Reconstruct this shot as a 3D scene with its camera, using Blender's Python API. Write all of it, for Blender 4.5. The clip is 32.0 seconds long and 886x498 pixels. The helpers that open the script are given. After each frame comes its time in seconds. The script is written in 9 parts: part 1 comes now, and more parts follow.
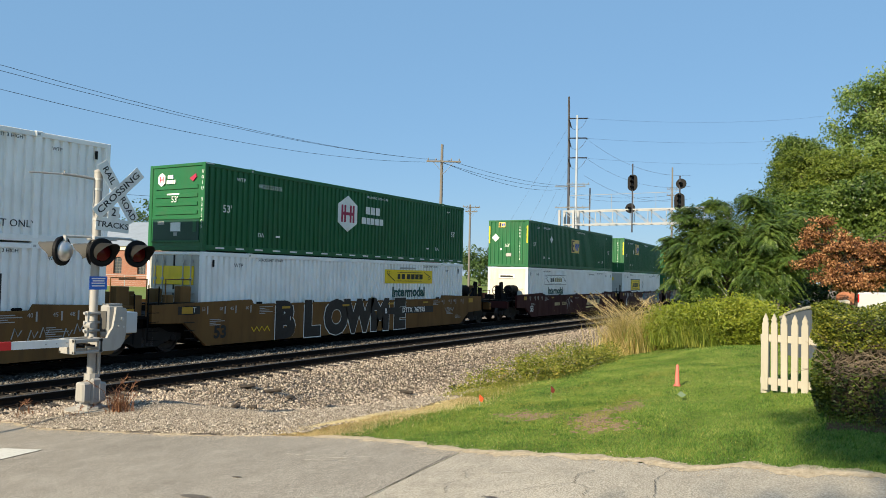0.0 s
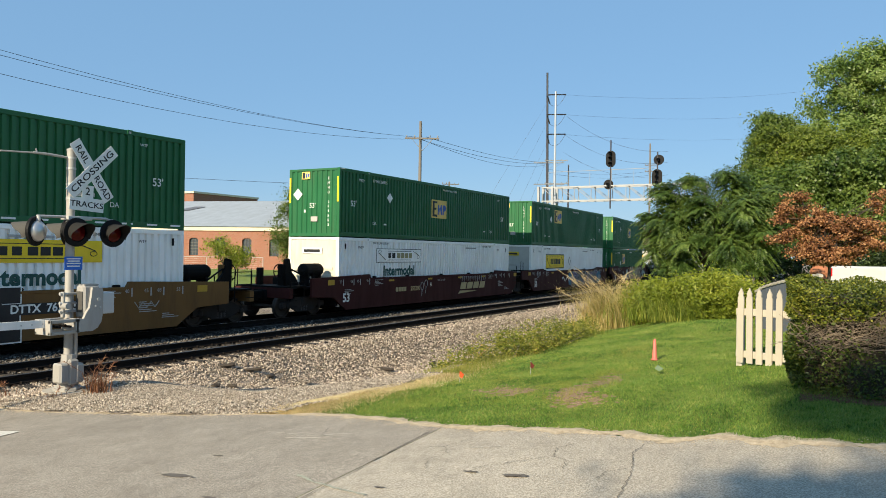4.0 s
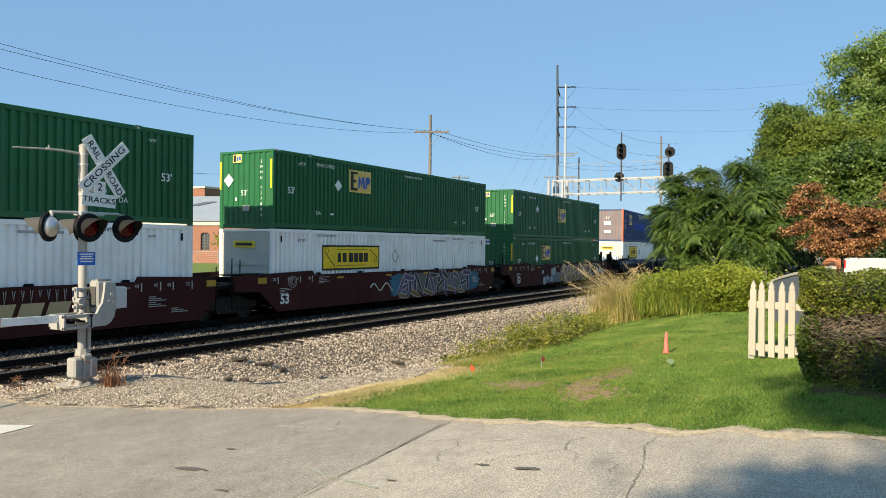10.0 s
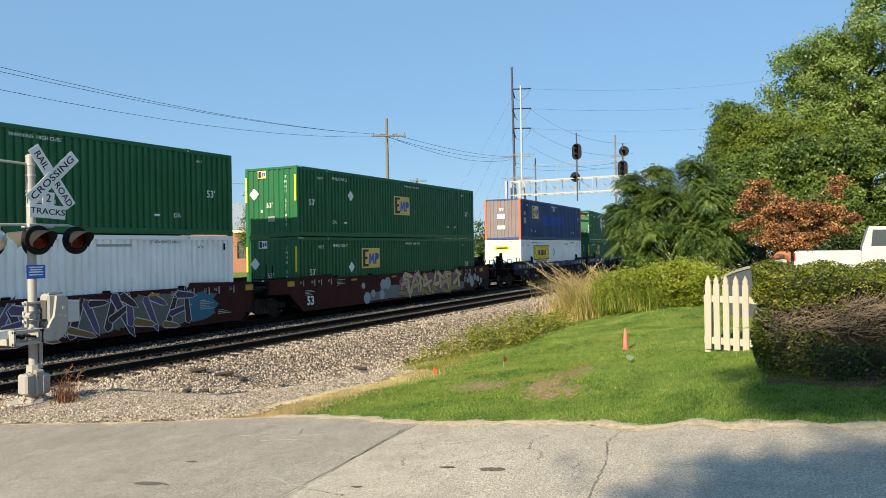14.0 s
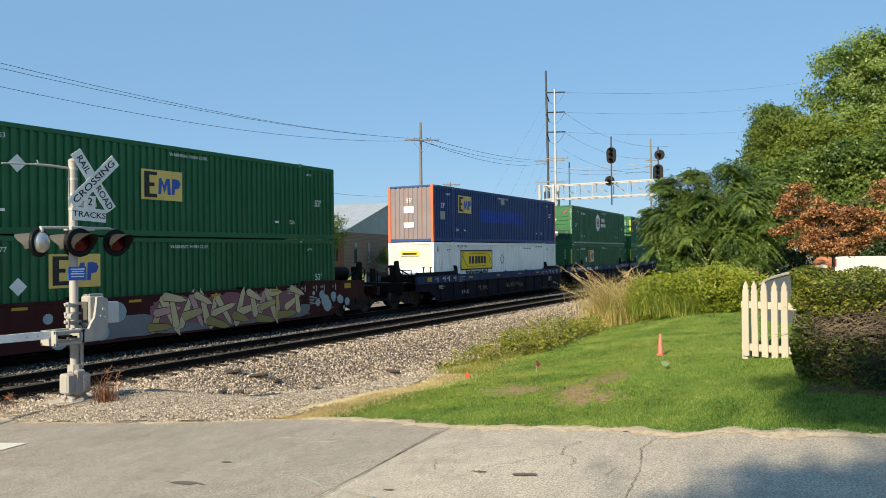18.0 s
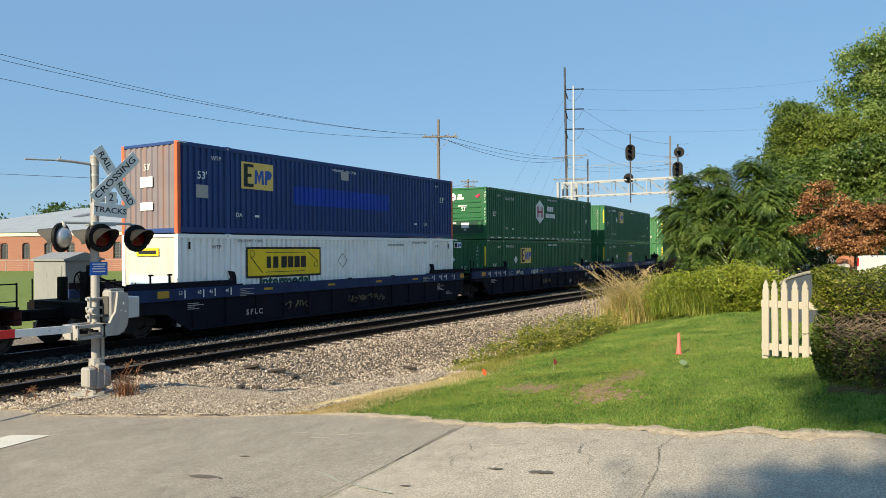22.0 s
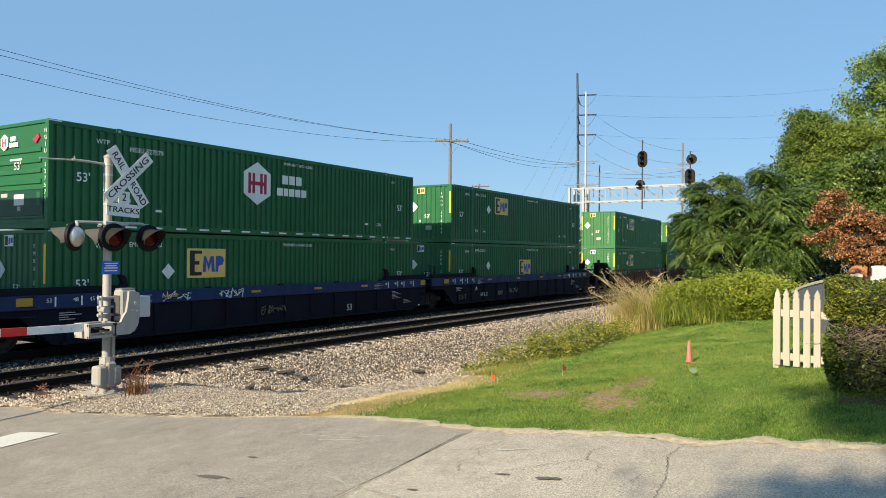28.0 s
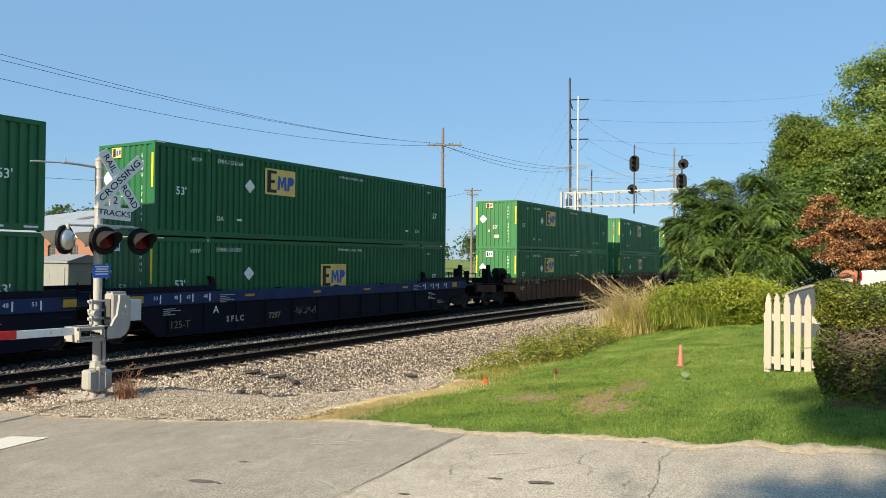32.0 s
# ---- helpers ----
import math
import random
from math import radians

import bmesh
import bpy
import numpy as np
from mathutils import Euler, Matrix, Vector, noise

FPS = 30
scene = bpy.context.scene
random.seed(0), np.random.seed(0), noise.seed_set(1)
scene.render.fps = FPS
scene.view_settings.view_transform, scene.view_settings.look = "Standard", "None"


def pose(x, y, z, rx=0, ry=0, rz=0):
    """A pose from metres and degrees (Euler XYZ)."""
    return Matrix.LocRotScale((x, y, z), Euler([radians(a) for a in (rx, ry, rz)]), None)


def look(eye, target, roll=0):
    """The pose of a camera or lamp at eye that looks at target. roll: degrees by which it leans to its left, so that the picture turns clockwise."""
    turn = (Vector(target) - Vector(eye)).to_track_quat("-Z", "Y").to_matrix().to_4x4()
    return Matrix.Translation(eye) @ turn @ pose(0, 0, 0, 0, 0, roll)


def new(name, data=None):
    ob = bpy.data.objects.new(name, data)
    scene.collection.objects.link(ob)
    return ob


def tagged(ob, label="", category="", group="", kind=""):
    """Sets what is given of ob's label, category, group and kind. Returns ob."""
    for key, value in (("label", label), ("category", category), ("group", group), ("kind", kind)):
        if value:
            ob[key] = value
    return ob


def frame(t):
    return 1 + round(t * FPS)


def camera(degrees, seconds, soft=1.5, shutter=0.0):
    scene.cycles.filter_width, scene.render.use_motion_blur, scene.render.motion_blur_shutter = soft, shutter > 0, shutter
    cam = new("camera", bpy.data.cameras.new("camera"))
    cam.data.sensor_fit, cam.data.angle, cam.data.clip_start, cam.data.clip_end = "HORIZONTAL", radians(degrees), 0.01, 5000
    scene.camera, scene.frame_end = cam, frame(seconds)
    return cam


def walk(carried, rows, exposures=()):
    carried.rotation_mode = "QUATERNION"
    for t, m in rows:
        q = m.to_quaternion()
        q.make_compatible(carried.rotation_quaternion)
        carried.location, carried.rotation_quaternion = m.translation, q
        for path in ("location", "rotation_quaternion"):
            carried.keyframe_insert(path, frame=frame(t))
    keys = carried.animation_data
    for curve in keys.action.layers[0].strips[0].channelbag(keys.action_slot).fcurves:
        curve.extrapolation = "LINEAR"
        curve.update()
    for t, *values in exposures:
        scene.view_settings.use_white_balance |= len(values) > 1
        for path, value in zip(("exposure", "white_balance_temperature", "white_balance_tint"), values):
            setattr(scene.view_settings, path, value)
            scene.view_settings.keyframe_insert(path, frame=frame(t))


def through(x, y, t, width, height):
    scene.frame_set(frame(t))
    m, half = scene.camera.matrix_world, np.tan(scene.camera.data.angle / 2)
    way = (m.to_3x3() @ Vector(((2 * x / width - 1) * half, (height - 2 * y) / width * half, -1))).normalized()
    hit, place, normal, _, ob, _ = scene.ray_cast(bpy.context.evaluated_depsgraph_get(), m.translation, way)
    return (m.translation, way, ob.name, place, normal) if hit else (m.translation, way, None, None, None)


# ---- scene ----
cam = camera(61.0, 32.0, soft=0.75)
EYE = (0.0, 0.0, 2.46)
PATH = [
    (0.0, pose(*EYE, 91.98, -1.29, -59.04)),
    (0.5, pose(*EYE, 92.26, -1.53, -59.50)),
    (1.0, pose(*EYE, 92.28, -1.70, -59.91)),
    (1.5, pose(*EYE, 92.17, -1.84, -60.29)),
    (2.0, pose(*EYE, 91.99, -1.80, -60.57)),
    (2.5, pose(*EYE, 91.76, -1.62, -60.70)),
    (3.0, pose(*EYE, 91.39, -1.42, -60.73)),
    (3.5, pose(*EYE, 90.79, -1.15, -60.74)),
    (5.5, pose(*EYE, 89.51, -0.17, -60.24)),
    (6.0, pose(*EYE, 89.90, -0.13, -60.79)),
    (6.5, pose(*EYE, 90.34, -0.04, -61.54)),
    (7.0, pose(*EYE, 90.56, 0.17, -62.18)),
    (7.5, pose(*EYE, 90.83, 0.13, -62.75)),
    (8.0, pose(*EYE, 90.89, -0.02, -62.77)),
    (8.5, pose(*EYE, 90.75, -0.13, -62.27)),
    (9.0, pose(*EYE, 90.41, -0.32, -61.32)),
    (9.5, pose(*EYE, 90.06, -0.50, -60.39)),
    (10.0, pose(*EYE, 89.79, -0.57, -59.81)),
    (10.5, pose(*EYE, 89.57, -0.47, -59.74)),
    (11.0, pose(*EYE, 89.47, -0.18, -60.05)),
    (11.5, pose(*EYE, 89.50, 0.16, -60.59)),
    (12.0, pose(*EYE, 89.68, 0.33, -61.31)),
    (12.5, pose(*EYE, 89.92, 0.50, -62.07)),
    (13.0, pose(*EYE, 90.10, 0.62, -62.64)),
    (13.5, pose(*EYE, 90.12, 0.79, -62.91)),
    (14.0, pose(*EYE, 90.01, 0.90, -62.89)),
    (14.5, pose(*EYE, 89.89, 1.08, -62.69)),
    (16.5, pose(*EYE, 89.83, 1.01, -60.54)),
    (17.0, pose(*EYE, 89.89, 0.94, -60.28)),
    (17.5, pose(*EYE, 90.08, 0.81, -60.31)),
    (18.0, pose(*EYE, 90.34, 0.66, -60.38)),
    (18.5, pose(*EYE, 90.60, 0.47, -60.35)),
    (19.0, pose(*EYE, 90.76, 0.32, -60.06)),
    (19.5, pose(*EYE, 90.77, 0.27, -59.68)),
    (20.0, pose(*EYE, 90.69, 0.30, -59.31)),
    (20.5, pose(*EYE, 90.55, 0.35, -59.08)),
    (21.0, pose(*EYE, 90.36, 0.43, -58.95)),
    (21.5, pose(*EYE, 90.21, 0.41, -58.95)),
    (22.0, pose(*EYE, 90.12, 0.37, -59.05)),
    (22.5, pose(*EYE, 90.11, 0.27, -59.16)),
    (23.0, pose(*EYE, 90.17, 0.20, -59.29)),
    (23.5, pose(*EYE, 90.30, 0.12, -59.44)),
    (24.0, pose(*EYE, 90.49, -0.00, -59.61)),
    (24.5, pose(*EYE, 90.70, -0.20, -59.83)),
    (26.5, pose(*EYE, 91.02, -0.03, -60.20)),
    (27.0, pose(*EYE, 90.84, 0.02, -59.74)),
    (27.5, pose(*EYE, 90.61, -0.14, -59.04)),
    (28.0, pose(*EYE, 90.43, -0.43, -58.27)),
    (28.5, pose(*EYE, 90.38, -0.81, -57.72)),
    (29.0, pose(*EYE, 90.40, -1.10, -57.45)),
    (29.5, pose(*EYE, 90.49, -1.30, -57.41)),
    (30.0, pose(*EYE, 90.53, -1.45, -57.54)),
    (30.5, pose(*EYE, 90.48, -1.45, -57.71)),
    (31.0, pose(*EYE, 90.40, -1.21, -57.97)),
    (31.5, pose(*EYE, 90.47, -0.88, -58.36)),
    (32.0, pose(*EYE, 90.73, -0.53, -58.85)),
]
walk(cam, PATH, ((0.0, 0.69), (2.0, 0.73), (3.5, 0.71), (6.0, 0.65), (8.0, 0.74), (10.0, 0.76), (14.0, 0.79), (17.0, 0.75), (19.0, 0.71), (21.0, 0.65), (22.0, 0.67), (23.0, 0.72), (24.0, 0.82), (27.0, 0.76), (29.0, 0.78), (32.0, 0.79)))

# ---- sky, sun, exposure ----
SUN_AZ, SUN_EL = radians(-3.3), radians(29.0)      # the way the light travels over the ground, and its height
world = bpy.data.worlds.new("sky")
scene.world = world
world.use_nodes = True
_n = world.node_tree.nodes
_bg = _n["Background"]
_sky = _n.new("ShaderNodeTexSky")
_sky.sky_type = "NISHITA"
_sky.sun_disc = False
_sky.sun_elevation = SUN_EL
_sky.sun_rotation = radians(273.3)
_sky.altitude = 100.0
_sky.air_density = 1.0
_sky.dust_density = 0.3
_sky.ozone_density = 2.5
_hsv = _n.new("ShaderNodeHueSaturation")
_hsv.inputs["Saturation"].default_value = 1.1
world.node_tree.links.new(_sky.outputs[0], _hsv.inputs["Color"])
_even = _n.new("ShaderNodeMix")       # thin summer haze evens the blue out
_even.data_type = "RGBA"
_even.inputs[0].default_value = 0.72
_even.inputs[7].default_value = (1.97, 3.75, 5.98, 1)
world.node_tree.links.new(_hsv.outputs[0], _even.inputs[6])
world.node_tree.links.new(_even.outputs[2], _bg.inputs[0])
_bg.inputs[1].default_value = 0.078
_sun = new("sun", bpy.data.lights.new("sun", "SUN"))
_sun.data.energy = 5.0
_sun.data.angle = radians(0.55)
_sun.data.color = (1.0, 0.86, 0.62)
_way = Vector((math.cos(SUN_AZ) * math.cos(SUN_EL), math.sin(SUN_AZ) * math.cos(SUN_EL), -math.sin(SUN_EL)))
_sun.matrix_world = look((0, 0, 60), Vector((0, 0, 60)) + _way)

# ---- mesh and material helpers ----
rng = np.random.default_rng(7)


class G:
    """Vertices and faces gathered for one mesh."""

    def __init__(self):
        self.v, self.f = [], []

    def add(self, vs, fs):
        k = len(self.v)
        self.v.extend([tuple(p) for p in vs])
        self.f.extend([tuple(i + k for i in q) for q in fs])
        return self

    def box(self, x0, y0, z0, x1, y1, z1, c=0.0):
        """A box, with chamfers of c metres."""
        if c <= 0:
            vs = [(x, y, z) for z in (z0, z1) for y in (y0, y1) for x in (x0, x1)]
            return self.add(vs, [(0, 2, 3, 1), (4, 5, 7, 6), (0, 1, 5, 4), (2, 6, 7, 3), (0, 4, 6, 2), (1, 3, 7, 5)])
        bm = bmesh.new()
        bmesh.ops.create_cube(bm, size=1.0)
        for p in bm.verts:
            p.co = ((x0 + x1) / 2 + p.co.x * (x1 - x0), (y0 + y1) / 2 + p.co.y * (y1 - y0), (z0 + z1) / 2 + p.co.z * (z1 - z0))
        bmesh.ops.bevel(bm, geom=bm.edges[:], offset=c, segments=1, affect="EDGES")
        bm.verts.index_update()
        self.add([p.co[:] for p in bm.verts], [[p.index for p in q.verts] for q in bm.faces])
        bm.free()
        return self

    def cyl(self, a, b, r0, r1=None, n=12, caps=True):
        """A round bar from a to b."""
        r1 = r0 if r1 is None else r1
        a, b = Vector(a), Vector(b)
        d = (b - a).normalized()
        s = d.orthogonal().normalized()
        w = d.cross(s)
        vs = []
        for p, r in ((a, r0), (b, r1)):
            for i in range(n):
                q = 2 * math.pi * i / n
                vs.append(p + (s * math.cos(q) + w * math.sin(q)) * r)
        fs = [(i, (i + 1) % n, n + (i + 1) % n, n + i) for i in range(n)]
        if caps:
            fs += [tuple(reversed(range(n))), tuple(range(n, 2 * n))]
        return self.add(vs, fs)

    def tube(self, pts, r, n=6):
        """A bent round bar through the points, in one piece."""
        pts = [Vector(p) for p in pts]
        s = (pts[1] - pts[0]).orthogonal().normalized()
        vs, fs = [], []
        for i, p in enumerate(pts):
            d = (pts[min(i + 1, len(pts) - 1)] - pts[max(i - 1, 0)])
            d = d.normalized() if d.length > 1e-6 else Vector((0, 0, 1))
            s = s - d * s.dot(d)
            s = s.normalized() if s.length > 1e-4 else d.orthogonal().normalized()
            w = d.cross(s)
            for k in range(n):
                q = 2 * math.pi * k / n
                vs.append(p + (s * math.cos(q) + w * math.sin(q)) * r)
        for i in range(len(pts) - 1):
            for k in range(n):
                j = (k + 1) % n
                fs.append((i * n + k, i * n + j, (i + 1) * n + j, (i + 1) * n + k))
        m = (len(pts) - 1) * n
        fs += [tuple(reversed(range(n))), tuple(range(m, m + n))]
        return self.add(vs, fs)

    def lathe(self, a, d, prof, n=20):
        """A turned shape on the axis from a along d: prof holds (distance along, radius)."""
        a, d = Vector(a), Vector(d).normalized()
        s = d.orthogonal().normalized()
        w = d.cross(s)
        vs, fs = [], []
        for h, r in prof:
            for i in range(n):
                q = 2 * math.pi * i / n
                vs.append(a + d * h + (s * math.cos(q) + w * math.sin(q)) * r)
        for k in range(len(prof) - 1):
            for i in range(n):
                j = (i + 1) % n
                fs.append((k * n + i, k * n + j, (k + 1) * n + j, (k + 1) * n + i))
        fs += [tuple(reversed(range(n))), tuple(range((len(prof) - 1) * n, len(prof) * n))]
        return self.add(vs, fs)

    def prism(self, poly, axis, lo, hi):
        """A polygon drawn in the plane across an axis ('x', 'y', 'z') and pulled from lo to hi."""
        def at(p, h):
            return {"y": (p[0], h, p[1]), "x": (h, p[0], p[1]), "z": (p[0], p[1], h)}[axis]
        n = len(poly)
        vs = [at(p, lo) for p in poly] + [at(p, hi) for p in poly]
        fs = [tuple(range(n)), tuple(reversed(range(n, 2 * n)))] + [(i, n + i, n + (i + 1) % n, (i + 1) % n) for i in range(n)]
        return self.add(vs, fs)

    def moved(self, m):
        self.v = [tuple(m @ Vector(p)) for p in self.v]
        return self

    def mesh(self, name, mat=None, smooth=False):
        me = bpy.data.meshes.new(name)
        me.from_pydata(self.v, [], self.f)
        bm = bmesh.new()
        bm.from_mesh(me)
        bmesh.ops.recalc_face_normals(bm, faces=bm.faces[:])
        bm.to_mesh(me)
        bm.free()
        if smooth:
            me.shade_smooth()
            me.set_sharp_from_angle(angle=radians(40))
        if mat:
            me.materials.append(mat)
        return me


def big_mesh(name, co, faces, mat):
    """A mesh from arrays: all faces have the same number of corners."""
    co, faces = np.asarray(co, np.float32), np.asarray(faces, np.int32)
    n, k = faces.shape
    me = bpy.data.meshes.new(name)
    me.vertices.add(len(co))
    me.vertices.foreach_set("co", co.ravel())
    me.loops.add(n * k)
    me.loops.foreach_set("vertex_index", faces.ravel())
    me.polygons.add(n)
    me.polygons.foreach_set("loop_start", np.arange(0, n * k, k, dtype=np.int32))
    me.update(calc_edges=True)
    me.validate()
    me.materials.append(mat)
    return me


def part(name, g, mat, parent, label="", smooth=False, m=None):
    """One mesh object under a thing or a part. g: a G or a finished mesh."""
    me = g if isinstance(g, bpy.types.Mesh) else g.mesh(name, mat, smooth)
    ob = new(name, me)
    if parent:
        ob.parent = parent
    if m is not None:
        ob.matrix_basis = m
    return tagged(ob, label)


def thing(name, label, category, group="", m=None, kind=""):
    ob = new(name)
    ob.empty_display_size = 0.2
    if m is not None:
        ob.matrix_basis = m
    return tagged(ob, label, category, group, kind)


def solid(name, g, mat, label, category="", group="", kind="", m=None, smooth=False):
    ob = part(name, g, mat, None, "", smooth, m)
    return tagged(ob, label, category, group, kind)


_texts = {}


def text_mesh(s, size, mat, bold=0.0):
    key = (s, size, mat.name, bold)
    if key not in _texts:
        cu = bpy.data.curves.new("lettering", "FONT")
        cu.body, cu.size, cu.offset, cu.extrude, cu.resolution_u = s, size, bold, 0.0015, 3
        cu.align_x, cu.align_y = "CENTER", "CENTER"
        ob = new("lettering_source", cu)
        dg = bpy.context.evaluated_depsgraph_get()
        me = bpy.data.meshes.new_from_object(ob.evaluated_get(dg))
        bpy.data.objects.remove(ob)
        me.materials.clear()
        me.materials.append(mat)
        _texts[key] = me
    return _texts[key]


def material(name, rough=0.6, metal=0.0, spec=0.5):
    m = bpy.data.materials.new(name)
    m.use_nodes = True
    b = m.node_tree.nodes["Principled BSDF"]
    b.inputs["Roughness"].default_value = rough
    b.inputs["Metallic"].default_value = metal
    b.inputs["Specular IOR Level"].default_value = spec
    return m, m.node_tree.nodes, m.node_tree.links, b


def noise_at(nodes, links, scale, detail=4.0, stretch=(1, 1, 1), coord="Object", rough=0.55, apart=False):
    tc = nodes.new("ShaderNodeTexCoord")
    mp = nodes.new("ShaderNodeMapping")
    mp.inputs["Scale"].default_value = stretch
    nz = nodes.new("ShaderNodeTexNoise")
    nz.inputs["Scale"].default_value = scale
    nz.inputs["Detail"].default_value = detail
    nz.inputs["Roughness"].default_value = rough
    links.new(tc.outputs[coord], mp.inputs[0])
    if apart:       # every object gets its own stretch of the pattern
        oi, mu = nodes.new("ShaderNodeObjectInfo"), nodes.new("ShaderNodeMath")
        mu.operation = "MULTIPLY"
        mu.inputs[1].default_value = 61.0
        links.new(oi.outputs["Random"], mu.inputs[0])
        links.new(mu.outputs[0], mp.inputs["Location"])
    links.new(mp.outputs[0], nz.inputs["Vector"])
    return nz.outputs["Fac"]


def ramp(nodes, links, fac, stops):
    r = nodes.new("ShaderNodeValToRGB")
    while len(r.color_ramp.elements) < len(stops):
        r.color_ramp.elements.new(0.5)
    for e, (p, c) in zip(r.color_ramp.elements, stops):
        e.position, e.color = p, (*c, 1) if len(c) == 3 else c
    links.new(fac, r.inputs[0])
    return r.outputs[0]


def mix(nodes, links, fac, a, b, mode="MIX"):
    x = nodes.new("ShaderNodeMix")
    x.data_type, x.blend_type = "RGBA", mode
    for k, val in ((0, fac), (6, a), (7, b)):
        if hasattr(val, "is_linked"):
            links.new(val, x.inputs[k])
        elif k == 0:
            x.inputs[0].default_value = val
        else:
            x.inputs[k].default_value = (*val, 1)
    return x.outputs[2]


def bump(nodes, links, bsdf, height, strength=0.3, dist=0.02):
    b = nodes.new("ShaderNodeBump")
    b.inputs["Strength"].default_value = strength
    b.inputs["Distance"].default_value = dist
    links.new(height, b.inputs["Height"])
    links.new(b.outputs[0], bsdf.inputs["Normal"])


def worn(name, base, dirt, rough=0.5, metal=0.0, grain=6.0, amount=0.35, streak=(1, 1, 0.18), relief=0.08, spec=0.4):
    """Paint or metal with broad fading, dirt in streaks and a fine grain."""
    m, n, l, b = material(name, rough, metal, spec)
    broad = noise_at(n, l, 0.9, 3.0, apart=True)
    fine = noise_at(n, l, grain, 6.0, streak, rough=0.65, apart=True)
    c1 = mix(n, l, ramp(n, l, broad, [(0.35, (0, 0, 0)), (0.75, (1, 1, 1))]), base, tuple(min(1, c * 1.18 + 0.003) for c in base))
    f = ramp(n, l, fine, [(0.48, (0, 0, 0)), (0.8, (amount, amount, amount))])
    c2 = mix(n, l, f, c1, dirt)
    l.new(c2, b.inputs["Base Color"])
    r = ramp(n, l, fine, [(0.3, (rough * 0.85,) * 3), (0.8, (min(1, rough * 1.3),) * 3)])
    l.new(r, b.inputs["Roughness"])
    bump(n, l, b, fine, relief, 0.01)
    return m


def leafy(name, stops, rough=0.5, through=0.25, patch=0.8, single=0.6):
    """Leaves: each leaf its own tone, with broad drifts of tone through the crown."""
    m, n, l, b = material(name, rough, 0.0, 0.35)
    geo = n.new("ShaderNodeNewGeometry")
    drift = noise_at(n, l, patch, 2.0)
    add = n.new("ShaderNodeMath")
    add.operation = "MULTIPLY_ADD"
    l.new(geo.outputs["Random Per Island"], add.inputs[0])
    add.inputs[1].default_value = single
    l.new(drift, add.inputs[2])
    sub = n.new("ShaderNodeMath")
    sub.operation = "SUBTRACT"
    l.new(add.outputs[0], sub.inputs[0])
    sub.inputs[1].default_value = single / 2
    col = ramp(n, l, sub.outputs[0], stops)
    l.new(col, b.inputs["Base Color"])
    tr = n.new("ShaderNodeBsdfTranslucent")
    l.new(mix(n, l, 1.0, col, (1.5, 1.5, 0.6), "MULTIPLY"), tr.inputs[0])
    mx = n.new("ShaderNodeMixShader")
    mx.inputs[0].default_value = through
    out = n["Material Output"]
    l.new(b.outputs[0], mx.inputs[1])
    l.new(tr.outputs[0], mx.inputs[2])
    l.new(mx.outputs[0], out.inputs[0])
    return m


def plain(name, c, rough=0.5, metal=0.0):
    return worn(name, c, tuple(x * 0.55 for x in c), rough, metal, 9.0, 0.25, (1, 1, 1), 0.04)


# ---- materials ----
M = {}
M["green"] = worn("container_green_paint", (0.012, 0.106, 0.036), (0.055, 0.090, 0.045), 0.45, 0, 3.0, 0.4)
M["green_dark"] = worn("dark_green_recess_paint", (0.006, 0.045, 0.026), (0.02, 0.04, 0.025), 0.45, 0, 3.0, 0.4)
M["green_old"] = worn("container_faded_green_paint", (0.03, 0.15, 0.05), (0.10, 0.09, 0.05), 0.5, 0, 3.0, 0.5)
M["white"] = worn("container_white_paint", (0.88, 0.865, 0.825), (0.64, 0.59, 0.51), 0.42, 0, 3.2, 0.3)
# darker copy of the white, with dirt, to hold back sunlight on end walls
M["white_end"] = worn("white_end_paint_darkened_for_sun", (0.46, 0.45, 0.41), (0.32, 0.27, 0.21), 0.5, 0, 2.6, 0.45)
M["cream"] = worn("container_cream_paint", (0.60, 0.55, 0.45), (0.36, 0.20, 0.10), 0.5, 0, 2.4, 0.5)
M["blue"] = worn("container_faded_blue_paint", (0.017, 0.047, 0.165), (0.045, 0.06, 0.115), 0.5, 0, 2.6, 0.5)
M["orange"] = worn("orange_post_paint", (0.62, 0.12, 0.045), (0.2, 0.09, 0.06), 0.5, 0, 4.0, 0.45)
M["tan"] = worn("well_car_tan_brown_paint", (0.155, 0.082, 0.028), (0.05, 0.035, 0.025), 0.65, 0, 2.2, 0.6, spec=0.12)
M["maroon"] = worn("well_car_maroon_paint", (0.046, 0.012, 0.011), (0.020, 0.011, 0.010), 0.65, 0, 2.2, 0.6, spec=0.12)
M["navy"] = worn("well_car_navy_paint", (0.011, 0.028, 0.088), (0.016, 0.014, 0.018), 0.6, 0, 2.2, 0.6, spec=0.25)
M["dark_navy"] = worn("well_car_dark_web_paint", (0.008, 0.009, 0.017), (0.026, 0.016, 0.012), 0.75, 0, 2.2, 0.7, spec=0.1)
M["rusty"] = worn("well_car_rust_brown_paint", (0.115, 0.058, 0.034), (0.05, 0.03, 0.02), 0.75, 0, 2.2, 0.6, spec=0.12)
M["black_steel"] = worn("grimy_black_steel", (0.006, 0.0055, 0.0055), (0.02, 0.015, 0.011), 0.75, 0.2, 5.0, 0.5, spec=0.12)
M["truck_steel"] = worn("dusty_truck_steel", (0.022, 0.019, 0.017), (0.05, 0.038, 0.028), 0.8, 0.1, 5.0, 0.6, spec=0.2)
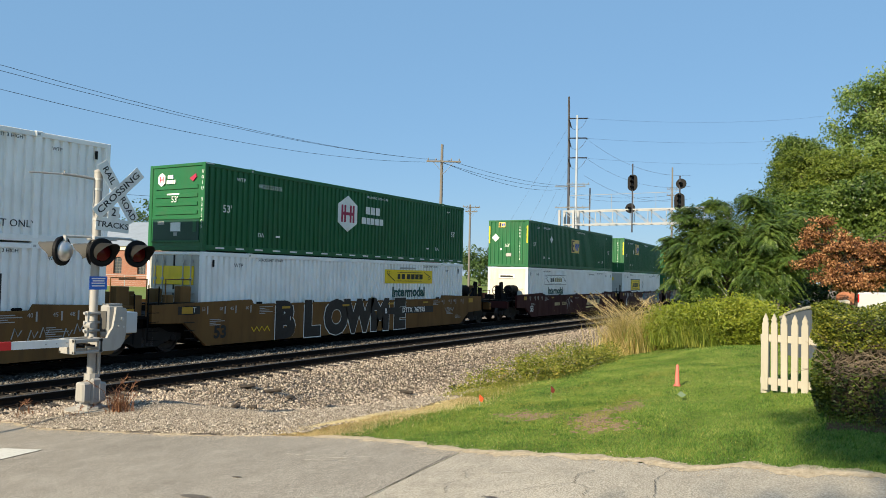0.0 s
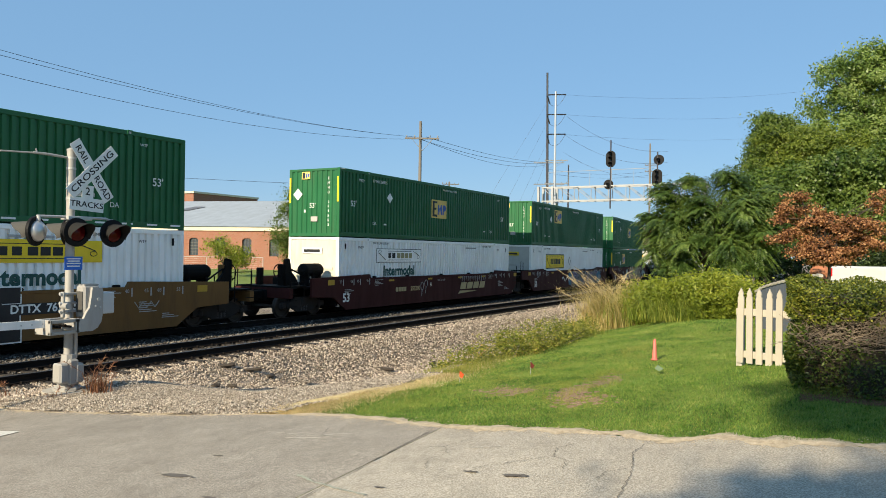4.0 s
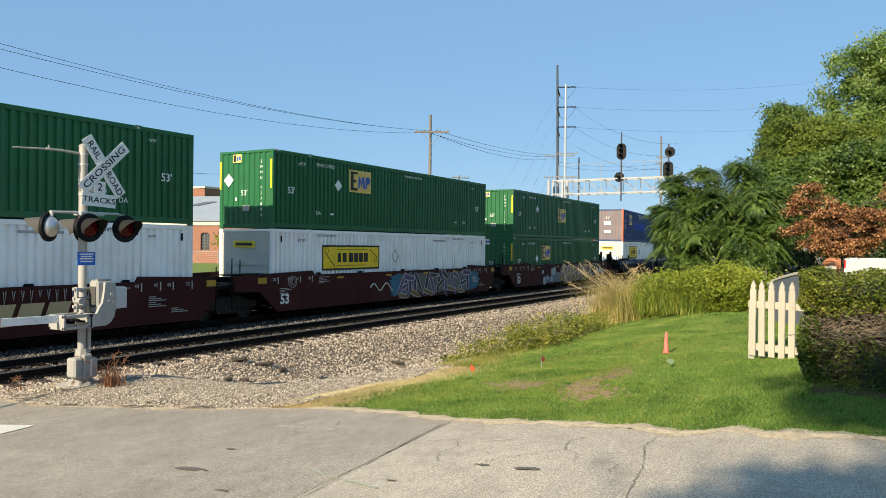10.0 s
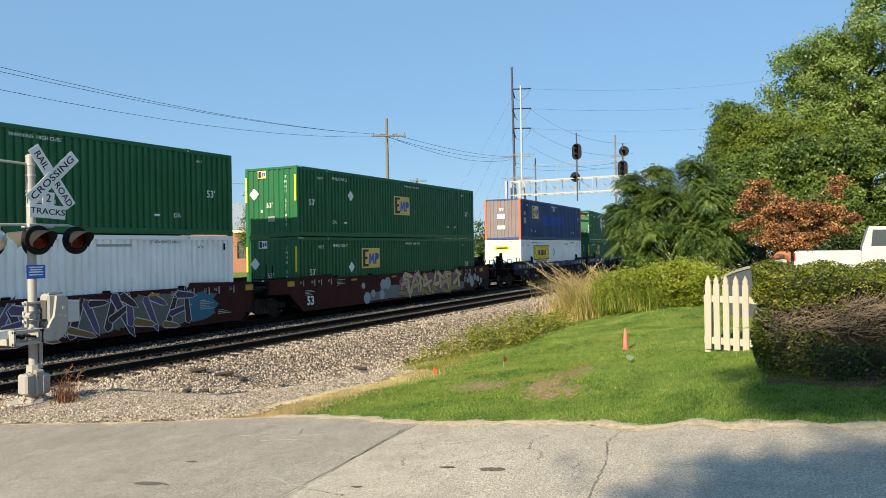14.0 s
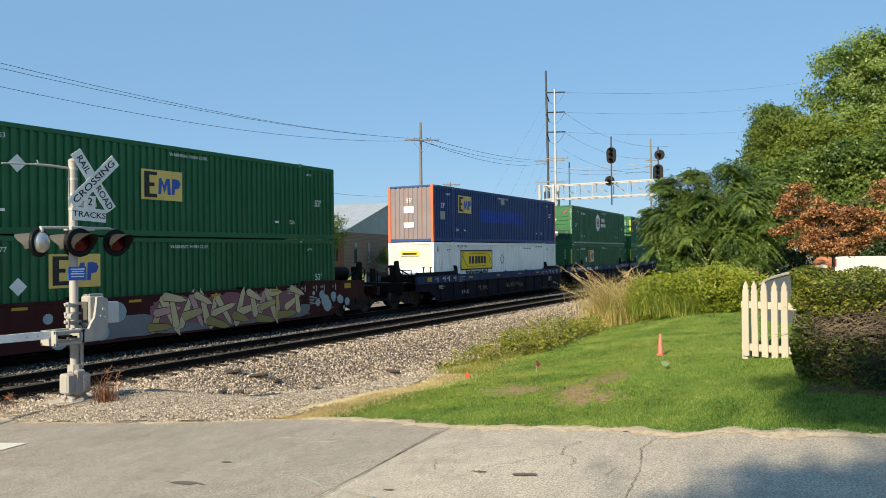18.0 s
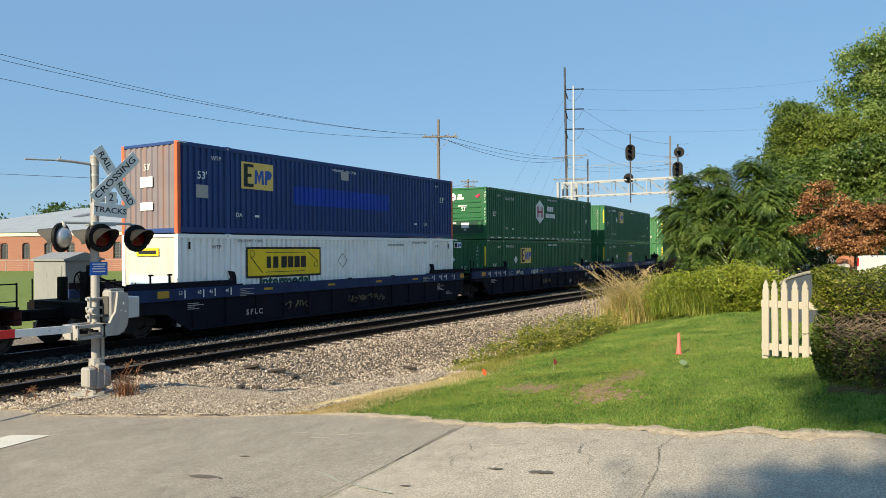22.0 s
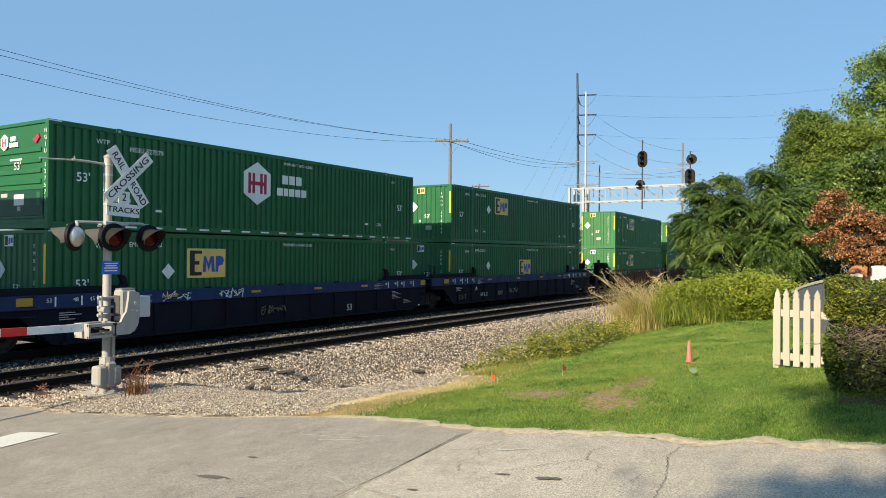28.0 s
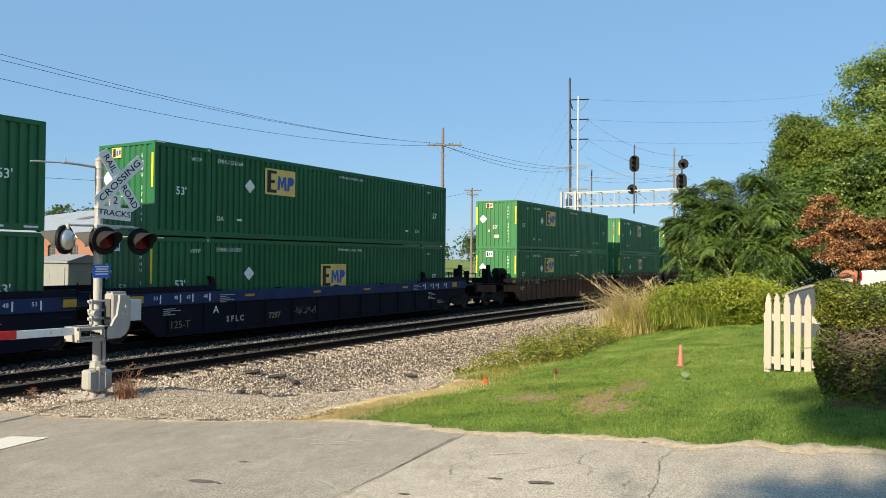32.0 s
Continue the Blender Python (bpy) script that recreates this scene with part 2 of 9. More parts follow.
M["wheel"] = worn("wheel_steel", (0.06, 0.05, 0.045), (0.03, 0.02, 0.015), 0.55, 0.6, 6.0, 0.5)
M["black"] = material("black_paint", 0.6, 0.0, 0.2)[0]
M["black"].node_tree.nodes["Principled BSDF"].inputs["Base Color"].default_value = (0.005, 0.005, 0.006, 1)
M["ink"] = plain("black_lettering", (0.015, 0.015, 0.016), 0.5)
M["letter"] = plain("white_lettering", (0.72, 0.73, 0.70), 0.55)
M["letter_dim"] = plain("faded_white_lettering", (0.36, 0.35, 0.33), 0.6)
M["tan_letter"] = plain("tan_lettering", (0.42, 0.33, 0.17), 0.6)
M["dark_green"] = plain("dark_green_lettering", (0.012, 0.07, 0.06), 0.5)
M["sign_yellow"] = worn("yellow_sign_vinyl", (0.80, 0.56, 0.02), (0.45, 0.30, 0.03), 0.45, 0, 3.0, 0.35)
M["logo_yellow"] = worn("pale_yellow_sign_vinyl", (0.72, 0.50, 0.13), (0.40, 0.30, 0.12), 0.5, 0, 3.0, 0.4)
M["logo_blue"] = plain("blue_sign_vinyl", (0.03, 0.09, 0.36), 0.45)
M["logo_red"] = plain("dark_red_sign_vinyl", (0.34, 0.02, 0.06), 0.45)
M["faded_sign"] = plain("faded_olive_lettering", (0.30, 0.26, 0.13), 0.6)
M["patch_blue"] = plain("bright_blue_paint_patch", (0.012, 0.050, 0.36), 0.5)
M["reflector"] = plain("yellow_reflector_strip", (0.42, 0.25, 0.025), 0.5)
M["galv"] = worn("galvanised_steel", (0.42, 0.42, 0.41), (0.26, 0.25, 0.23), 0.45, 0.3, 5.0, 0.35)
M["silver"] = worn("silver_painted_metal", (0.33, 0.32, 0.30), (0.19, 0.17, 0.145), 0.5, 0.1, 6.0, 0.35)
M["alu"] = worn("aluminium_sheet", (0.50, 0.52, 0.54), (0.34, 0.34, 0.34), 0.45, 0.3, 3.0, 0.3)
M["sign_white"] = worn("white_sign_sheet", (0.66, 0.67, 0.66), (0.42, 0.41, 0.38), 0.45, 0, 6.0, 0.3)
M["sign_blue"] = plain("blue_sign_sheet", (0.02, 0.12, 0.52), 0.4)
M["red_white"] = plain("red_reflective_tape", (0.55, 0.02, 0.02), 0.4)
M["wood_pole"] = worn("weathered_pole_wood", (0.16, 0.145, 0.13), (0.085, 0.075, 0.065), 0.85, 0, 8.0, 0.6, (1, 1, 0.05), 0.3)
M["dark_pole"] = worn("dark_steel_pole", (0.055, 0.055, 0.065), (0.03, 0.03, 0.03), 0.6, 0.3, 5.0, 0.4)
M["cable"] = plain("black_cable", (0.02, 0.02, 0.022), 0.6)
M["picket"] = worn("white_painted_picket", (0.40, 0.365, 0.30), (0.28, 0.25, 0.19), 0.6, 0, 9.0, 0.35, (1, 1, 0.2))
M["cone"] = plain("faded_orange_plastic", (0.62, 0.14, 0.11), 0.55)
M["flag_orange"] = plain("orange_flag_plastic", (0.70, 0.085, 0.02), 0.5)
M["flag_red"] = plain("dark_red_flag_plastic", (0.12, 0.018, 0.012), 0.5)
M["rubber"] = plain("black_rubber", (0.02, 0.02, 0.02), 0.8)
M["bark"] = worn("tree_bark", (0.055, 0.043, 0.032), (0.028, 0.022, 0.018), 0.95, 0, 12.0, 0.6, (1, 1, 0.2), 0.6)
M["twig"] = worn("dry_twig_bark", (0.30, 0.24, 0.18), (0.15, 0.115, 0.085), 0.95, 0, 20.0, 0.5, (1, 1, 1), 0.3)
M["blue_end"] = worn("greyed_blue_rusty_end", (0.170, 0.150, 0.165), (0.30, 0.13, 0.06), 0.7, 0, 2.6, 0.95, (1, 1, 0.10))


def mat_asphalt(name, base, light, scale=75.0):
    m, n, l, b = material(name, 0.9, 0, 0.3)
    tiny = noise_at(n, l, scale, 3.0, rough=0.7)
    mid = noise_at(n, l, 14.0, 5.0)
    blot = noise_at(n, l, 3.2, 6.0, rough=0.65)
    broad = noise_at(n, l, 0.55, 4.0)
    c = ramp(n, l, tiny, [(0.38, tuple(x * 0.60 for x in base)), (0.49, base), (0.60, tuple(x * 1.08 for x in light))])
    c = mix(n, l, ramp(n, l, broad, [(0.3, (0.0,) * 3), (0.8, (0.5,) * 3)]), c, tuple(x * 0.62 for x in base))
    c = mix(n, l, ramp(n, l, mid, [(0.55, (0.0,) * 3), (0.8, (0.3,) * 3)]), c, light)
    c = mix(n, l, ramp(n, l, blot, [(0.50, (0.0,) * 3), (0.72, (0.5,) * 3)]), c, tuple(x * 0.55 for x in base))
    c = mix(n, l, ramp(n, l, blot, [(0.30, (0.35,) * 3), (0.44, (0.0,) * 3)]), c, light)
    l.new(c, b.inputs["Base Color"])
    bump(n, l, b, tiny, 0.7, 0.008)
    return m


def mat_earth(name, stops, scale, relief=0.5, dist=0.03, broad_stops=None):
    m, n, l, b = material(name, 0.95, 0, 0.2)
    tiny = noise_at(n, l, scale, 6.0, rough=0.7)
    broad = noise_at(n, l, 0.35, 4.0)
    c = ramp(n, l, tiny, stops)
    if broad_stops:
        c = mix(n, l, ramp(n, l, broad, [(0.42, (0,) * 3), (0.62, (0.75,) * 3)]), c, ramp(n, l, tiny, broad_stops))
    l.new(c, b.inputs["Base Color"])
    bump(n, l, b, tiny, relief, dist)
    return m


def mat_stone(name, stops, rough=0.9):
    m, n, l, b = material(name, rough, 0, 0.3)
    geo = n.new("ShaderNodeNewGeometry")
    c = ramp(n, l, geo.outputs["Random Per Island"], stops)
    grain = noise_at(n, l, 40.0, 4.0)
    c = mix(n, l, ramp(n, l, grain, [(0.4, (0,) * 3), (0.75, (0.3,) * 3)]), c, (0.22, 0.18, 0.14))
    l.new(c, b.inputs["Base Color"])
    bump(n, l, b, grain, 0.4, 0.01)
    return m


M["asphalt"] = mat_asphalt("old_grey_asphalt", (0.41, 0.36, 0.285), (0.56, 0.50, 0.41))
M["asphalt_dark"] = mat_asphalt("darker_asphalt_overlay", (0.285, 0.25, 0.205), (0.46, 0.41, 0.34))
M["crack"] = plain("tar_crack", (0.10, 0.085, 0.065), 0.9)
M["stain"] = plain("oil_stain", (0.12, 0.105, 0.09), 0.85)
M["road_white"] = worn("worn_white_road_paint", (0.58, 0.56, 0.50), (0.28, 0.26, 0.22), 0.7, 0, 25.0, 0.7, (1, 1, 1))
M["scuff"] = plain("faded_road_scuff", (0.52, 0.47, 0.39), 0.9)
M["chalk"] = plain("green_utility_marking", (0.31, 0.325, 0.255), 0.9)
M["lawn"] = mat_earth("lawn_soil_and_thatch", [(0.3, (0.085, 0.115, 0.018)), (0.55, (0.165, 0.205, 0.032)), (0.75, (0.28, 0.28, 0.075))], 22.0, 0.6, 0.03,
                      [(0.3, (0.085, 0.13, 0.018)), (0.6, (0.15, 0.22, 0.028)), (0.8, (0.235, 0.27, 0.05))])
M["soil"] = mat_earth("dry_brown_soil", [(0.3, (0.33, 0.26, 0.17)), (0.6, (0.54, 0.445, 0.315)), (0.8, (0.68, 0.58, 0.43))], 16.0, 0.6, 0.03)
M["field"] = mat_earth("field_grass", [(0.3, (0.10, 0.145, 0.033)), (0.6, (0.175, 0.225, 0.058)), (0.8, (0.245, 0.255, 0.09))], 3.0, 0.5, 0.05)
M["bed"] = mat_earth("ballast_fines", [(0.4, (0.045, 0.036, 0.027)), (0.5, (0.19, 0.156, 0.122)), (0.6, (0.40, 0.34, 0.275))], 24.0, 0.35, 0.02)
M["stones"] = mat_stone("ballast_stone", [(0.0, (0.085, 0.064, 0.049)), (0.22, (0.235, 0.186, 0.143)), (0.6, (0.44, 0.365, 0.288)), (1.0, (0.64, 0.555, 0.45))])
M["gravel"] = mat_stone("fine_gravel_stone", [(0.0, (0.10, 0.078, 0.055)), (0.4, (0.28, 0.23, 0.175)), (0.8, (0.44, 0.375, 0.295)), (1.0, (0.64, 0.56, 0.46))])
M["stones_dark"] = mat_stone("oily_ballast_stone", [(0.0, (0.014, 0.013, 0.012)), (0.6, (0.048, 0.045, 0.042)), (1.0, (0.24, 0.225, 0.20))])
M["rail"] = worn("rail_steel_side", (0.012, 0.0095, 0.008), (0.02, 0.014, 0.011), 0.85, 0.0, 8.0, 0.5, spec=0.1)
M["rail_top"] = worn("polished_rail_head", (0.14, 0.125, 0.115), (0.05, 0.045, 0.04), 0.45, 0.85, 8.0, 0.5)
M["tie"] = worn("creosoted_tie_wood", (0.03, 0.024, 0.019), (0.08, 0.065, 0.05), 0.95, 0, 9.0, 0.6, (1, 0.1, 1), 0.5)
M["concrete"] = worn("grey_concrete", (0.40, 0.37, 0.32), (0.22, 0.20, 0.17), 0.9, 0, 7.0, 0.5, (1, 1, 1), 0.3)
M["blades"] = leafy("grass_blades", [(0.2, (0.038, 0.089, 0.0152)), (0.45, (0.104, 0.201, 0.0342)), (0.68, (0.177, 0.283, 0.0532)), (0.97, (0.370, 0.370, 0.1330))], 0.55, 0.35, 1.5)
M["straw"] = leafy("dry_straw_grass", [(0.1, (0.28, 0.20, 0.10)), (0.5, (0.53, 0.42, 0.235)), (0.9, (0.72, 0.61, 0.40))], 0.7, 0.3, 0.9)
M["straw_green"] = leafy("half_dry_grass", [(0.0, (0.10, 0.15, 0.02)), (0.5, (0.22, 0.24, 0.05)), (1.0, (0.45, 0.38, 0.13))], 0.6, 0.35, 0.9)


# ---- the ground ----
def ease(a, b, x):
    t = np.clip((x - a) / (b - a), 0, 1)
    return t * t * (3 - 2 * t)


BEND_X, BEND_R, BEND_A = 42.0, 290.0, 0.155      # where the tracks begin to bend, the bend's radius and its whole turn


def bend_y(x):
    """How far the bend has carried the tracks sideways at x."""
    x = np.asarray(x, float)
    d = np.clip(x - BEND_X, 0, BEND_R * math.sin(BEND_A))
    return BEND_R - np.sqrt(BEND_R ** 2 - d ** 2) + math.tan(BEND_A) * np.maximum(0, x - BEND_X - BEND_R * math.sin(BEND_A))


DITCH_X = [8.2, 8.6, 9.2, 9.8, 10.3, 10.7, 11.9, 13.1, 14.6, 15.7, 16.9, 20, 30]
DITCH_Z = [-0.05, -0.06, -0.08, -0.13, -0.25, -0.36, -0.61, -0.77, -0.92, -1.02, -1.11, -1.2, -1.2]


SWALE_X = [6.95, 7.6, 8.6, 9.84, 11.2, 12.0, 13.6, 16.0, 20.0, 26.0, 40.0, 120.0]
SWALE_Z = [0.13, 0.13, 0.06, -0.12, -0.34, -0.50, -0.66, -0.85, -0.95, -1.0, -1.0, -1.0]
BORDER_Y = [6.2, 5.96, 5.74, 5.71, 5.97, 6.03, 6.13, 6.27, 6.6, 7.2, 7.6, 8.0]


def ground_z(x, y):
    """Height of the ground: the road falls evenly to the tracks; beside it a ditch deepens between the lawn and the ballast."""
    x, y = np.asarray(x, float), np.asarray(y, float)
    sx = np.where(x < 10, np.maximum(x, -14.0), 10 + 8 * (1 - np.exp(-(np.maximum(x, 10) - 10) / 8)))
    plane = lambda q: 0.86 + 0.0362 * sx - 0.1041 * q
    zd = np.where(x < 8.2, plane(11.6), np.interp(x, DITCH_X, DITCH_Z))
    s = np.clip((y - 3) / 8.6, 0, 1)
    z = plane(np.clip(y, -9.0, 11.6)) + (zd - plane(11.6)) * s ** 1.35
    # beyond the lawn's border the bank falls to a swale, which joins the ditch
    yb = np.interp(x, SWALE_X, BORDER_Y)
    sb = np.clip((yb - 3) / 8.6, 0, 1)
    z0 = plane(yb) + (zd - plane(11.6)) * sb ** 1.35
    zm = np.interp(x, SWALE_X, SWALE_Z)
    bank = np.where(y < 9.4, z0 + (zm - z0) * np.clip((y - yb) / (9.4 - yb), 0, 1), zm + (zd - zm) * np.clip((y - 9.4) / 2.2, 0, 1))
    k = ease(7.0, 8.2, x) * (y > yb)
    z = z * (1 - k) + bank * k
    w = ease(11.9, 13.75, y)
    return z * (1 - w) - 0.26 * w


def hump(x, y):
    """Small unevenness of the soil."""
    return 0.02 * np.sin(x * 1.7 + 0.6 * np.sin(y * 1.3)) + 0.016 * np.sin(y * 2.3 + 1.1 * np.sin(x * 0.9)) + 0.012 * np.sin(3.1 * x + 2.7 * y)


def grid_mesh(name, xs, ys, zf, mat):
    X, Y = np.meshgrid(xs, ys, indexing="ij")
    Z = zf(X, Y)
    a, b = X.shape
    i = (np.arange(a - 1)[:, None] * b + np.arange(b - 1)[None, :]).ravel()
    me = big_mesh(name, np.stack([X.ravel(), Y.ravel(), Z.ravel()], 1), np.stack([i, i + b, i + b + 1, i + 1], 1), mat)
    me.shade_smooth()
    return me


_xs = np.concatenate([[-1500, -600, -250, -120, -60], np.arange(-40, 60, 1.0), np.arange(60, 140, 5.0), [160, 220, 300, 450, 700, 1200, 2500]])
_ys = np.concatenate([[-1500, -600, -250, -120, -60], np.arange(-40, 60, 1.0), np.arange(60, 140, 5.0), [160, 220, 300, 450, 700, 1200, 2500]])
solid("ground", grid_mesh("ground", _xs, _ys, lambda x, y: ground_z(x, y) - 0.10, M["field"]), None, "grassy ground that reaches the horizon", "ground", kind="structure")


def strip(name, lower, upper, n, mat, lift, label, category, uneven=0.0):
    """A sheet draped on the ground between two edges (each a list of x, y), with n rows between them."""
    k = 160
    def along(pts):
        pts = np.array(pts, float)
        d = np.r_[0, np.cumsum(np.hypot(*np.diff(pts, axis=0).T))]
        t = np.linspace(0, d[-1], k)
        return np.stack([np.interp(t, d, pts[:, 0]), np.interp(t, d, pts[:, 1])], 1)
    a, b = along(lower), along(upper)
    s = np.linspace(0, 1, n)[:, None, None]
    P = a[None] * (1 - s) + b[None] * s
    X, Y = P[..., 0], P[..., 1]
    Z = ground_z(X, Y) + lift + uneven * hump(X, Y)
    i = (np.arange(n - 1)[:, None] * k + np.arange(k - 1)[None, :]).ravel()
    me = big_mesh(name, np.stack([X.ravel(), Y.ravel(), Z.ravel()], 1), np.stack([i, i + 1, i + k + 1, i + k], 1), mat)
    me.shade_smooth()
    return solid(name, me, None, label, category, kind="structure")


# the road runs across the tracks; its edge is ragged
EDGE = [(6.2, -40), (6.2, -12), (6.23, 0.0), (6.24, 0.65), (6.36, 0.95), (6.21, 1.41), (6.34, 1.74), (6.42, 2.15), (6.44, 2.54), (6.45, 3.2), (6.49, 3.76), (6.75, 4.62),
        (6.87, 5.32), (6.91, 5.95), (6.86, 6.6), (6.78, 7.23), (6.72, 8.22), (6.76, 9.6), (6.79, 10.84), (6.9, 12.0), (6.96, 12.7), (6.96, 13.4)]
def edge_x(y):
    p = np.array(EDGE)
    return np.interp(y, p[:, 1], p[:, 0])
_rag = lambda y: 0.035 * np.sin(y * 7.3) + 0.03 * np.sin(y * 17.1 + 1.0) + 0.02 * np.sin(y * 31.0)
_south = [(edge_x(y) + _rag(y), y) for y in np.linspace(-40, 3.62, 240)]
_north = [(edge_x(y) + _rag(y), y) for y in np.linspace(3.62, 13.4, 120)]
strip("road", [(-6.5, y) for y in (-40, 3.5)], _south, 40, M["asphalt"], 0.02, "worn light grey asphalt road with cracks", "road")
strip("road_overlay", [(-6.5, y) for y in (3.5, 13.4)], _north, 40, M["asphalt_dark"], 0.024, "darker asphalt overlay leading to the crossing", "road")


def on_road(x, y):
    return float(ground_z(x, y)) + 0.028


def flat_patch(name, outline, mat, label, category, lift=0.002, kind="structure"):
    """A thin patch that lies on the road."""
    cx, cy = sum(p[0] for p in outline) / len(outline), sum(p[1] for p in outline) / len(outline)
    vs = [(cx, cy, on_road(cx, cy) + lift)] + [(x, y, on_road(x, y) + lift) for x, y in outline]
    n = len(outline)
    g = G().add(vs, [(0, 1 + i, 1 + (i + 1) % n) for i in range(n)])
    return solid(name, g, mat, label, category, kind=kind)


def line_patch(name, pts, w, mat, label, category, wobble=0.03, lift=0.003):
    """A narrow uneven line on the road."""
    P = []
    for (ax, ay), (bx, by) in zip(pts[:-1], pts[1:]):
        for i in range(14):
            t = i / 14
            P.append((ax + (bx - ax) * t + random.uniform(-wobble, wobble), ay + (by - ay) * t + random.uniform(-wobble, wobble)))
    P.append(pts[-1])
    vs, fs = [], []
    for i, (x, y) in enumerate(P):
        q = P[min(i + 1, len(P) - 1)]
        o = P[max(i - 1, 0)]
        d = Vector((q[0] - o[0], q[1] - o[1])).normalized()
        ww = w * random.uniform(0.5, 1.4)
        for s in (-1, 1):
            a, b = x - d.y * s * ww / 2, y + d.x * s * ww / 2
            vs.append((a, b, on_road(a, b) + lift))
    fs = [(2 * i, 2 * i + 1, 2 * i + 3, 2 * i + 2) for i in range(len(P) - 1)]
    return solid(name, G().add(vs, fs), mat, label, category, kind="structure")


line_patch("road_joint", [(6.31, 3.66), (5.3, 3.60), (4.34, 3.54), (2.0, 3.42), (-3.0, 3.3)], 0.010, M["crack"], "open joint between two asphalt layers", "joint", 0.008)
line_patch("road_crack", [(6.2, 1.52), (5.8, 1.56), (5.4, 1.45), (4.74, 1.36), (3.5, 1.2)], 0.0055, M["crack"], "crack across the worn asphalt", "crack", 0.012)
line_patch("road_crack", [(6.0, 2.1), (5.85, 2.2), (5.62, 2.14), (5.42, 2.38), (5.2, 2.62)], 0.006, M["crack"], "hairline crack in the asphalt", "crack", 0.012)
for pts in ([(6.05, 3.1), (5.75, 3.2), (5.55, 3.05), (5.35, 3.15), (5.1, 3.0)], [(5.75, 3.2), (5.7, 3.42)], [(5.62, 2.14), (5.5, 1.98), (5.3, 1.95)], [(5.4, 1.45), (5.28, 1.6), (5.1, 1.62)], [(6.3, 4.9), (6.0, 4.75), (5.9, 4.4)]):
    line_patch("road_crack", pts, 0.005, M["crack"], "branching hairline crack in the asphalt", "crack", 0.014)
line_patch("chalk_line", [(4.75, 4.0), (4.62, 3.75), (4.5, 3.4), (4.42, 3.1)], 0.02, M["chalk"], "faded green utility marking on the asphalt", "marking", 0.008)
for (x0, y0), (x1, y1) in (((5.95, 4.9), (6.1, 4.45)), ((5.85, 5.1), (5.9, 4.6)), ((6.05, 5.5), (6.0, 5.05)), ((5.75, 3.0), (5.85, 2.7))):
    line_patch("chalk_line", [(x0, y0), (x1, y1)], 0.012, M["scuff"], "faded white scuff on the asphalt", "marking", 0.008)
for cx, cy, r in ((4.52, 5.15, 0.16), (5.07, 2.22, 0.11), (5.14, 5.29, 0.07), (5.1, 2.6, 0.06), (4.6, 3.1, 0.05), (4.1, 4.3, 0.07)):
    vs, fs = [], []
    for q in range(26):
        px, py = (cx + random.gauss(0, r * 0.14), cy + random.gauss(0, r * 0.45)) if q > 2 else (cx, cy + (q - 1) * r * 0.35)
        s = r * random.uniform(0.06, 0.24) if q > 2 else r * 0.62
        k = len(vs)
        ring = [(px + s * 0.45 * random.uniform(0.85, 1.12) * math.cos(i * math.pi / 5), py + s * random.uniform(0.85, 1.12) * math.sin(i * math.pi / 5)) for i in range(10)]
        vs += [(px, py, on_road(px, py) + 0.001 + 0.0001 * q)] + [(x, y, on_road(x, y) + 0.001 + 0.0001 * q) for x, y in ring]
        fs += [(k, k + 1 + i, k + 1 + (i + 1) % 10) for i in range(10)]
    solid("oil_stain", G().add(vs, fs), M["stain"], "dark oil stain on the asphalt", "stain", kind="structure")
flat_patch("stop_bar", [(-2.2, 9.20), (1.0, 9.22), (3.0, 9.23), (5.66, 9.26), (5.62, 10.08), (3.0, 10.05), (1.0, 10.04), (-2.2, 10.02)], M["road_white"], "worn white stop bar painted on the road", "stop bar", 0.005)

# lawn, verge and ballast beyond the road's edge
BORDER = [(6.95, 6.2), (7.41, 6.05), (7.75, 5.88), (8.56, 5.75), (9.36, 5.62), (11, 5.95), (13, 6.1), (15, 6.2), (18, 6.4), (22, 6.8), (26, 7.2), (40, 7.6), (120, 8.0)]
_lawn_x = np.concatenate([np.arange(6.0, 26, 0.25), np.arange(26, 60, 1.0), np.arange(60, 125, 6.0)])
def border_y(x):
    p = np.array(BORDER)
    return np.interp(x, p[:, 0], p[:, 1])
def lawn_sheet():
    xs = _lawn_x
    n = 60
    vs, fs = [], []
    for x in xs:
        top = float(border_y(x)) if x >= 6.95 else 6.2
        for j in range(n):
            t = j / (n - 1)
            y = -25 + (top + 25) * (1 - (1 - t) ** 2.2)
            vs.append((x, y, float(ground_z(x, y)) + 0.0 + float(hump(x, y)) * ease(6.3, 6.8, x)))
    for i in range(len(xs) - 1):
        for j in range(n - 1):
            fs.append((i * n + j, (i + 1) * n + j, (i + 1) * n + j + 1, i * n + j + 1))
    me = big_mesh("lawn", vs, fs, M["lawn"])
    me.shade_smooth()
    return solid("lawn", me, None, "mown green lawn that slopes to the tracks", "lawn", kind="structure")
lawn_sheet()


def bed_z(x, y):
    """The ballast: a slope from the verge, a level bed under the tracks."""
    return ground_z(x, y) + 0.03 + 0.5 * hump(x * 2.1, y * 1.9) * ease(13.8, 12.0, y)


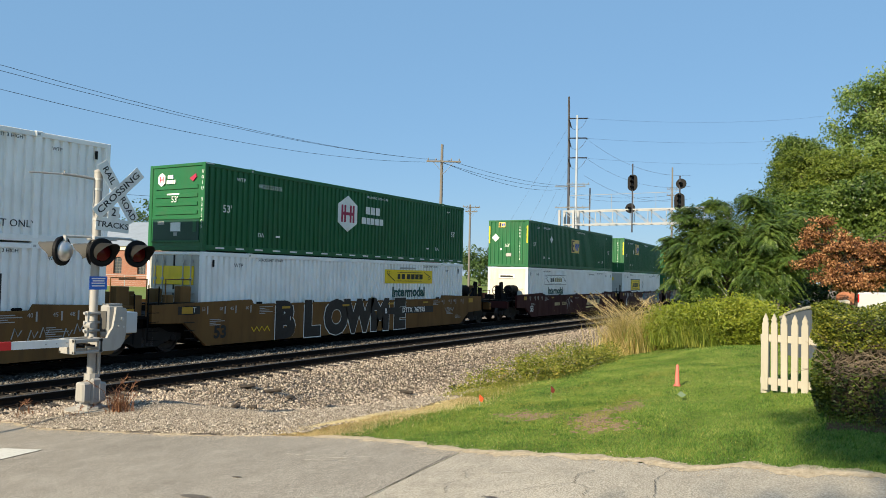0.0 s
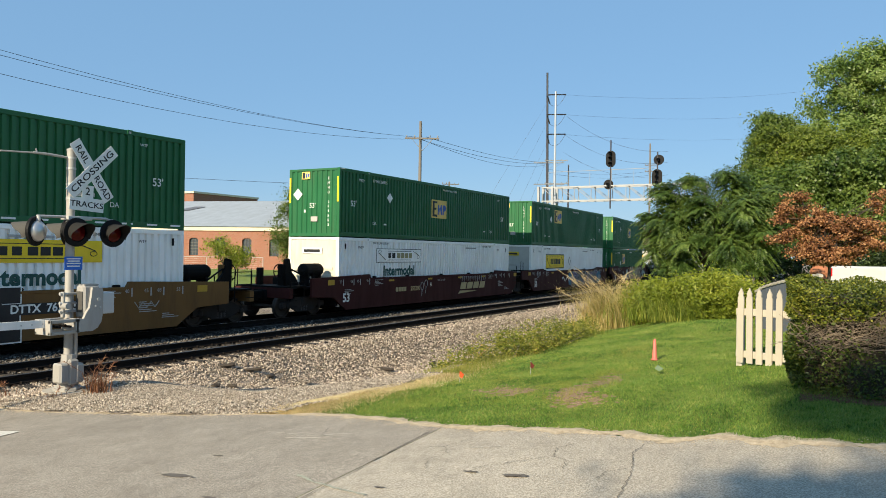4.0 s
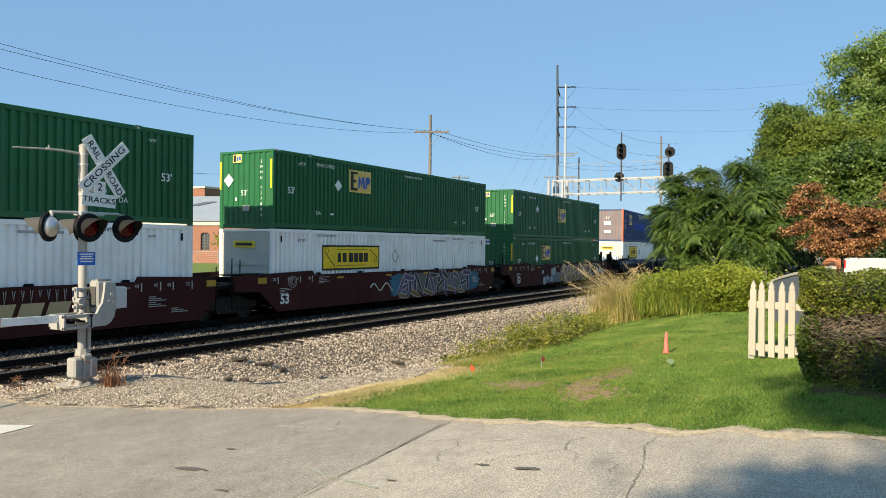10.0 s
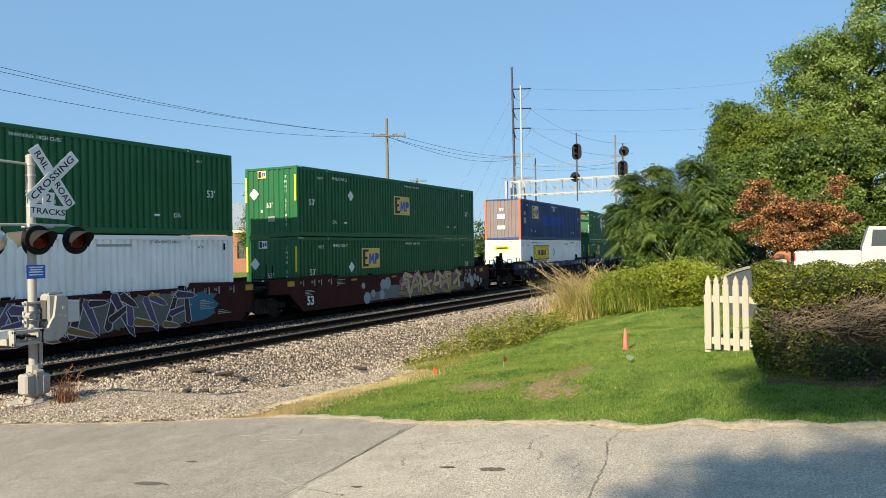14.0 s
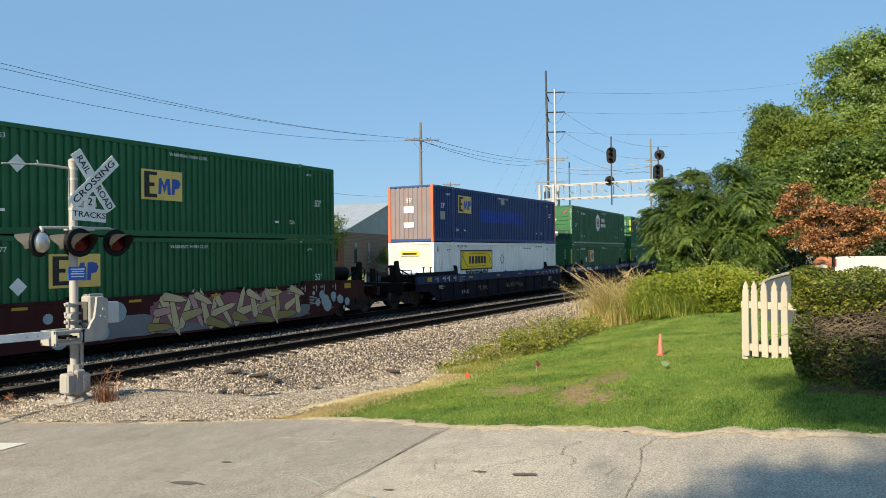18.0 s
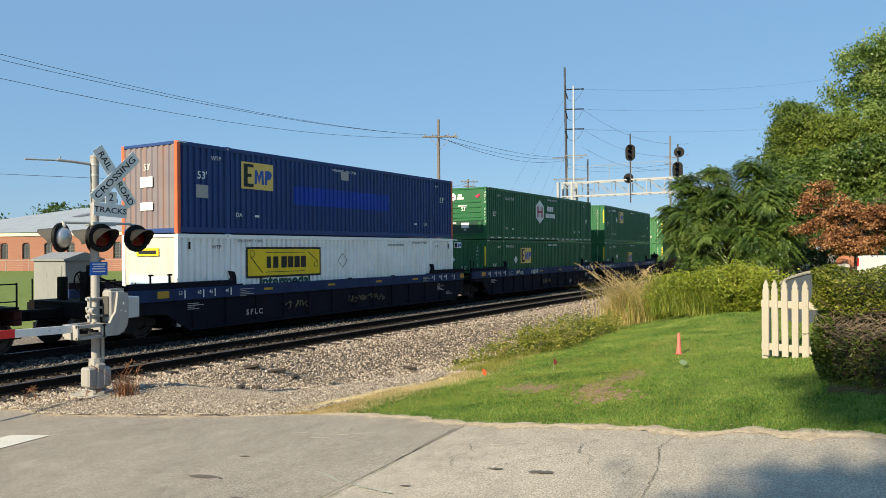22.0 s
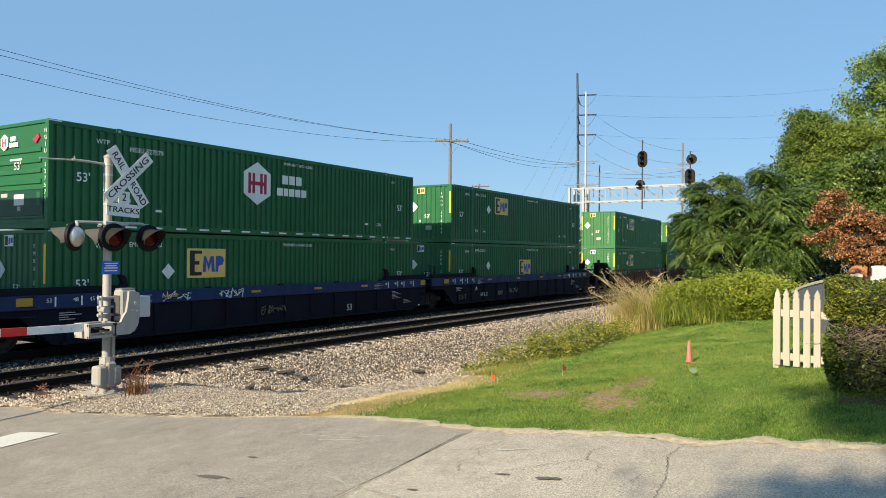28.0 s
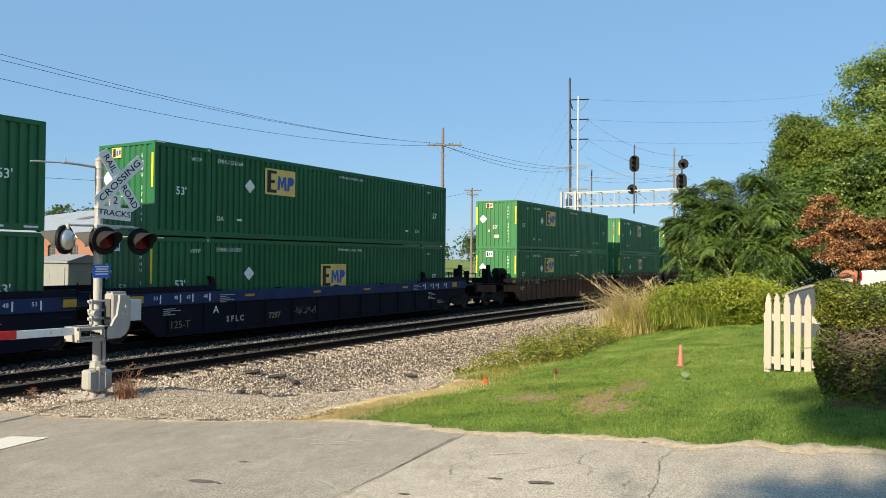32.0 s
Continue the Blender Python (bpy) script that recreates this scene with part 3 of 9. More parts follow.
def ballast_sheet():
    """One sheet in three stretches: beside the lawn, along the road's edge, and across the crossing."""
    vs, fs = [], []
    def stretch(rows):
        n, k = len(rows[0]), len(vs)
        for row in rows:
            vs.extend((x, y, float(bed_z(x, y))) for x, y in row)
        for i in range(len(rows) - 1):
            for j in range(n - 1):
                fs.append((k + i * n + j, k + (i + 1) * n + j, k + (i + 1) * n + j + 1, k + i * n + j + 1))
    xs = np.concatenate([np.arange(6.95, 45, 0.35), np.arange(45, 120, 2.0), np.arange(120, 420, 15.0)])
    stretch([[(x, float(border_y(x)) - 0.05 + (24.65 + float(bend_y(x)) - float(border_y(x))) * j / 59) for j in range(60)] for x in xs])
    ys = np.linspace(6.15, 13.4, 40)
    stretch([[(float(edge_x(y)) * (1 - f) + 6.95 * f, y) for y in ys] for f in (0.0, 0.5, 1.0)])
    stretch([[(x, y) for y in np.linspace(13.4, 24.6, 24)] for x in np.concatenate([np.arange(-60, 6.5, 2.0), [6.95]])])
    me = big_mesh("ballast_bed", vs, fs, M["bed"])
    me.shade_smooth()
    return solid("ballast_bed", me, None, "grey ballast bed under and beside the tracks", "ballast", kind="structure")
ballast_sheet()


def stones(name, n, xr, yr, size, mat, label, dense=1.0, fine=None):
    """Loose stones, each a rough lump, scattered denser near the road."""
    u = rng.random(n)
    x = xr[0] + (xr[1] - xr[0]) * u ** dense
    y = yr[0] + (yr[1] - yr[0]) * rng.random(n)
    keep = y > np.where(x < 6.95, 99, border_y(x) - 0.15)
    keep |= (y > 6.2) & (x > edge_x(np.clip(y, -40, 13.4)) + 0.02) & (x < 7.2)
    if fine is not None:
        keep &= ((y < 12.05 + 0.25 * np.sin(x * 1.3)) & (x < 15)) == fine
    x, y = x[keep], y[keep]
    n = len(x)
    base = np.array([(1, 0, 0), (-1, 0, 0), (0, 1, 0), (0, -1, 0), (0, 0, 1), (0, 0, -0.6)], float)
    tri = np.array([(0, 2, 4), (2, 1, 4), (1, 3, 4), (3, 0, 4), (2, 0, 5), (1, 2, 5), (3, 1, 5), (0, 3, 5)])
    if fine:        # the smallest lie half sunk: their undersides are left out
        tri = tri[:4]
    s = size * rng.uniform(0.45, 1.25, (n, 1, 1)) * rng.uniform(0.6, 1.2, (n, 1, 3))
    v = base[None] * s * rng.uniform(0.75, 1.25, (n, 6, 1))
    a = rng.uniform(0, 2 * np.pi, n)
    t = rng.uniform(-0.7, 0.7, n)
    ca, sa, ct, st = np.cos(a)[:, None], np.sin(a)[:, None], np.cos(t)[:, None], np.sin(t)[:, None]
    vx, vy, vz = v[..., 0], v[..., 1], v[..., 2]
    vy, vz = ct * vy - st * vz, st * vy + ct * vz
    vx, vy = ca * vx - sa * vy, sa * vx + ca * vy
    P = np.stack([vx + x[:, None], vy + y[:, None], vz + (bed_z(x, y) + 0.016)[:, None]], -1)
    F = tri[None] + 6 * np.arange(n)[:, None, None]
    return solid(name, big_mesh(name, P.reshape(-1, 3), F.reshape(-1, 3), mat), None, label, "ballast", kind="stuff")


stones("ballast_stones", 95000, (6.8, 44), (5.5, 14.1), 0.031, M["stones"], "loose pale grey and tan ballast stones", 1.35, False)
stones("ballast_stones", 26000, (16, 46), (6.0, 14.1), 0.045, M["stones"], "coarse ballast stones along the bank", 1.2, False)
stones("gravel", 90000, (6.8, 15), (5.6, 12.4), 0.017, M["gravel"], "fine pale gravel beside the road", 1.1, True)
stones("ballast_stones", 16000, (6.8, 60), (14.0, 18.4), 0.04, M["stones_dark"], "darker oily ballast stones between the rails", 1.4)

def tie_fragment(x, y, length, yaw):
    """A split end of an old tie."""
    r = random.Random(x)
    n, vs, fs = 7, [], []
    for i in range(n):
        f = i / (n - 1)
        w = 0.085 * (1 - 0.5 * abs(2 * f - 1) ** 3)
        for a in range(6):
            q = a * math.pi / 3
            vs.append((length * (f - 0.5), w * math.cos(q) * r.uniform(0.7, 1.2), 0.05 * math.sin(q) * r.uniform(0.6, 1.3)))
    for i in range(n - 1):
        fs += [(6 * i + a, 6 * i + (a + 1) % 6, 6 * i + 6 + (a + 1) % 6, 6 * i + 6 + a) for a in range(6)]
    fs += [tuple(range(6)), tuple(range(6 * n - 6, 6 * n))]
    return solid("tie_fragment", G().add(vs, fs), M["bark"], "dark splintered piece of an old tie in the ballast", "wood scrap", "old tie pieces", m=pose(x, y, float(bed_z(x, y)) + 0.05, r.uniform(-8, 8), r.uniform(-6, 6), yaw))


for _x, _y, _l, _a in ((13.05, 13.2, 0.4, -30), (13.55, 12.9, 0.5, -42), (13.9, 12.6, 0.28, 20), (11.75, 12.2, 0.22, 10), (12.2, 12.15, 0.2, -60), (18.4, 12.25, 0.5, -50), (20.9, 12.1, 0.5, 15)):
    tie_fragment(_x, _y, _l, _a)

# ---- tracks ----
NEAR, FAR = 14.95, 19.395      # centre lines of the two tracks
RAIL_H = 0.17


def along(s, y0):
    """A point of a track s metres along it, and its heading: straight past the crossing, then a bend to the north, then straight again."""
    if s < BEND_X:
        return Vector((s, y0)), 0.0
    a = min((s - BEND_X) / BEND_R, BEND_A)
    r = BEND_R - (y0 - FAR)
    p = Vector((BEND_X + r * math.sin(a), y0 + r * (1 - math.cos(a))))
    rest = max(0.0, s - BEND_X - BEND_R * BEND_A)
    return p + Vector((math.cos(a), math.sin(a))) * rest, a


def sweep(prof, y0, ss):
    """A profile (across, up) drawn along a track."""
    n = len(prof)
    vs, fs = [], []
    for s in ss:
        p, a = along(s, y0)
        for q, h in prof:
            vs.append((p.x - math.sin(a) * q, p.y + math.cos(a) * q, h))
    for i in range(len(ss) - 1):
        for k in range(n):
            fs.append((i * n + k, i * n + (k + 1) % n, (i + 1) * n + (k + 1) % n, (i + 1) * n + k))
    fs += [tuple(range(n)), tuple(range((len(ss) - 1) * n, len(ss) * n))]
    return G().add(vs, fs)


RAIL_STEPS = [-60.0, 0.0, 20.0, 42.0] + [42.0 + 2.0 * i for i in range(1, 26)] + [120.0, 200.0, 420.0]
def track(y0, name, label):
    t = thing(name, label, "railway track", kind="structure")
    for s in (-1, 1):
        y = y0 + s * 0.7525
        prof = [(-0.07, -RAIL_H), (0.07, -RAIL_H), (0.07, -RAIL_H + 0.015), (0.012, -RAIL_H + 0.04), (0.012, -0.045), (0.036, -0.035), (0.036, -0.008), (-0.036, -0.008), (-0.036, -0.035), (-0.012, -0.045), (-0.012, -RAIL_H + 0.04), (-0.07, -RAIL_H + 0.015)]
        part("rail", sweep(prof, y, RAIL_STEPS), M["rail"], t, "rusty brown steel rail")
        part("rail_head", sweep([(-0.034, -0.008), (-0.026, 0.0), (0.026, 0.0), (0.034, -0.008)], y, RAIL_STEPS), M["rail_top"], t, "polished steel rail head")
    tie = G().box(-0.11, -1.3, -0.11, 0.11, 1.3, 0.07, 0.012).mesh("tie", M["tie"])
    plate = G().box(-0.10, -0.17, 0.07, 0.10, 0.17, 0.085).box(-0.05, 0.08, 0.085, -0.02, 0.14, 0.13).box(0.02, -0.14, 0.085, 0.05, -0.08, 0.13).mesh("tie_plate", M["rail"])
    for i in range(110):
        x = 6.0 + i * 0.52
        p, a = along(x, y0)
        ti = part("tie", tie, None, t, m=pose(p.x, p.y, -RAIL_H - 0.085, 0, 0, math.degrees(a) + random.uniform(-1, 1)))
        if x < 38:
            for s in (-1, 1):
                part("tie_plate", plate, None, ti, m=pose(0, s * 0.7525, 0))
    return t
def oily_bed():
    """Near-black fines on the far track's bed: the train's shade put in as colour."""
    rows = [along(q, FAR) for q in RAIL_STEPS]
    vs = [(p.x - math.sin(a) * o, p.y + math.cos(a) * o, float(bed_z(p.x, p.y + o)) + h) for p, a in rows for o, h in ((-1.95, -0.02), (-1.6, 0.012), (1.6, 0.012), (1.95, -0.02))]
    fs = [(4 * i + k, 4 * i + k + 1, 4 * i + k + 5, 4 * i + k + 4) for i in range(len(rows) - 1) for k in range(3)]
    solid("oily_bed", G().add(vs, fs), mat_earth("near_black_shade_fines", [(0.35, (0.006, 0.0055, 0.005)), (0.6, (0.014, 0.0125, 0.011)), (0.8, (0.035, 0.032, 0.028))], 30.0, 0.5, 0.02), "near-black ballast, coloured for the shade under the train", "ballast", kind="structure")


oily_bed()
track(NEAR, "track_near", "railway track with rusty rails on dark wooden ties")
track(FAR, "track_far", "railway track under the passing train")


# ---- the train ----
SIDE, SPEED = 18.12, 3.991        # y of the containers' near side; metres a second towards -x
CL, CW, CH = 16.15, 2.55, 2.75    # a 53-foot container
Z1, Z2 = 0.26, 3.02               # undersides of the lower and the upper container
MOVERS = []
WHEELS = []
_made = {}


def shared(key, build, mat):
    key = (key, mat.name)
    if key not in _made:
        _made[key] = build().mesh(key[0], mat)
    return _made[key]


def corr_side(x0, x1, z0, z1, off=0.0, pitch=0.235, deep=0.055, flat=0.46):
    """A corrugated wall along x, facing -y."""
    g = G()
    xs, ys = [], []
    x, k = 0.0, 0
    prof = [(0.0, 0.0), (flat, 0.0), (flat + 0.10, 1.0), (0.90, 1.0), (1.0, 0.0)]
    n = int(math.ceil(CL / pitch)) + 1
    pts = []
    for i in range(n):
        for f, d in prof[:-1]:
            pts.append(((i + f) * pitch, d * deep))
    def depth(q):
        f = (q / pitch) % 1.0
        for (a, da), (b, db) in zip(prof[:-1], prof[1:]):
            if a <= f <= b:
                return (da + (db - da) * (f - a) / (b - a)) * deep
        return 0.0
    seq = [(x0, depth(x0))] + [p for p in pts if x0 + 1e-4 < p[0] < x1 - 1e-4] + [(x1, depth(x1))]
    vs = []
    for q, d in seq:
        vs += [(q, d - off, z0), (q, d - off, z1)]
    return g.add(vs, [(2 * i, 2 * i + 2, 2 * i + 3, 2 * i + 1) for i in range(len(seq) - 1)])


FRONT = pose(0, 0, 0, 90, 0, -90)      # lettering set up on the end wall that faces -x
FACE = pose(0, 0, 0, 90, 0, 0)                                               # the same on the long side, facing -y


def words(s, x, z, h, mat, parent, y=-0.006, bold=0.0, name="lettering", label=""):
    return tagged(part(name, text_mesh(s, h * 1.38, mat, bold), None, parent, label, m=pose(x, y, z) @ FACE), kind="stuff" if len(s) > 1 else "")


def span(s, size, mat, bold):
    xs = [v.co.x for v in text_mesh(s, size, mat, bold).vertices]
    return max(xs) - min(xs)


def big_word(s, x, z, h, mat, parent, y=-0.006, bold=0.0):
    """A word in large letters, each letter a part; tall and short letters keep one baseline."""
    size = h * 1.38
    left = x - span(s, size, mat, bold) / 2
    low = lambda q: min(v.co.y for v in text_mesh(q, size, mat, bold).vertices)
    base = low(s)
    for i, ch in enumerate(s):
        cx = left + span(s[:i + 1], size, mat, bold) - span(ch, size, mat, bold) / 2
        part("letter", text_mesh(ch, size, mat, bold), None, parent, m=pose(cx, y, z + base - low(ch)) @ FACE)


def words_front(s, y, z, h, mat, parent, x=-0.012, name="lettering", bold=0.0):
    return tagged(part(name, text_mesh(s, h * 1.38, mat, bold), None, parent, m=pose(x, y, z) @ FRONT), kind="stuff")


def words_down(s, y, z, h, step, mat, parent, x=-0.012):
    for i, ch in enumerate(s):
        if ch != " ":
            part("lettering", text_mesh(ch, h * 1.38, mat, 0.0), None, parent, m=pose(x, y, z - i * step) @ FRONT)


def plate(name, x0, x1, z0, z1, mat, parent, y=-0.004, label="", t=0.004):
    return part(name, G().box(x0, y - t, z0, x1, y, z1), mat, parent, label)


def emblem(x0, z0, w, h, parent, faded=False):
    """A pale yellow panel with a black block and blue slanted blocks."""
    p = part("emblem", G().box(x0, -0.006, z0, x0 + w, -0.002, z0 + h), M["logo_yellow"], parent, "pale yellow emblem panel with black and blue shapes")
    y0, y1 = -0.010, -0.006
    def bl(nm, poly, mt):
        part(nm, G().prism([(x0 + a * w, z0 + b * h) for a, b in poly], "y", y0, y1), mt, p)
    bl("black_shape", [(0.07, 0.08), (0.37, 0.08), (0.37, 0.20), (0.19, 0.20), (0.19, 0.45), (0.31, 0.45), (0.31, 0.57), (0.19, 0.57), (0.19, 0.82), (0.37, 0.82), (0.37, 0.93), (0.07, 0.93)], M["ink"])
    bl("blue_shape", [(0.40, 0.20), (0.47, 0.20), (0.49, 0.55), (0.55, 0.22), (0.62, 0.55), (0.63, 0.20), (0.71, 0.20), (0.68, 0.74), (0.60, 0.74), (0.54, 0.50), (0.48, 0.74), (0.42, 0.74)], M["logo_blue"])
    bl("blue_shape", [(0.73, 0.20), (0.80, 0.20), (0.81, 0.40), (0.92, 0.44), (0.96, 0.60), (0.92, 0.72), (0.84, 0.75), (0.74, 0.74)], M["logo_blue"])
    return p


def small_emblem(y, z, w, h, parent, x=-0.010):
    """The same, on an end wall."""
    p = part("emblem", G().box(x - 0.002, y - w / 2, z, x, y + w / 2, z + h), M["logo_yellow"] if parent["bright"] else M["letter"], parent, "small emblem panel")
    part("black_shape", G().box(x - 0.005, y + 0.12 * w, z + 0.1 * h, x - 0.002, y + 0.42 * w, z + 0.9 * h), M["ink"], p)
    part("blue_shape", G().box(x - 0.005, y - 0.14 * w, z + 0.2 * h, x - 0.002, y + 0.04 * w, z + 0.75 * h), M["logo_blue"], p)
    part("blue_shape", G().box(x - 0.005, y - 0.42 * w, z + 0.3 * h, x - 0.002, y - 0.2 * w, z + 0.75 * h), M["logo_blue"], p)


def name_blocks(x0, z0, w, h, widths, mat, parent, y0=-0.016, y1=-0.012, lean=0.0, gap=0.22):
    """A brand name as plain blocks of its size."""
    k = w / (sum(widths) + gap * (len(widths) - 1))
    x = x0
    for q in widths:
        part("name_block", G().prism([(x, z0), (x + q * k, z0), (x + q * k + lean, z0 + h), (x + lean, z0 + h)], "y", y0, y1), mat, parent)
        x += (q + gap) * k


def freight_sign(x0, x1, z0, z1, parent, style):
    """The long sign of the white containers: yellow with a black border, or a black outline on white."""
    w, h = x1 - x0, z1 - z0
    if style == "yellow":
        p = plate("freight_sign", x0, x1, z0, z1, M["ink"], parent, label="yellow freight sign with a black border")
        part("sign_face", G().box(x0 + 0.07, -0.012, z0 + 0.07, x1 - 0.07, -0.008, z1 - 0.07), M["sign_yellow"], p)
    else:
        p = plate("freight_sign", x0, x1, z0, z1, M["ink" if style == "outline" else "sign_yellow"], parent, label="freight sign with black shapes")
        part("sign_face", G().box(x0 + 0.025, -0.012, z0 + 0.025, x1 - 0.025, -0.008, z1 - 0.025), M["white" if style == "outline" else "sign_yellow"], p)
    name_blocks(x0 + w * 0.25, z0 + h * 0.31, w * 0.15, h * 0.38, [0.8, 1], M["ink"], p, gap=0.45)
    name_blocks(x0 + w * 0.44, z0 + h * 0.31, w * 0.34, h * 0.38, [1, 1, 1, 1], M["faded_sign"] if style == "outline" else M["ink"], p)
    for s, a in ((1, 0.0), (-1, 1.0)):
        q = lambda f: x0 + w * (a + s * f)
        tip = (1 - 0.20) if s > 0 else 0.42
        zq = lambda v: z0 + h * v
        part("scroll_shape", G().tube([(q(0.07 + 0.028 * math.cos(b)), -0.013, zq(tip - 0.02 + 0.11 * math.sin(b))) for b in [i * math.pi / 6 for i in range(13)]], 0.011, 4), M["ink"], p)
        part("scroll_shape", G().tube([(q(0.05), -0.013, zq(tip - 0.12)), (q(0.20), -0.013, zq(0.16))] if s > 0 else [(q(0.05), -0.013, zq(tip + 0.10)), (q(0.19), -0.013, zq(0.84))], 0.016, 4), M["ink"], p)
    for zz in (0.18, 0.82):
        part("rule", G().box(x0 + w * 0.24, -0.0155, z0 + h * zz - 0.01, x0 + w * (0.76), -0.012, z0 + h * zz + 0.01), M["ink"], p)
    return p


def ribs(kind):
    """The long wall: fine narrow grooves on the white containers, broad ribs on the others."""
    if kind == "white":
        return corr_side(0.10, CL - 0.10, 0.16, CH - 0.10, 0.0, 0.235, 0.075, 0.50)
    return corr_side(0.10, CL - 0.10, 0.16, CH - 0.10, 0.0, 0.235, 0.055, 0.46)


def container(kind, label, u, upper):
    """A 53-foot container. Its own space: x from the leading end, y from the near side, z from its underside."""
    main = {"green": M["green"], "hub": M["green"], "pale": M["green_old"], "white": M["white"], "blue": M["blue"]}[kind]
    root = thing("shipping_container", label, "container", "containers on the train", pose(u, SIDE, Z2 if upper else Z1))
    root["bright"] = 1 if upper else 0
    MOVERS.append((root, u, SIDE, Z2 if upper else Z1))
    post = M["orange"] if kind == "blue" else main
    s = 0.13
    part("side_panel", shared("side_panel", lambda: ribs(kind), main), None, root)
    part("side_panel", shared("side_panel", lambda: ribs(kind), main), None, root, m=pose(CL, CW, 0, 0, 0, 180))
    part("roof", shared("roof", lambda: G().box(0.02, 0.03, CH - 0.05, CL - 0.02, CW - 0.03, CH - 0.02), main), None, root)
    part("floor", shared("floor", lambda: G().box(0.05, 0.05, 0.10, CL - 0.05, CW - 0.05, 0.16), M["black_steel"]), None, root)
    for y in (-0.012, CW - 0.06):
        part("bottom_rail", shared("bottom_rail", lambda: G().box(0.1, 0, 0.035, CL - 0.1, 0.072, 0.20, 0.01), main), None, root, m=pose(0, y, 0))
        part("top_rail", shared("top_rail", lambda: G().box(0.1, 0, CH - 0.13, CL - 0.1, 0.072, CH, 0.012), main), None, root, m=pose(0, y, 0))
        for x in (1.98, CL - 1.98):
            lp = part("lifting_post", shared("lifting_post", lambda: G().box(-0.075, -0.008, 0.0, 0.075, 0.08, CH - 0.1, 0.012), main), None, root, m=pose(x, y, 0))
            part("casting", shared("casting", lambda: G().box(-0.10, -0.014, CH - 0.13, 0.10, 0.10, CH + 0.015, 0.012), main), None, lp)
            part("foot_casting", shared("foot_casting", lambda: G().box(-0.09, -0.012, -0.005, 0.09, 0.10, 0.13, 0.012), main), None, lp)
            part("casting_eye", shared("casting_eye", lambda: G().box(-0.05, -0.018, CH - 0.09, 0.02, -0.013, CH - 0.03), M["galv"]), None, lp)
    for x in (0.0, CL - 0.14):
        for y in (-0.012, CW - 0.13):
            part("corner_post", shared("corner_post", lambda: G().box(0, 0, 0.0, 0.14, 0.142, CH, 0.015), post), None, root, "orange corner post" if kind == "blue" else "", m=pose(x, y, 0))
    # leading end wall
    if kind in ("green", "blue", "pale"):
        e = G()
        seq = []
        k = 9
        for i in range(k):
            y0 = 0.13 + (CW - 0.26) * i / k
            w = (CW - 0.26) / k
            seq += [(y0, 0.0), (y0 + 0.45 * w, 0.0), (y0 + 0.57 * w, 0.035), (y0 + 0.88 * w, 0.035)]
        seq.append((CW - 0.13, 0.0))
        vs = []
        for y, d in seq:
            vs += [(0.01 + d, y, 0.10), (0.01 + d, y, CH - 0.08)]
        e.add(vs, [(2 * i, 2 * i + 1, 2 * i + 3, 2 * i + 2) for i in range(len(seq) - 1)])
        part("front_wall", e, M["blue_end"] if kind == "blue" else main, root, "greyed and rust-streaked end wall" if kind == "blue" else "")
    else:
        e = G().box(0.03, 0.12, 0.10, 0.07, CW - 0.12, CH - 0.08)
        fr = part("front_wall", e, (M["cream"] if root["bright"] == 0 and 20 < u < 50 else M["white_end"]) if kind == "white" else main, root)
        for i, z in enumerate((0.55, 0.85, 1.15, 1.45) if kind == "white" else (1.15, 1.42, 1.68, 1.95)):
            part("pressed_rib", G().box(-0.005, 0.30, z, 0.032, CW - 0.30, z + 0.12, 0.01), fr.data.materials[0], root)
        part("recess_panel", G().box(0.005, 0.45, 0.22 if kind == "white" else 0.5, 0.033, CW - 0.5, 0.50 if kind == "white" else 1.02, 0.012), fr.data.materials[0], root)
    if kind == "white" and not upper and 10 < u < 20:
        for y in (0.45, 0.80, 1.75, 2.10):
            rod = part("lock_rod", G().cyl((-0.03, y, 0.12), (-0.03, y, CH - 0.12), 0.022, n=6), M["galv"], root)
            for z in (0.25, 1.0, 1.9, CH - 0.3):
                part("rod_keeper", G().box(-0.05, y - 0.06, z - 0.04, 0.0, y + 0.06, z + 0.04), M["galv"], rod)
        part("door_sign", G().box(-0.014, 0.35, 1.72, 0.004, 2.20, 2.30), M["sign_yellow"], root, "yellow sign across the container doors")
        part("door_gap", G().box(-0.002, CW / 2 - 0.02, 0.16, 0.031, CW / 2 + 0.02, CH - 0.1), M["ink"], root)
    part("rear_wall", G().box(CL - 0.06, 0.12, 0.10, CL - 0.02, CW - 0.12, CH - 0.08), main, root)
    part("header_rail", G().box(-0.004, 0.12, CH - 0.10, 0.09, CW - 0.12, CH - 0.005, 0.012), main, root)
    part("sill_rail", G().box(-0.004, 0.12, 0.02, 0.09, CW - 0.12, 0.16, 0.012), main, root)
    dark = kind == "white"
    ink = M["ink"] if dark else M["letter"]
    words("WTP", 1.50, CH - 0.40, 0.13, ink, root)
    words("WTP", CL - 1.5, CH - 0.36, 0.09, ink, root)
    if not dark:
        for x in (0.95, CL - 1.0):
            words("53'", x, 1.78 if kind == "blue" else 1.36, 0.24, ink, root, bold=0.004)
        words("WARNING  HIGH CUBE", 9.0 if kind != "blue" else 7.9, CH - 0.26, 0.10, ink, root)
        words_front("53'", CW * 0.52, 2.02 if kind == "blue" else 1.62 if kind == "hub" else 1.25, 0.20, ink, root)
        words("DA", 2.45, 0.62, 0.15, ink, root)
        words("DA", CL - 2.45, 0.62, 0.15, ink, root)
        plate("data_plate", CL - 3.35, CL - 3.15, 0.58, 0.65, M["letter"], root)
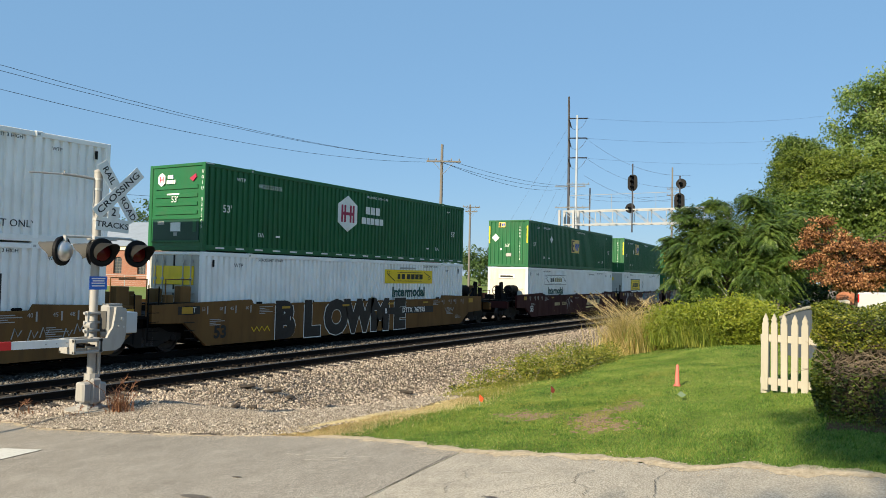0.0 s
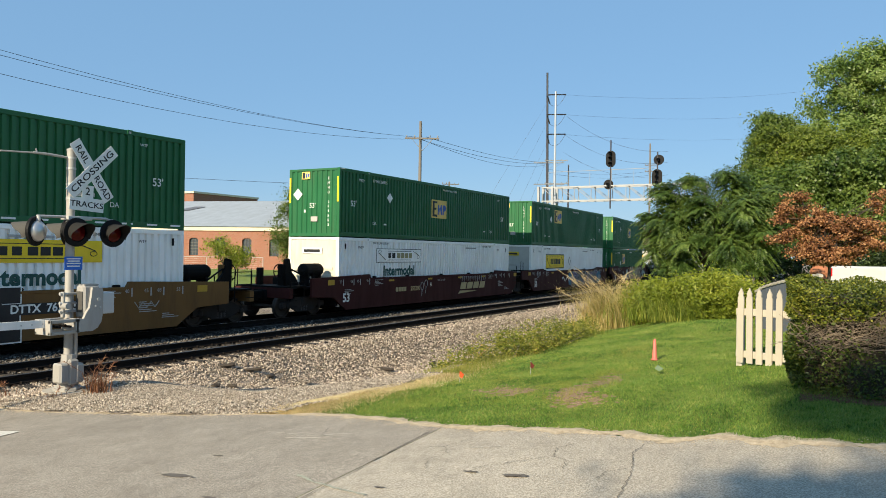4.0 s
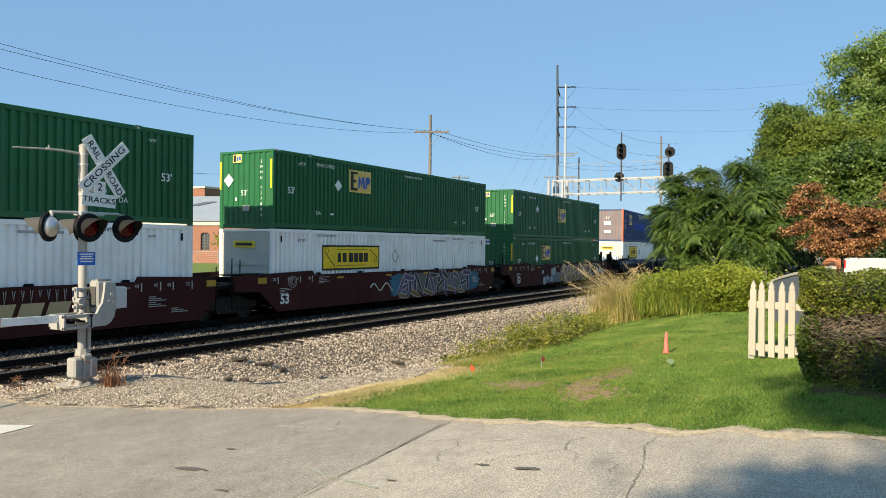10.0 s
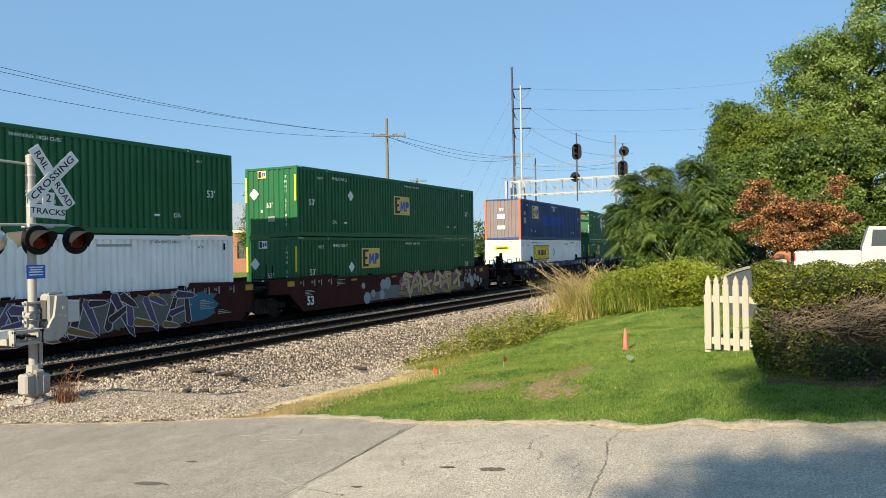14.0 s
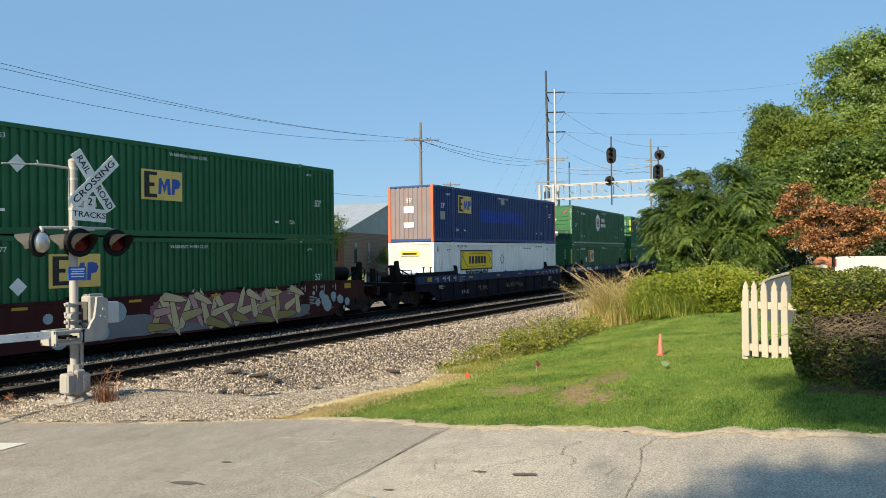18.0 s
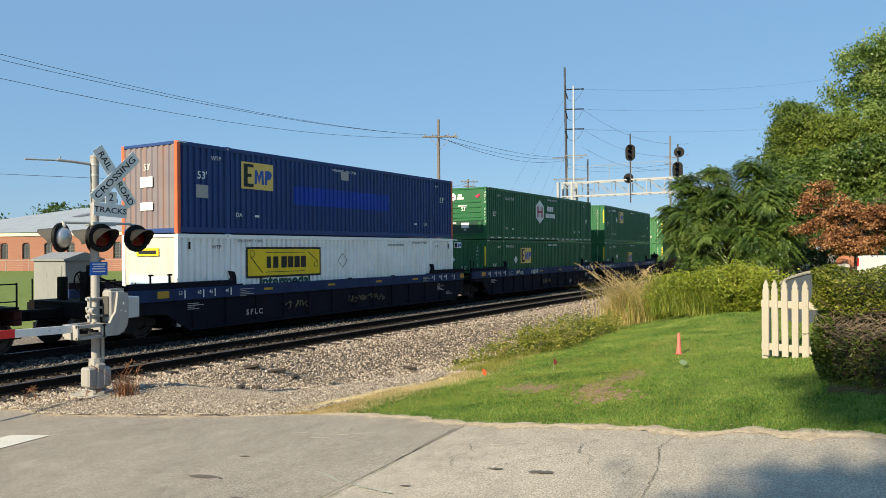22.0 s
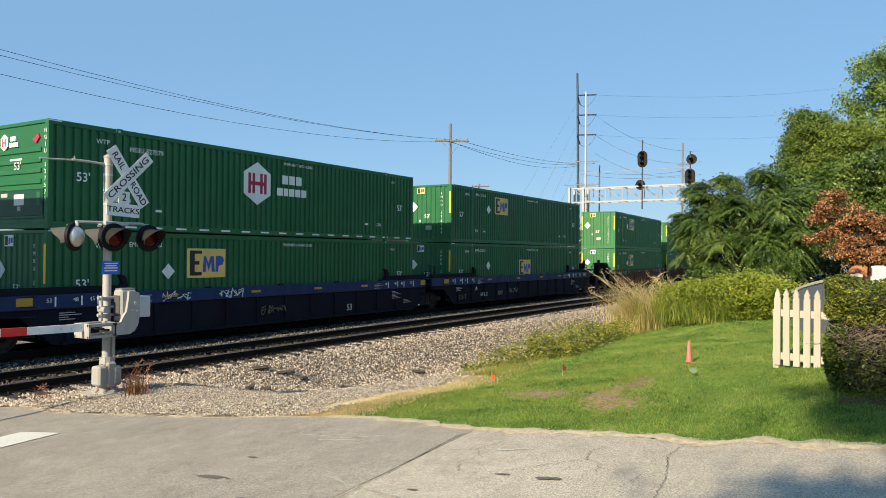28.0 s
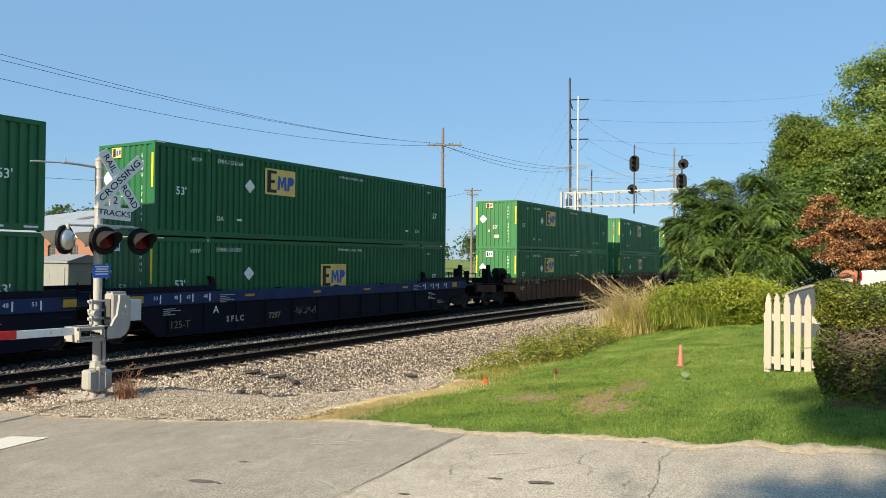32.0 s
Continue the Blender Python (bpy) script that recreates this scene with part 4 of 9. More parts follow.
        plate("data_plate", 3.15, 3.35, 0.58, 0.65, M["letter"], root)
        plate("caution_stripes", 0.03, 0.35, CH - 0.045, CH - 0.015, M["letter"], root, -0.014)
    else:
        words("STACK LIMIT 3 HIGH", 2.95, CH - 0.20, 0.09, ink, root)
        words("STACK LIMIT 3 HIGH", CL - 2.95, CH - 0.20, 0.09, ink, root)
        for x in (0.45, CL - 0.42):
            plate("vent", x - 0.04, x + 0.04, CH - 0.46, CH - 0.24, M["black"], root)
        plate("lettering_bar", CL - 5.4, CL - 4.2, CH - 0.33, CH - 0.26, M["letter_dim"], root)
    return root


def diamond(x, z, r, parent, mat="letter"):
    part("placard_holder", G().prism([(x - r, z), (x, z - r), (x + r, z), (x, z + r)], "y", -0.010, -0.004), M[mat], parent, "silver diamond placard holder")


def front_kit(c, number, pale=True):
    """Marks on the leading end wall of a green container."""
    small_emblem(CW * 0.66, CH - 0.42, 0.42, 0.30, c)
    part("placard_holder", G().prism([(CW * 0.82 - 0.24, 1.72), (CW * 0.82, 1.48), (CW * 0.82 + 0.24, 1.72), (CW * 0.82, 1.96)], "x", -0.014, -0.004), M["letter"], c, "silver diamond placard holder")
    words_down(number, 0.52, CH - 0.42, 0.11, 0.185, M["letter"], c)
    for y in (0.06, CW - 0.06):
        part("caution_strip", G().box(-0.018, y - 0.04, CH - 1.35, -0.006, y + 0.04, CH - 0.35), M["sign_yellow"], c)
    part("data_plate", G().box(-0.014, CW * 0.42, 0.62, -0.004, CW * 0.55, 0.82), M["letter_dim"], c)
    part("data_plate", G().box(-0.014, CW * 0.66, 0.98, -0.004, CW * 0.69, 1.10), M["letter"], c)


def green_box(u, upper, emx, emz, dia, number, kind="green", label=None):
    c = container(kind, label or "green corrugated 53-foot container, upper in a stack" if upper else label or "green corrugated 53-foot container, lower in a stack", u, upper)
    emblem(emx, emz, 1.47, 0.88, c)
    diamond(*dia, 0.225, c)
    words(number, 2.85, CH - 0.34, 0.13, M["letter"], c)
    front_kit(c, number)
    return c


def hub_box(u, number):
    c = container("hub", "green container with white hexagon emblem and white dashes along its sill", u, True)
    cx, cz, r = 7.05, 1.72, 0.70
    hexa = part("emblem", G().prism([(cx + r * math.sin(a) * 0.98, cz + r * math.cos(a)) for a in [i * math.pi / 3 for i in range(6)]], "y", -0.012, -0.004), M["letter"], c, "white hexagon emblem with dark red bars")
    for x in (-0.40, -0.22, 0.12, 0.30):
        part("red_shape", G().box(cx + x, -0.016, cz - 0.33, cx + x + 0.11, -0.012, cz + 0.33), M["logo_red"], hexa)
    part("red_shape", G().box(cx - 0.40, -0.0165, cz - 0.06, cx + 0.41, -0.0121, cz + 0.06), M["logo_red"], hexa)
    name_blocks(8.2, 1.80, 0.95, 0.30, [1, 1, 1], M["letter"], c, -0.010, -0.004)
    name_blocks(7.95, 1.40, 1.45, 0.26, [1.1, 0.8, 1, 1, 1], M["letter"], c, -0.010, -0.004)
    words(number, 2.85, CH - 0.50, 0.14, M["letter"], c)
    for i in range(19):
        plate("dash", 0.5 + i * 0.84, 0.86 + i * 0.84, 0.10, 0.15, M["letter"], c, -0.014)
    hy, hz = CW * 0.77, CH - 0.48
    hx = part("emblem", G().prism([(hy + 0.19 * math.sin(a), hz + 0.22 * math.cos(a)) for a in [i * math.pi / 3 for i in range(6)]], "x", -0.014, 0.02), M["letter"], c, "small white hexagon emblem")
    for y in (-0.09, 0.05):
        part("red_shape", G().box(-0.018, hy + y, hz - 0.10, -0.014, hy + y + 0.04, hz + 0.10), M["logo_red"], hx)
    part("red_shape", G().box(-0.0185, hy - 0.09, hz - 0.02, -0.0141, hy + 0.09, hz + 0.02), M["logo_red"], hx)
    for y0, n, z in ((0.66, 3, hz + 0.02), (0.68, 5, hz - 0.14)):
        for i in range(n):
            part("name_block", G().box(-0.010, CW * y0 - 0.085 * i - 0.07, z, 0.03, CW * y0 - 0.085 * i, z + 0.12), M["letter"], c)
    part("warning_mark", G().prism([(CW * 0.20, hz - 0.10), (CW * 0.26, hz), (CW * 0.16, hz + 0.14), (CW * 0.14, hz + 0.04)], "x", -0.010, 0.03), M["logo_red"], c, "small red mark")
    part("lettering_bar", G().box(-0.010, CW * 0.44, CH - 0.98, 0.03, CW * 0.66, CH - 0.93), M["letter"], c)
    well = part("lower_recess", G().box(-0.002, 0.20, 0.34, 0.034, CW - 0.22, 1.00, 0.010), M["green_dark"], c, "dark green recessed panel")
    part("recess_rim", G().box(-0.010, 0.14, 1.00, 0.034, CW - 0.16, 1.06, 0.01), M["green"], well)
    part("recess_rim", G().box(-0.010, 0.14, 0.28, 0.034, CW - 0.16, 0.34, 0.01), M["green"], well)
    part("data_plate", G().box(-0.012, CW * 0.40, 0.62, -0.003, CW * 0.58, 0.90), M["letter"], well)
    part("data_plate", G().box(-0.012, CW * 0.46, 0.48, -0.003, CW * 0.52, 0.59), M["letter_dim"], well)
    part("data_plate", G().box(-0.012, CW * 0.70, 0.84, -0.003, CW * 0.82, 0.94), M["letter_dim"], well)
    part("latch", G().box(-0.012, CW * 0.12, 0.60, -0.003, CW * 0.18, 0.94, 0.003), M["green"], well)
    words_down(number, 0.06, CH - 0.30, 0.11, 0.17, M["letter"], c, -0.022)
    return c


def white_box(u, upper, style, sx, sz, inter=None, dia=None, label="white corrugated 53-foot container with a freight sign"):
    c = container("white", label, u, upper)
    if style:
        freight_sign(sx[0], sx[1], sz[0], sz[1], c, style)
    if inter:
        big_word("Intermodal", (inter[0] + inter[1]) / 2, inter[2], 0.42, M["dark_green"], c, bold=0.022)
    if dia:
        x, z = dia
        r = 0.27
        ring = G()
        for a, b in (((x - r, z), (x, z + r)), ((x, z + r), (x + r, z)), ((x + r, z), (x, z - r)), ((x, z - r), (x - r, z))):
            ring.cyl((a[0], -0.006, a[1]), (b[0], -0.006, b[1]), 0.010, n=4)
        part("placard_holder", ring, M["ink"], c)
    if not upper and 10 < u < 20:
        return c
    part("freight_sign", G().box(-0.012, CW * 0.32, CH - 0.66, -0.004, CW * 0.72, CH - 0.42), M["sign_white" if style == "outline" else "sign_yellow"], c, "small sign on the end wall")
    part("name_block", G().box(-0.016, CW * 0.36, CH - 0.60, -0.012, CW * 0.68, CH - 0.49), M["ink"], c)
    return c


def blob(x0, x1, z0, z1, mat, parent, seed, y=-0.146, name="graffiti", n=26, spiky=0.5, t=0.004):
    """A painted shape with an uneven outline on a car's side."""
    r = random.Random(seed)
    cx, cz, rx, rz = (x0 + x1) / 2, (z0 + z1) / 2, (x1 - x0) / 2, (z1 - z0) / 2
    pts = []
    for i in range(n):
        a = 2 * math.pi * i / n
        q = 1 - spiky * r.random() * (0.6 + 0.4 * (i % 2))
        ex = abs(math.cos(a)) ** 0.5 * math.copysign(1, math.cos(a))
        ez = abs(math.sin(a)) ** 0.5 * math.copysign(1, math.sin(a))
        pts.append((cx + rx * ex * q, cz + rz * ez * q))
    return part(name, G().prism(pts, "y", y - t, y), mat, parent)




def side_outline(front, rear, top, steps):
    """Outline of a well car's side: over a shared truck its front reaches out high, its rear ends short."""
    a = [(-1.85, 0.90), (-0.70, 0.86), (0.15, 0.14)] if front == "joint" else [(-1.75, 0.72), (-0.45, 0.66), (0.35, 0.14)]
    b = [(CL + 0.15, 0.14), (CL + 0.70, 0.62), (CL + 0.85, 0.72)] if rear == "joint" else [(CL - 0.35, 0.14), (CL + 0.45, 0.66), (CL + 1.75, 0.72)]
    up = [(b[-1][0], top)] + ([(CL - 2.0, 1.52), (CL - 2.1, 1.36), (2.1, 1.36), (2.0, 1.52)] if steps else []) + [(a[0][0], top)]
    return a + b + up


def truck(x, parent, tag):
    """A two-axle truck; each wheelset turns on its own."""
    t = part("truck", G().box(x - 0.16, 0.18, 0.42, x + 0.16, 2.37, 0.72, 0.02), M["truck_steel"], parent, "grimy cast-steel truck")
    mid = SIDE_MID
    sf = [(-1.18, 0.36), (-1.18, 0.55), (-0.72, 0.60), (-0.45, 0.74), (0.45, 0.74), (0.72, 0.60), (1.18, 0.55), (1.18, 0.36), (0.70, 0.36), (0.36, 0.20), (-0.36, 0.20), (-0.70, 0.36)]
    for y in (mid - 1.06, mid + 0.98):
        part("side_frame", G().prism([(x + a, b) for a, b in sf], "y", y, y + 0.10), M["truck_steel"], t)
        for sx in (-1, 1):
            part("bearing_cap", G().lathe((x + sx * 0.89, y - 0.05, 0.42), (0, 1, 0), [(0, 0.05), (0.02, 0.10), (0.16, 0.11)], 12), M["truck_steel"], t)
        for k in (-0.15, 0.0, 0.15):
            part("spring", G().lathe((x + k, y + 0.05, 0.24), (0, 0, 1), [(j * 0.03, 0.055 if j % 2 else 0.072) for j in range(9)], 8), M["wheel"], t)
    for sx in (-1, 1):
        if "wheelset" not in _made:
            g = G()
            g.cyl((0, -0.98, 0), (0, 0.98, 0), 0.075, n=10)
            for s in (-1, 1):
                g.lathe((0, s * 0.68, 0), (0, s, 0), [(0.0, 0.44), (0.03, 0.44), (0.035, 0.415), (0.13, 0.405), (0.135, 0.34), (0.09, 0.32), (0.08, 0.17), (0.15, 0.15), (0.17, 0.10)], 28)
            _made["wheelset"] = g.mesh("wheelset", M["wheel"])
        w = part("wheelset", _made["wheelset"], None, t, m=pose(x + sx * 0.89, mid, 0.405))
        WHEELS.append((w, x + sx * 0.89, mid))
    return t


SIDE_MID = CW / 2


def well_car(kind, label, u, front, rear):
    """A well car for one stack. front, rear: 'joint' (a truck shared with the next unit) or 'end' (a platform with a coupler) or 'none'."""
    main = {"tan": M["tan"], "maroon": M["maroon"], "navy": M["navy"], "rusty": M["rusty"]}[kind]
    root = thing("well_car", label, "rail car", "well cars of the train", pose(u, SIDE, 0))
    MOVERS.append((root, u, SIDE, 0.0))
    for y0, y1, near in ((-0.14, -0.03, True), (CW + 0.03, CW + 0.14, False)):
        if kind in ("tan", "maroon"):
            part("side_sill", G().prism(side_outline(front, rear, 1.42, True), "y", y0, y1), main, root)
            part("top_chord", G().box(2.1, y0 - 0.012, 1.29, CL - 2.1, y1 + 0.012, 1.372, 0.01), main, root)
        else:
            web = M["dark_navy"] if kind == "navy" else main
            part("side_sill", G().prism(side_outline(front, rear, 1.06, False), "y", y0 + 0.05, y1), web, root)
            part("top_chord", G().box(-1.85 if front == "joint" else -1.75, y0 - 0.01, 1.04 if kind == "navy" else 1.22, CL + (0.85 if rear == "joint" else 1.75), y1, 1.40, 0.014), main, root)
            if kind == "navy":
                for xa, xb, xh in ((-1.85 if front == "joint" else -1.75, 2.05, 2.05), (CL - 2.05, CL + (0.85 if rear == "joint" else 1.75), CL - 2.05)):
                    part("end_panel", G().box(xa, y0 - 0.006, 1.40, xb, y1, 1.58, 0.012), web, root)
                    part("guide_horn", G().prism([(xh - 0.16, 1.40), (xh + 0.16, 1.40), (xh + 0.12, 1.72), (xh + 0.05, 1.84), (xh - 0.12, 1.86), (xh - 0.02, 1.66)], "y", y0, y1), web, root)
            if near:
                step = 1.30 if kind == "navy" else 0.72
                n = int(15.2 / step)
                for i in range(n + 1):
                    x = 0.5 + i * step
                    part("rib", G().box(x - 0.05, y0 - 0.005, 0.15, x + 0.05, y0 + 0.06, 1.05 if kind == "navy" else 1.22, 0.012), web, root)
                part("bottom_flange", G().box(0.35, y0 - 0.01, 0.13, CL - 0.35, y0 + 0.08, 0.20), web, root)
    part("well_floor", G().box(0.2, -0.03, 0.14, CL - 0.2, CW + 0.03, 0.22), M["black_steel"], root)
    for x in (-0.22, CL + 0.06):
        part("bulkhead", G().box(x, -0.03, 0.30, x + 0.16, CW + 0.03, 1.15), M["black_steel"], root)
    for sgn, xe, how in ((-1, 0.0, front), (1, CL, rear)):
        f = lambda d: xe + sgn * d
        def bx(d0, d1, ya, yb, za, zb, c=0.012):
            return G().box(min(f(d0), f(d1)), ya, za, max(f(d0), f(d1)), yb, zb, c)
        part("end_deck", bx(0.2, 1.95 if how == "end" else 1.55, 0.0, CW, 1.02, 1.12), M["black_steel"], root)
        part("center_sill", bx(0.1, 3.0 if how == "end" else 1.75, CW / 2 - 0.3, CW / 2 + 0.3, 0.62, 1.02), M["black_steel"], root)
        if how == "end":
            truck(f(1.78), root, "")
            body = M["black_steel"] if kind in ("navy",) else main
            part("end_sill", bx(2.75, 2.95, -0.1, CW + 0.1, 0.72, 1.10), body, root)
            part("platform", bx(1.9, 2.95, 0.0, CW, 1.10, 1.16), M["black_steel"], root)
            part("coupler", G().box(min(f(2.9), f(3.86)), CW / 2 - 0.13, 0.70, max(f(2.9), f(3.86)), CW / 2 + 0.13, 0.98, 0.03), M["black_steel"], root)
            for d, y, z in ((2.1, -0.05, 1.75), (2.85, -0.05, 1.75), (2.1, CW, 1.75), (2.85, CW, 1.75), (1.35, 0.1, 1.62)):
                part("grab_post", G().cyl((f(d), y, 0.75), (f(d), y, z), 0.022, n=6), M["black_steel"], root)
            part("handrail", G().tube([(f(2.1), -0.05, 1.72), (f(2.85), -0.05, 1.72)], 0.018, 6).tube([(f(2.1), -0.05, 1.30), (f(2.85), -0.05, 1.30)], 0.016, 6), M["black_steel"], root)
            for k in range(4):
                part("ladder_rung", G().cyl((f(2.55), -0.10, 0.42 + 0.22 * k), (f(2.93), -0.10, 0.42 + 0.22 * k), 0.014, n=6), M["black_steel"], root)
            part("stanchion", bx(2.2, 2.55, 0.55, 0.85, 1.12, 1.95), body if kind == "tan" else M["black_steel"], root)
            part("stanchion", bx(2.3, 2.5, 1.75, 1.95, 1.12, 1.80), body if kind == "tan" else M["black_steel"], root)
            wheel = part("brake_wheel", G().tube([(f(2.62), 0.7 + 0.27 * math.cos(a), 1.68 + 0.27 * math.sin(a)) for a in [i * math.pi / 8 for i in range(17)]], 0.02, 6), M["black_steel"], root)
            for a in (0, 1, 2):
                c, q = math.cos(a * math.pi / 3) * 0.27, math.sin(a * math.pi / 3) * 0.27
                part("spoke", G().cyl((f(2.62), 0.7 - c, 1.68 - q), (f(2.62), 0.7 + c, 1.68 + q), 0.012, n=5), M["black_steel"], wheel)
            if kind == "navy":
                part("battery_box", bx(0.45, 1.35, 0.25, 1.35, 1.12, 1.40, 0.02), M["black_steel"], root)
                part("battery_lid", bx(0.40, 1.40, 0.20, 1.40, 1.42, 1.47, 0.015), M["black_steel"], root)
                for d in (0.30, 0.95):
                    part("pad_post", G().cyl((f(d), -0.02, 1.10), (f(d), -0.02, 1.80), 0.03, n=6), M["black_steel"], root)
                    part("post_cap", bx(d - 0.09, d + 0.05, -0.06, 0.02, 1.78, 1.83), M["black_steel"], root)
                part("side_rail", G().tube([(f(0.2), -0.02, 1.34), (f(2.1), -0.02, 1.34)], 0.02, 6), M["black_steel"], root)
            else:
                part("air_reservoir", G().lathe((f(0.35), 0.6, 1.72), (sgn, 0, 0), [(0, 0.05), (0.05, 0.20), (0.14, 0.25), (1.06, 0.25), (1.15, 0.20), (1.2, 0.05)], 16), M["black_steel"], root, "black air reservoir")
                for d in (0.6, 1.3):
                    part("tank_saddle", bx(d - 0.05, d + 0.05, 0.38, 0.82, 1.10, 1.56), M["black_steel"], root)
            part("brake_stand", G().prism([(f(1.72), 1.12), (f(2.5), 1.12), (f(2.5), 2.12), (f(2.28), 2.16), (f(2.16), 1.66), (f(1.9), 1.42)], "y", 0.50, 0.62), M["black_steel"], root)
            part("valve_box", bx(1.2, 1.6, 1.5, 1.95, 1.12, 1.42), M["black_steel"], root)
            part("brace", G().cyl((f(0.6), 0.3, 1.12), (f(2.3), 0.65, 1.85), 0.03, n=6), M["black_steel"], root)
        if how == "joint":
            part("draft_gear", bx(0.25, 1.5, 0.35, CW - 0.35, 0.45, 1.02), M["black_steel"], root)
            part("end_bulkhead", bx(0.20, 0.30, 0.05, CW - 0.05, 0.30, 1.30), M["black_steel"], root)
            if kind == "tan":
                for d0, d1, ya, yb, zb in ((0.35, 0.75, 0.02, 0.30, 1.95), (0.95, 1.20, 0.05, 0.28, 1.70), (0.45, 0.70, 1.2, 1.6, 1.85), (1.05, 1.35, 1.7, 2.3, 1.75)):
                    part("end_stanchion", bx(d0, d1, ya, yb, 1.10, zb, 0.02), main, root)
                part("end_rail", G().tube([(f(0.4), 0.0, 2.15), (f(1.3), 0.0, 2.15), (f(1.3), 0.0, 1.1)], 0.022, 6), main, root)
                part("end_rail", G().tube([(f(0.4), CW, 2.15), (f(1.3), CW, 2.15), (f(1.3), CW, 1.1)], 0.022, 6), main, root)
            for k in range(5):
                part("ladder_rung", G().cyl((f(0.35), -0.16, 0.40 + 0.24 * k), (f(0.72), -0.16, 0.40 + 0.24 * k), 0.013, n=6), M["truck_steel"], root)
        if how == "joint" and sgn == -1:
            truck(f(1.70), root, "")
            part("grab_post", G().cyl((f(1.95), -0.10, 0.35), (f(1.95), -0.10, 2.0), 0.02, n=6), M["black_steel"], root)
            for k in range(4):
                part("ladder_rung", G().cyl((f(1.95), -0.13, 0.42 + 0.26 * k), (f(1.6), -0.13, 0.42 + 0.26 * k), 0.015, n=6), M["black_steel"], root)
            part("uncoupling_bar", G().tube([(f(1.9), 0.0, 1.02), (f(2.2), 0.3, 0.98), (f(2.2), 1.0, 0.98)], 0.016, 6), M["black_steel"], root)
            part("brake_hose", G().tube([(f(1.95), 0.9, 0.80), (f(2.15), 0.88, 0.52), (f(2.5), 0.88, 0.46), (f(2.8), 0.9, 0.70)], 0.024, 6), M["rubber"], root)
            part("deck_plate", G().box(min(f(1.9), f(0.3)), -0.10, 1.43, max(f(1.9), f(0.3)), 0.55, 1.47), M["black_steel"], root)
            part("grab_post", G().cyl((f(1.6), -0.10, 0.9), (f(1.6), -0.10, 1.95), 0.02, n=6), M["black_steel"], root)
        elif how == "joint":
            part("grab_post", G().cyl((f(0.8), -0.15, 0.35), (f(0.8), -0.15, 1.75), 0.02, n=6), M["black_steel"], root)
        part("reflector", G().box(f(0.62) - 0.20, -0.160, 1.14, f(0.62) + 0.20, -0.150, 1.34), M["reflector"], root, "yellow reflector strip")
    for x in (3.6, 6.9, 9.9, 12.6):
        part("reflector", G().box(x - 0.20, -0.165, 1.19, x + 0.20, -0.155, 1.265), M["reflector"], root, "yellow reflector strip")
    for x0, z0, n in ((2.35, 1.26, 5), (0.25, 0.92, 4), (CL - 2.9, 1.26, 4), (CL - 1.7, 0.92, 6), (CL - 0.9, 0.55, 3)):
        for i in range(n):
            part("stencil_line", G().box(x0, -0.158, z0 - 0.055 * i, x0 + 0.25 + 0.35 * ((i * 7 + n) % 3) / 2, -0.146, z0 - 0.055 * i + 0.022), M["letter_dim"], root)
    for x in (2.4, 5.0, 8.1, 11.0, CL - 2.4):
        part("guide_block", G().box(x - 0.13, -0.12, 1.36, x + 0.13, -0.03, 1.44, 0.03), M["black_steel"], root)
    for x, s in ((0.15, "53"), (0.85, "48"), (1.3, "45"), (1.95, "40"), (CL - 0.15, "53"), (CL - 0.85, "48"), (CL - 1.3, "45"), (CL - 1.95, "40")):
        part("tick_mark", G().box(x - 0.02, -0.160, 1.10, x + 0.02, -0.152, 1.34), M["letter"] if kind == "navy" else M["letter_dim"], root)
        words(s, x - 0.16, 1.25, 0.11, M["letter"] if kind == "navy" else M["letter_dim"], root, -0.156)
    return root


TRAIN = dict(A=-3.5, B=15.89, C=39.74, D=59.35, E=79.02, F=102.78, G=122.41, H=141.75, I=165.62, J=185.1, K=204.6)

M["tag_tan"] = plain("dull_tan_spray_tag", (0.17, 0.14, 0.08), 0.6)
# stack A
white_box(TRAIN["A"], False, "yellow", (2.7, 13.4), (1.0, 2.0), None, None, "white corrugated container with a yellow freight sign")
_c = white_box(TRAIN["A"], True, None, None, None, label="white corrugated container with stacking words, upper in a stack")
words("LIFT ONLY", 13.6, 0.45, 0.18, M["ink"], _c)
_w = well_car("tan", "tan-brown well car with graffiti, linked to the next car", TRAIN["A"], "joint", "joint")
blob(11.6, 13.3, 0.2, 1.0, M["letter"], _w, 3, spiky=0.2)
blob(11.9, 13.0, 0.3, 0.9, M["ink"], _w, 4, y=-0.151, spiky=0.3)
for i, (x, z) in enumerate(((13.6, 0.8), (14.0, 0.75), (14.3, 0.8), (14.9, 0.75), (15.2, 0.85))):
    part("graffiti", G().tube([(x, -0.150, z - 0.1), (x + 0.08, -0.150, z + 0.15), (x + 0.16, -0.150, z - 0.05), (x + 0.25, -0.150, z + 0.1)], 0.016, 4), M["letter_dim"], _w)

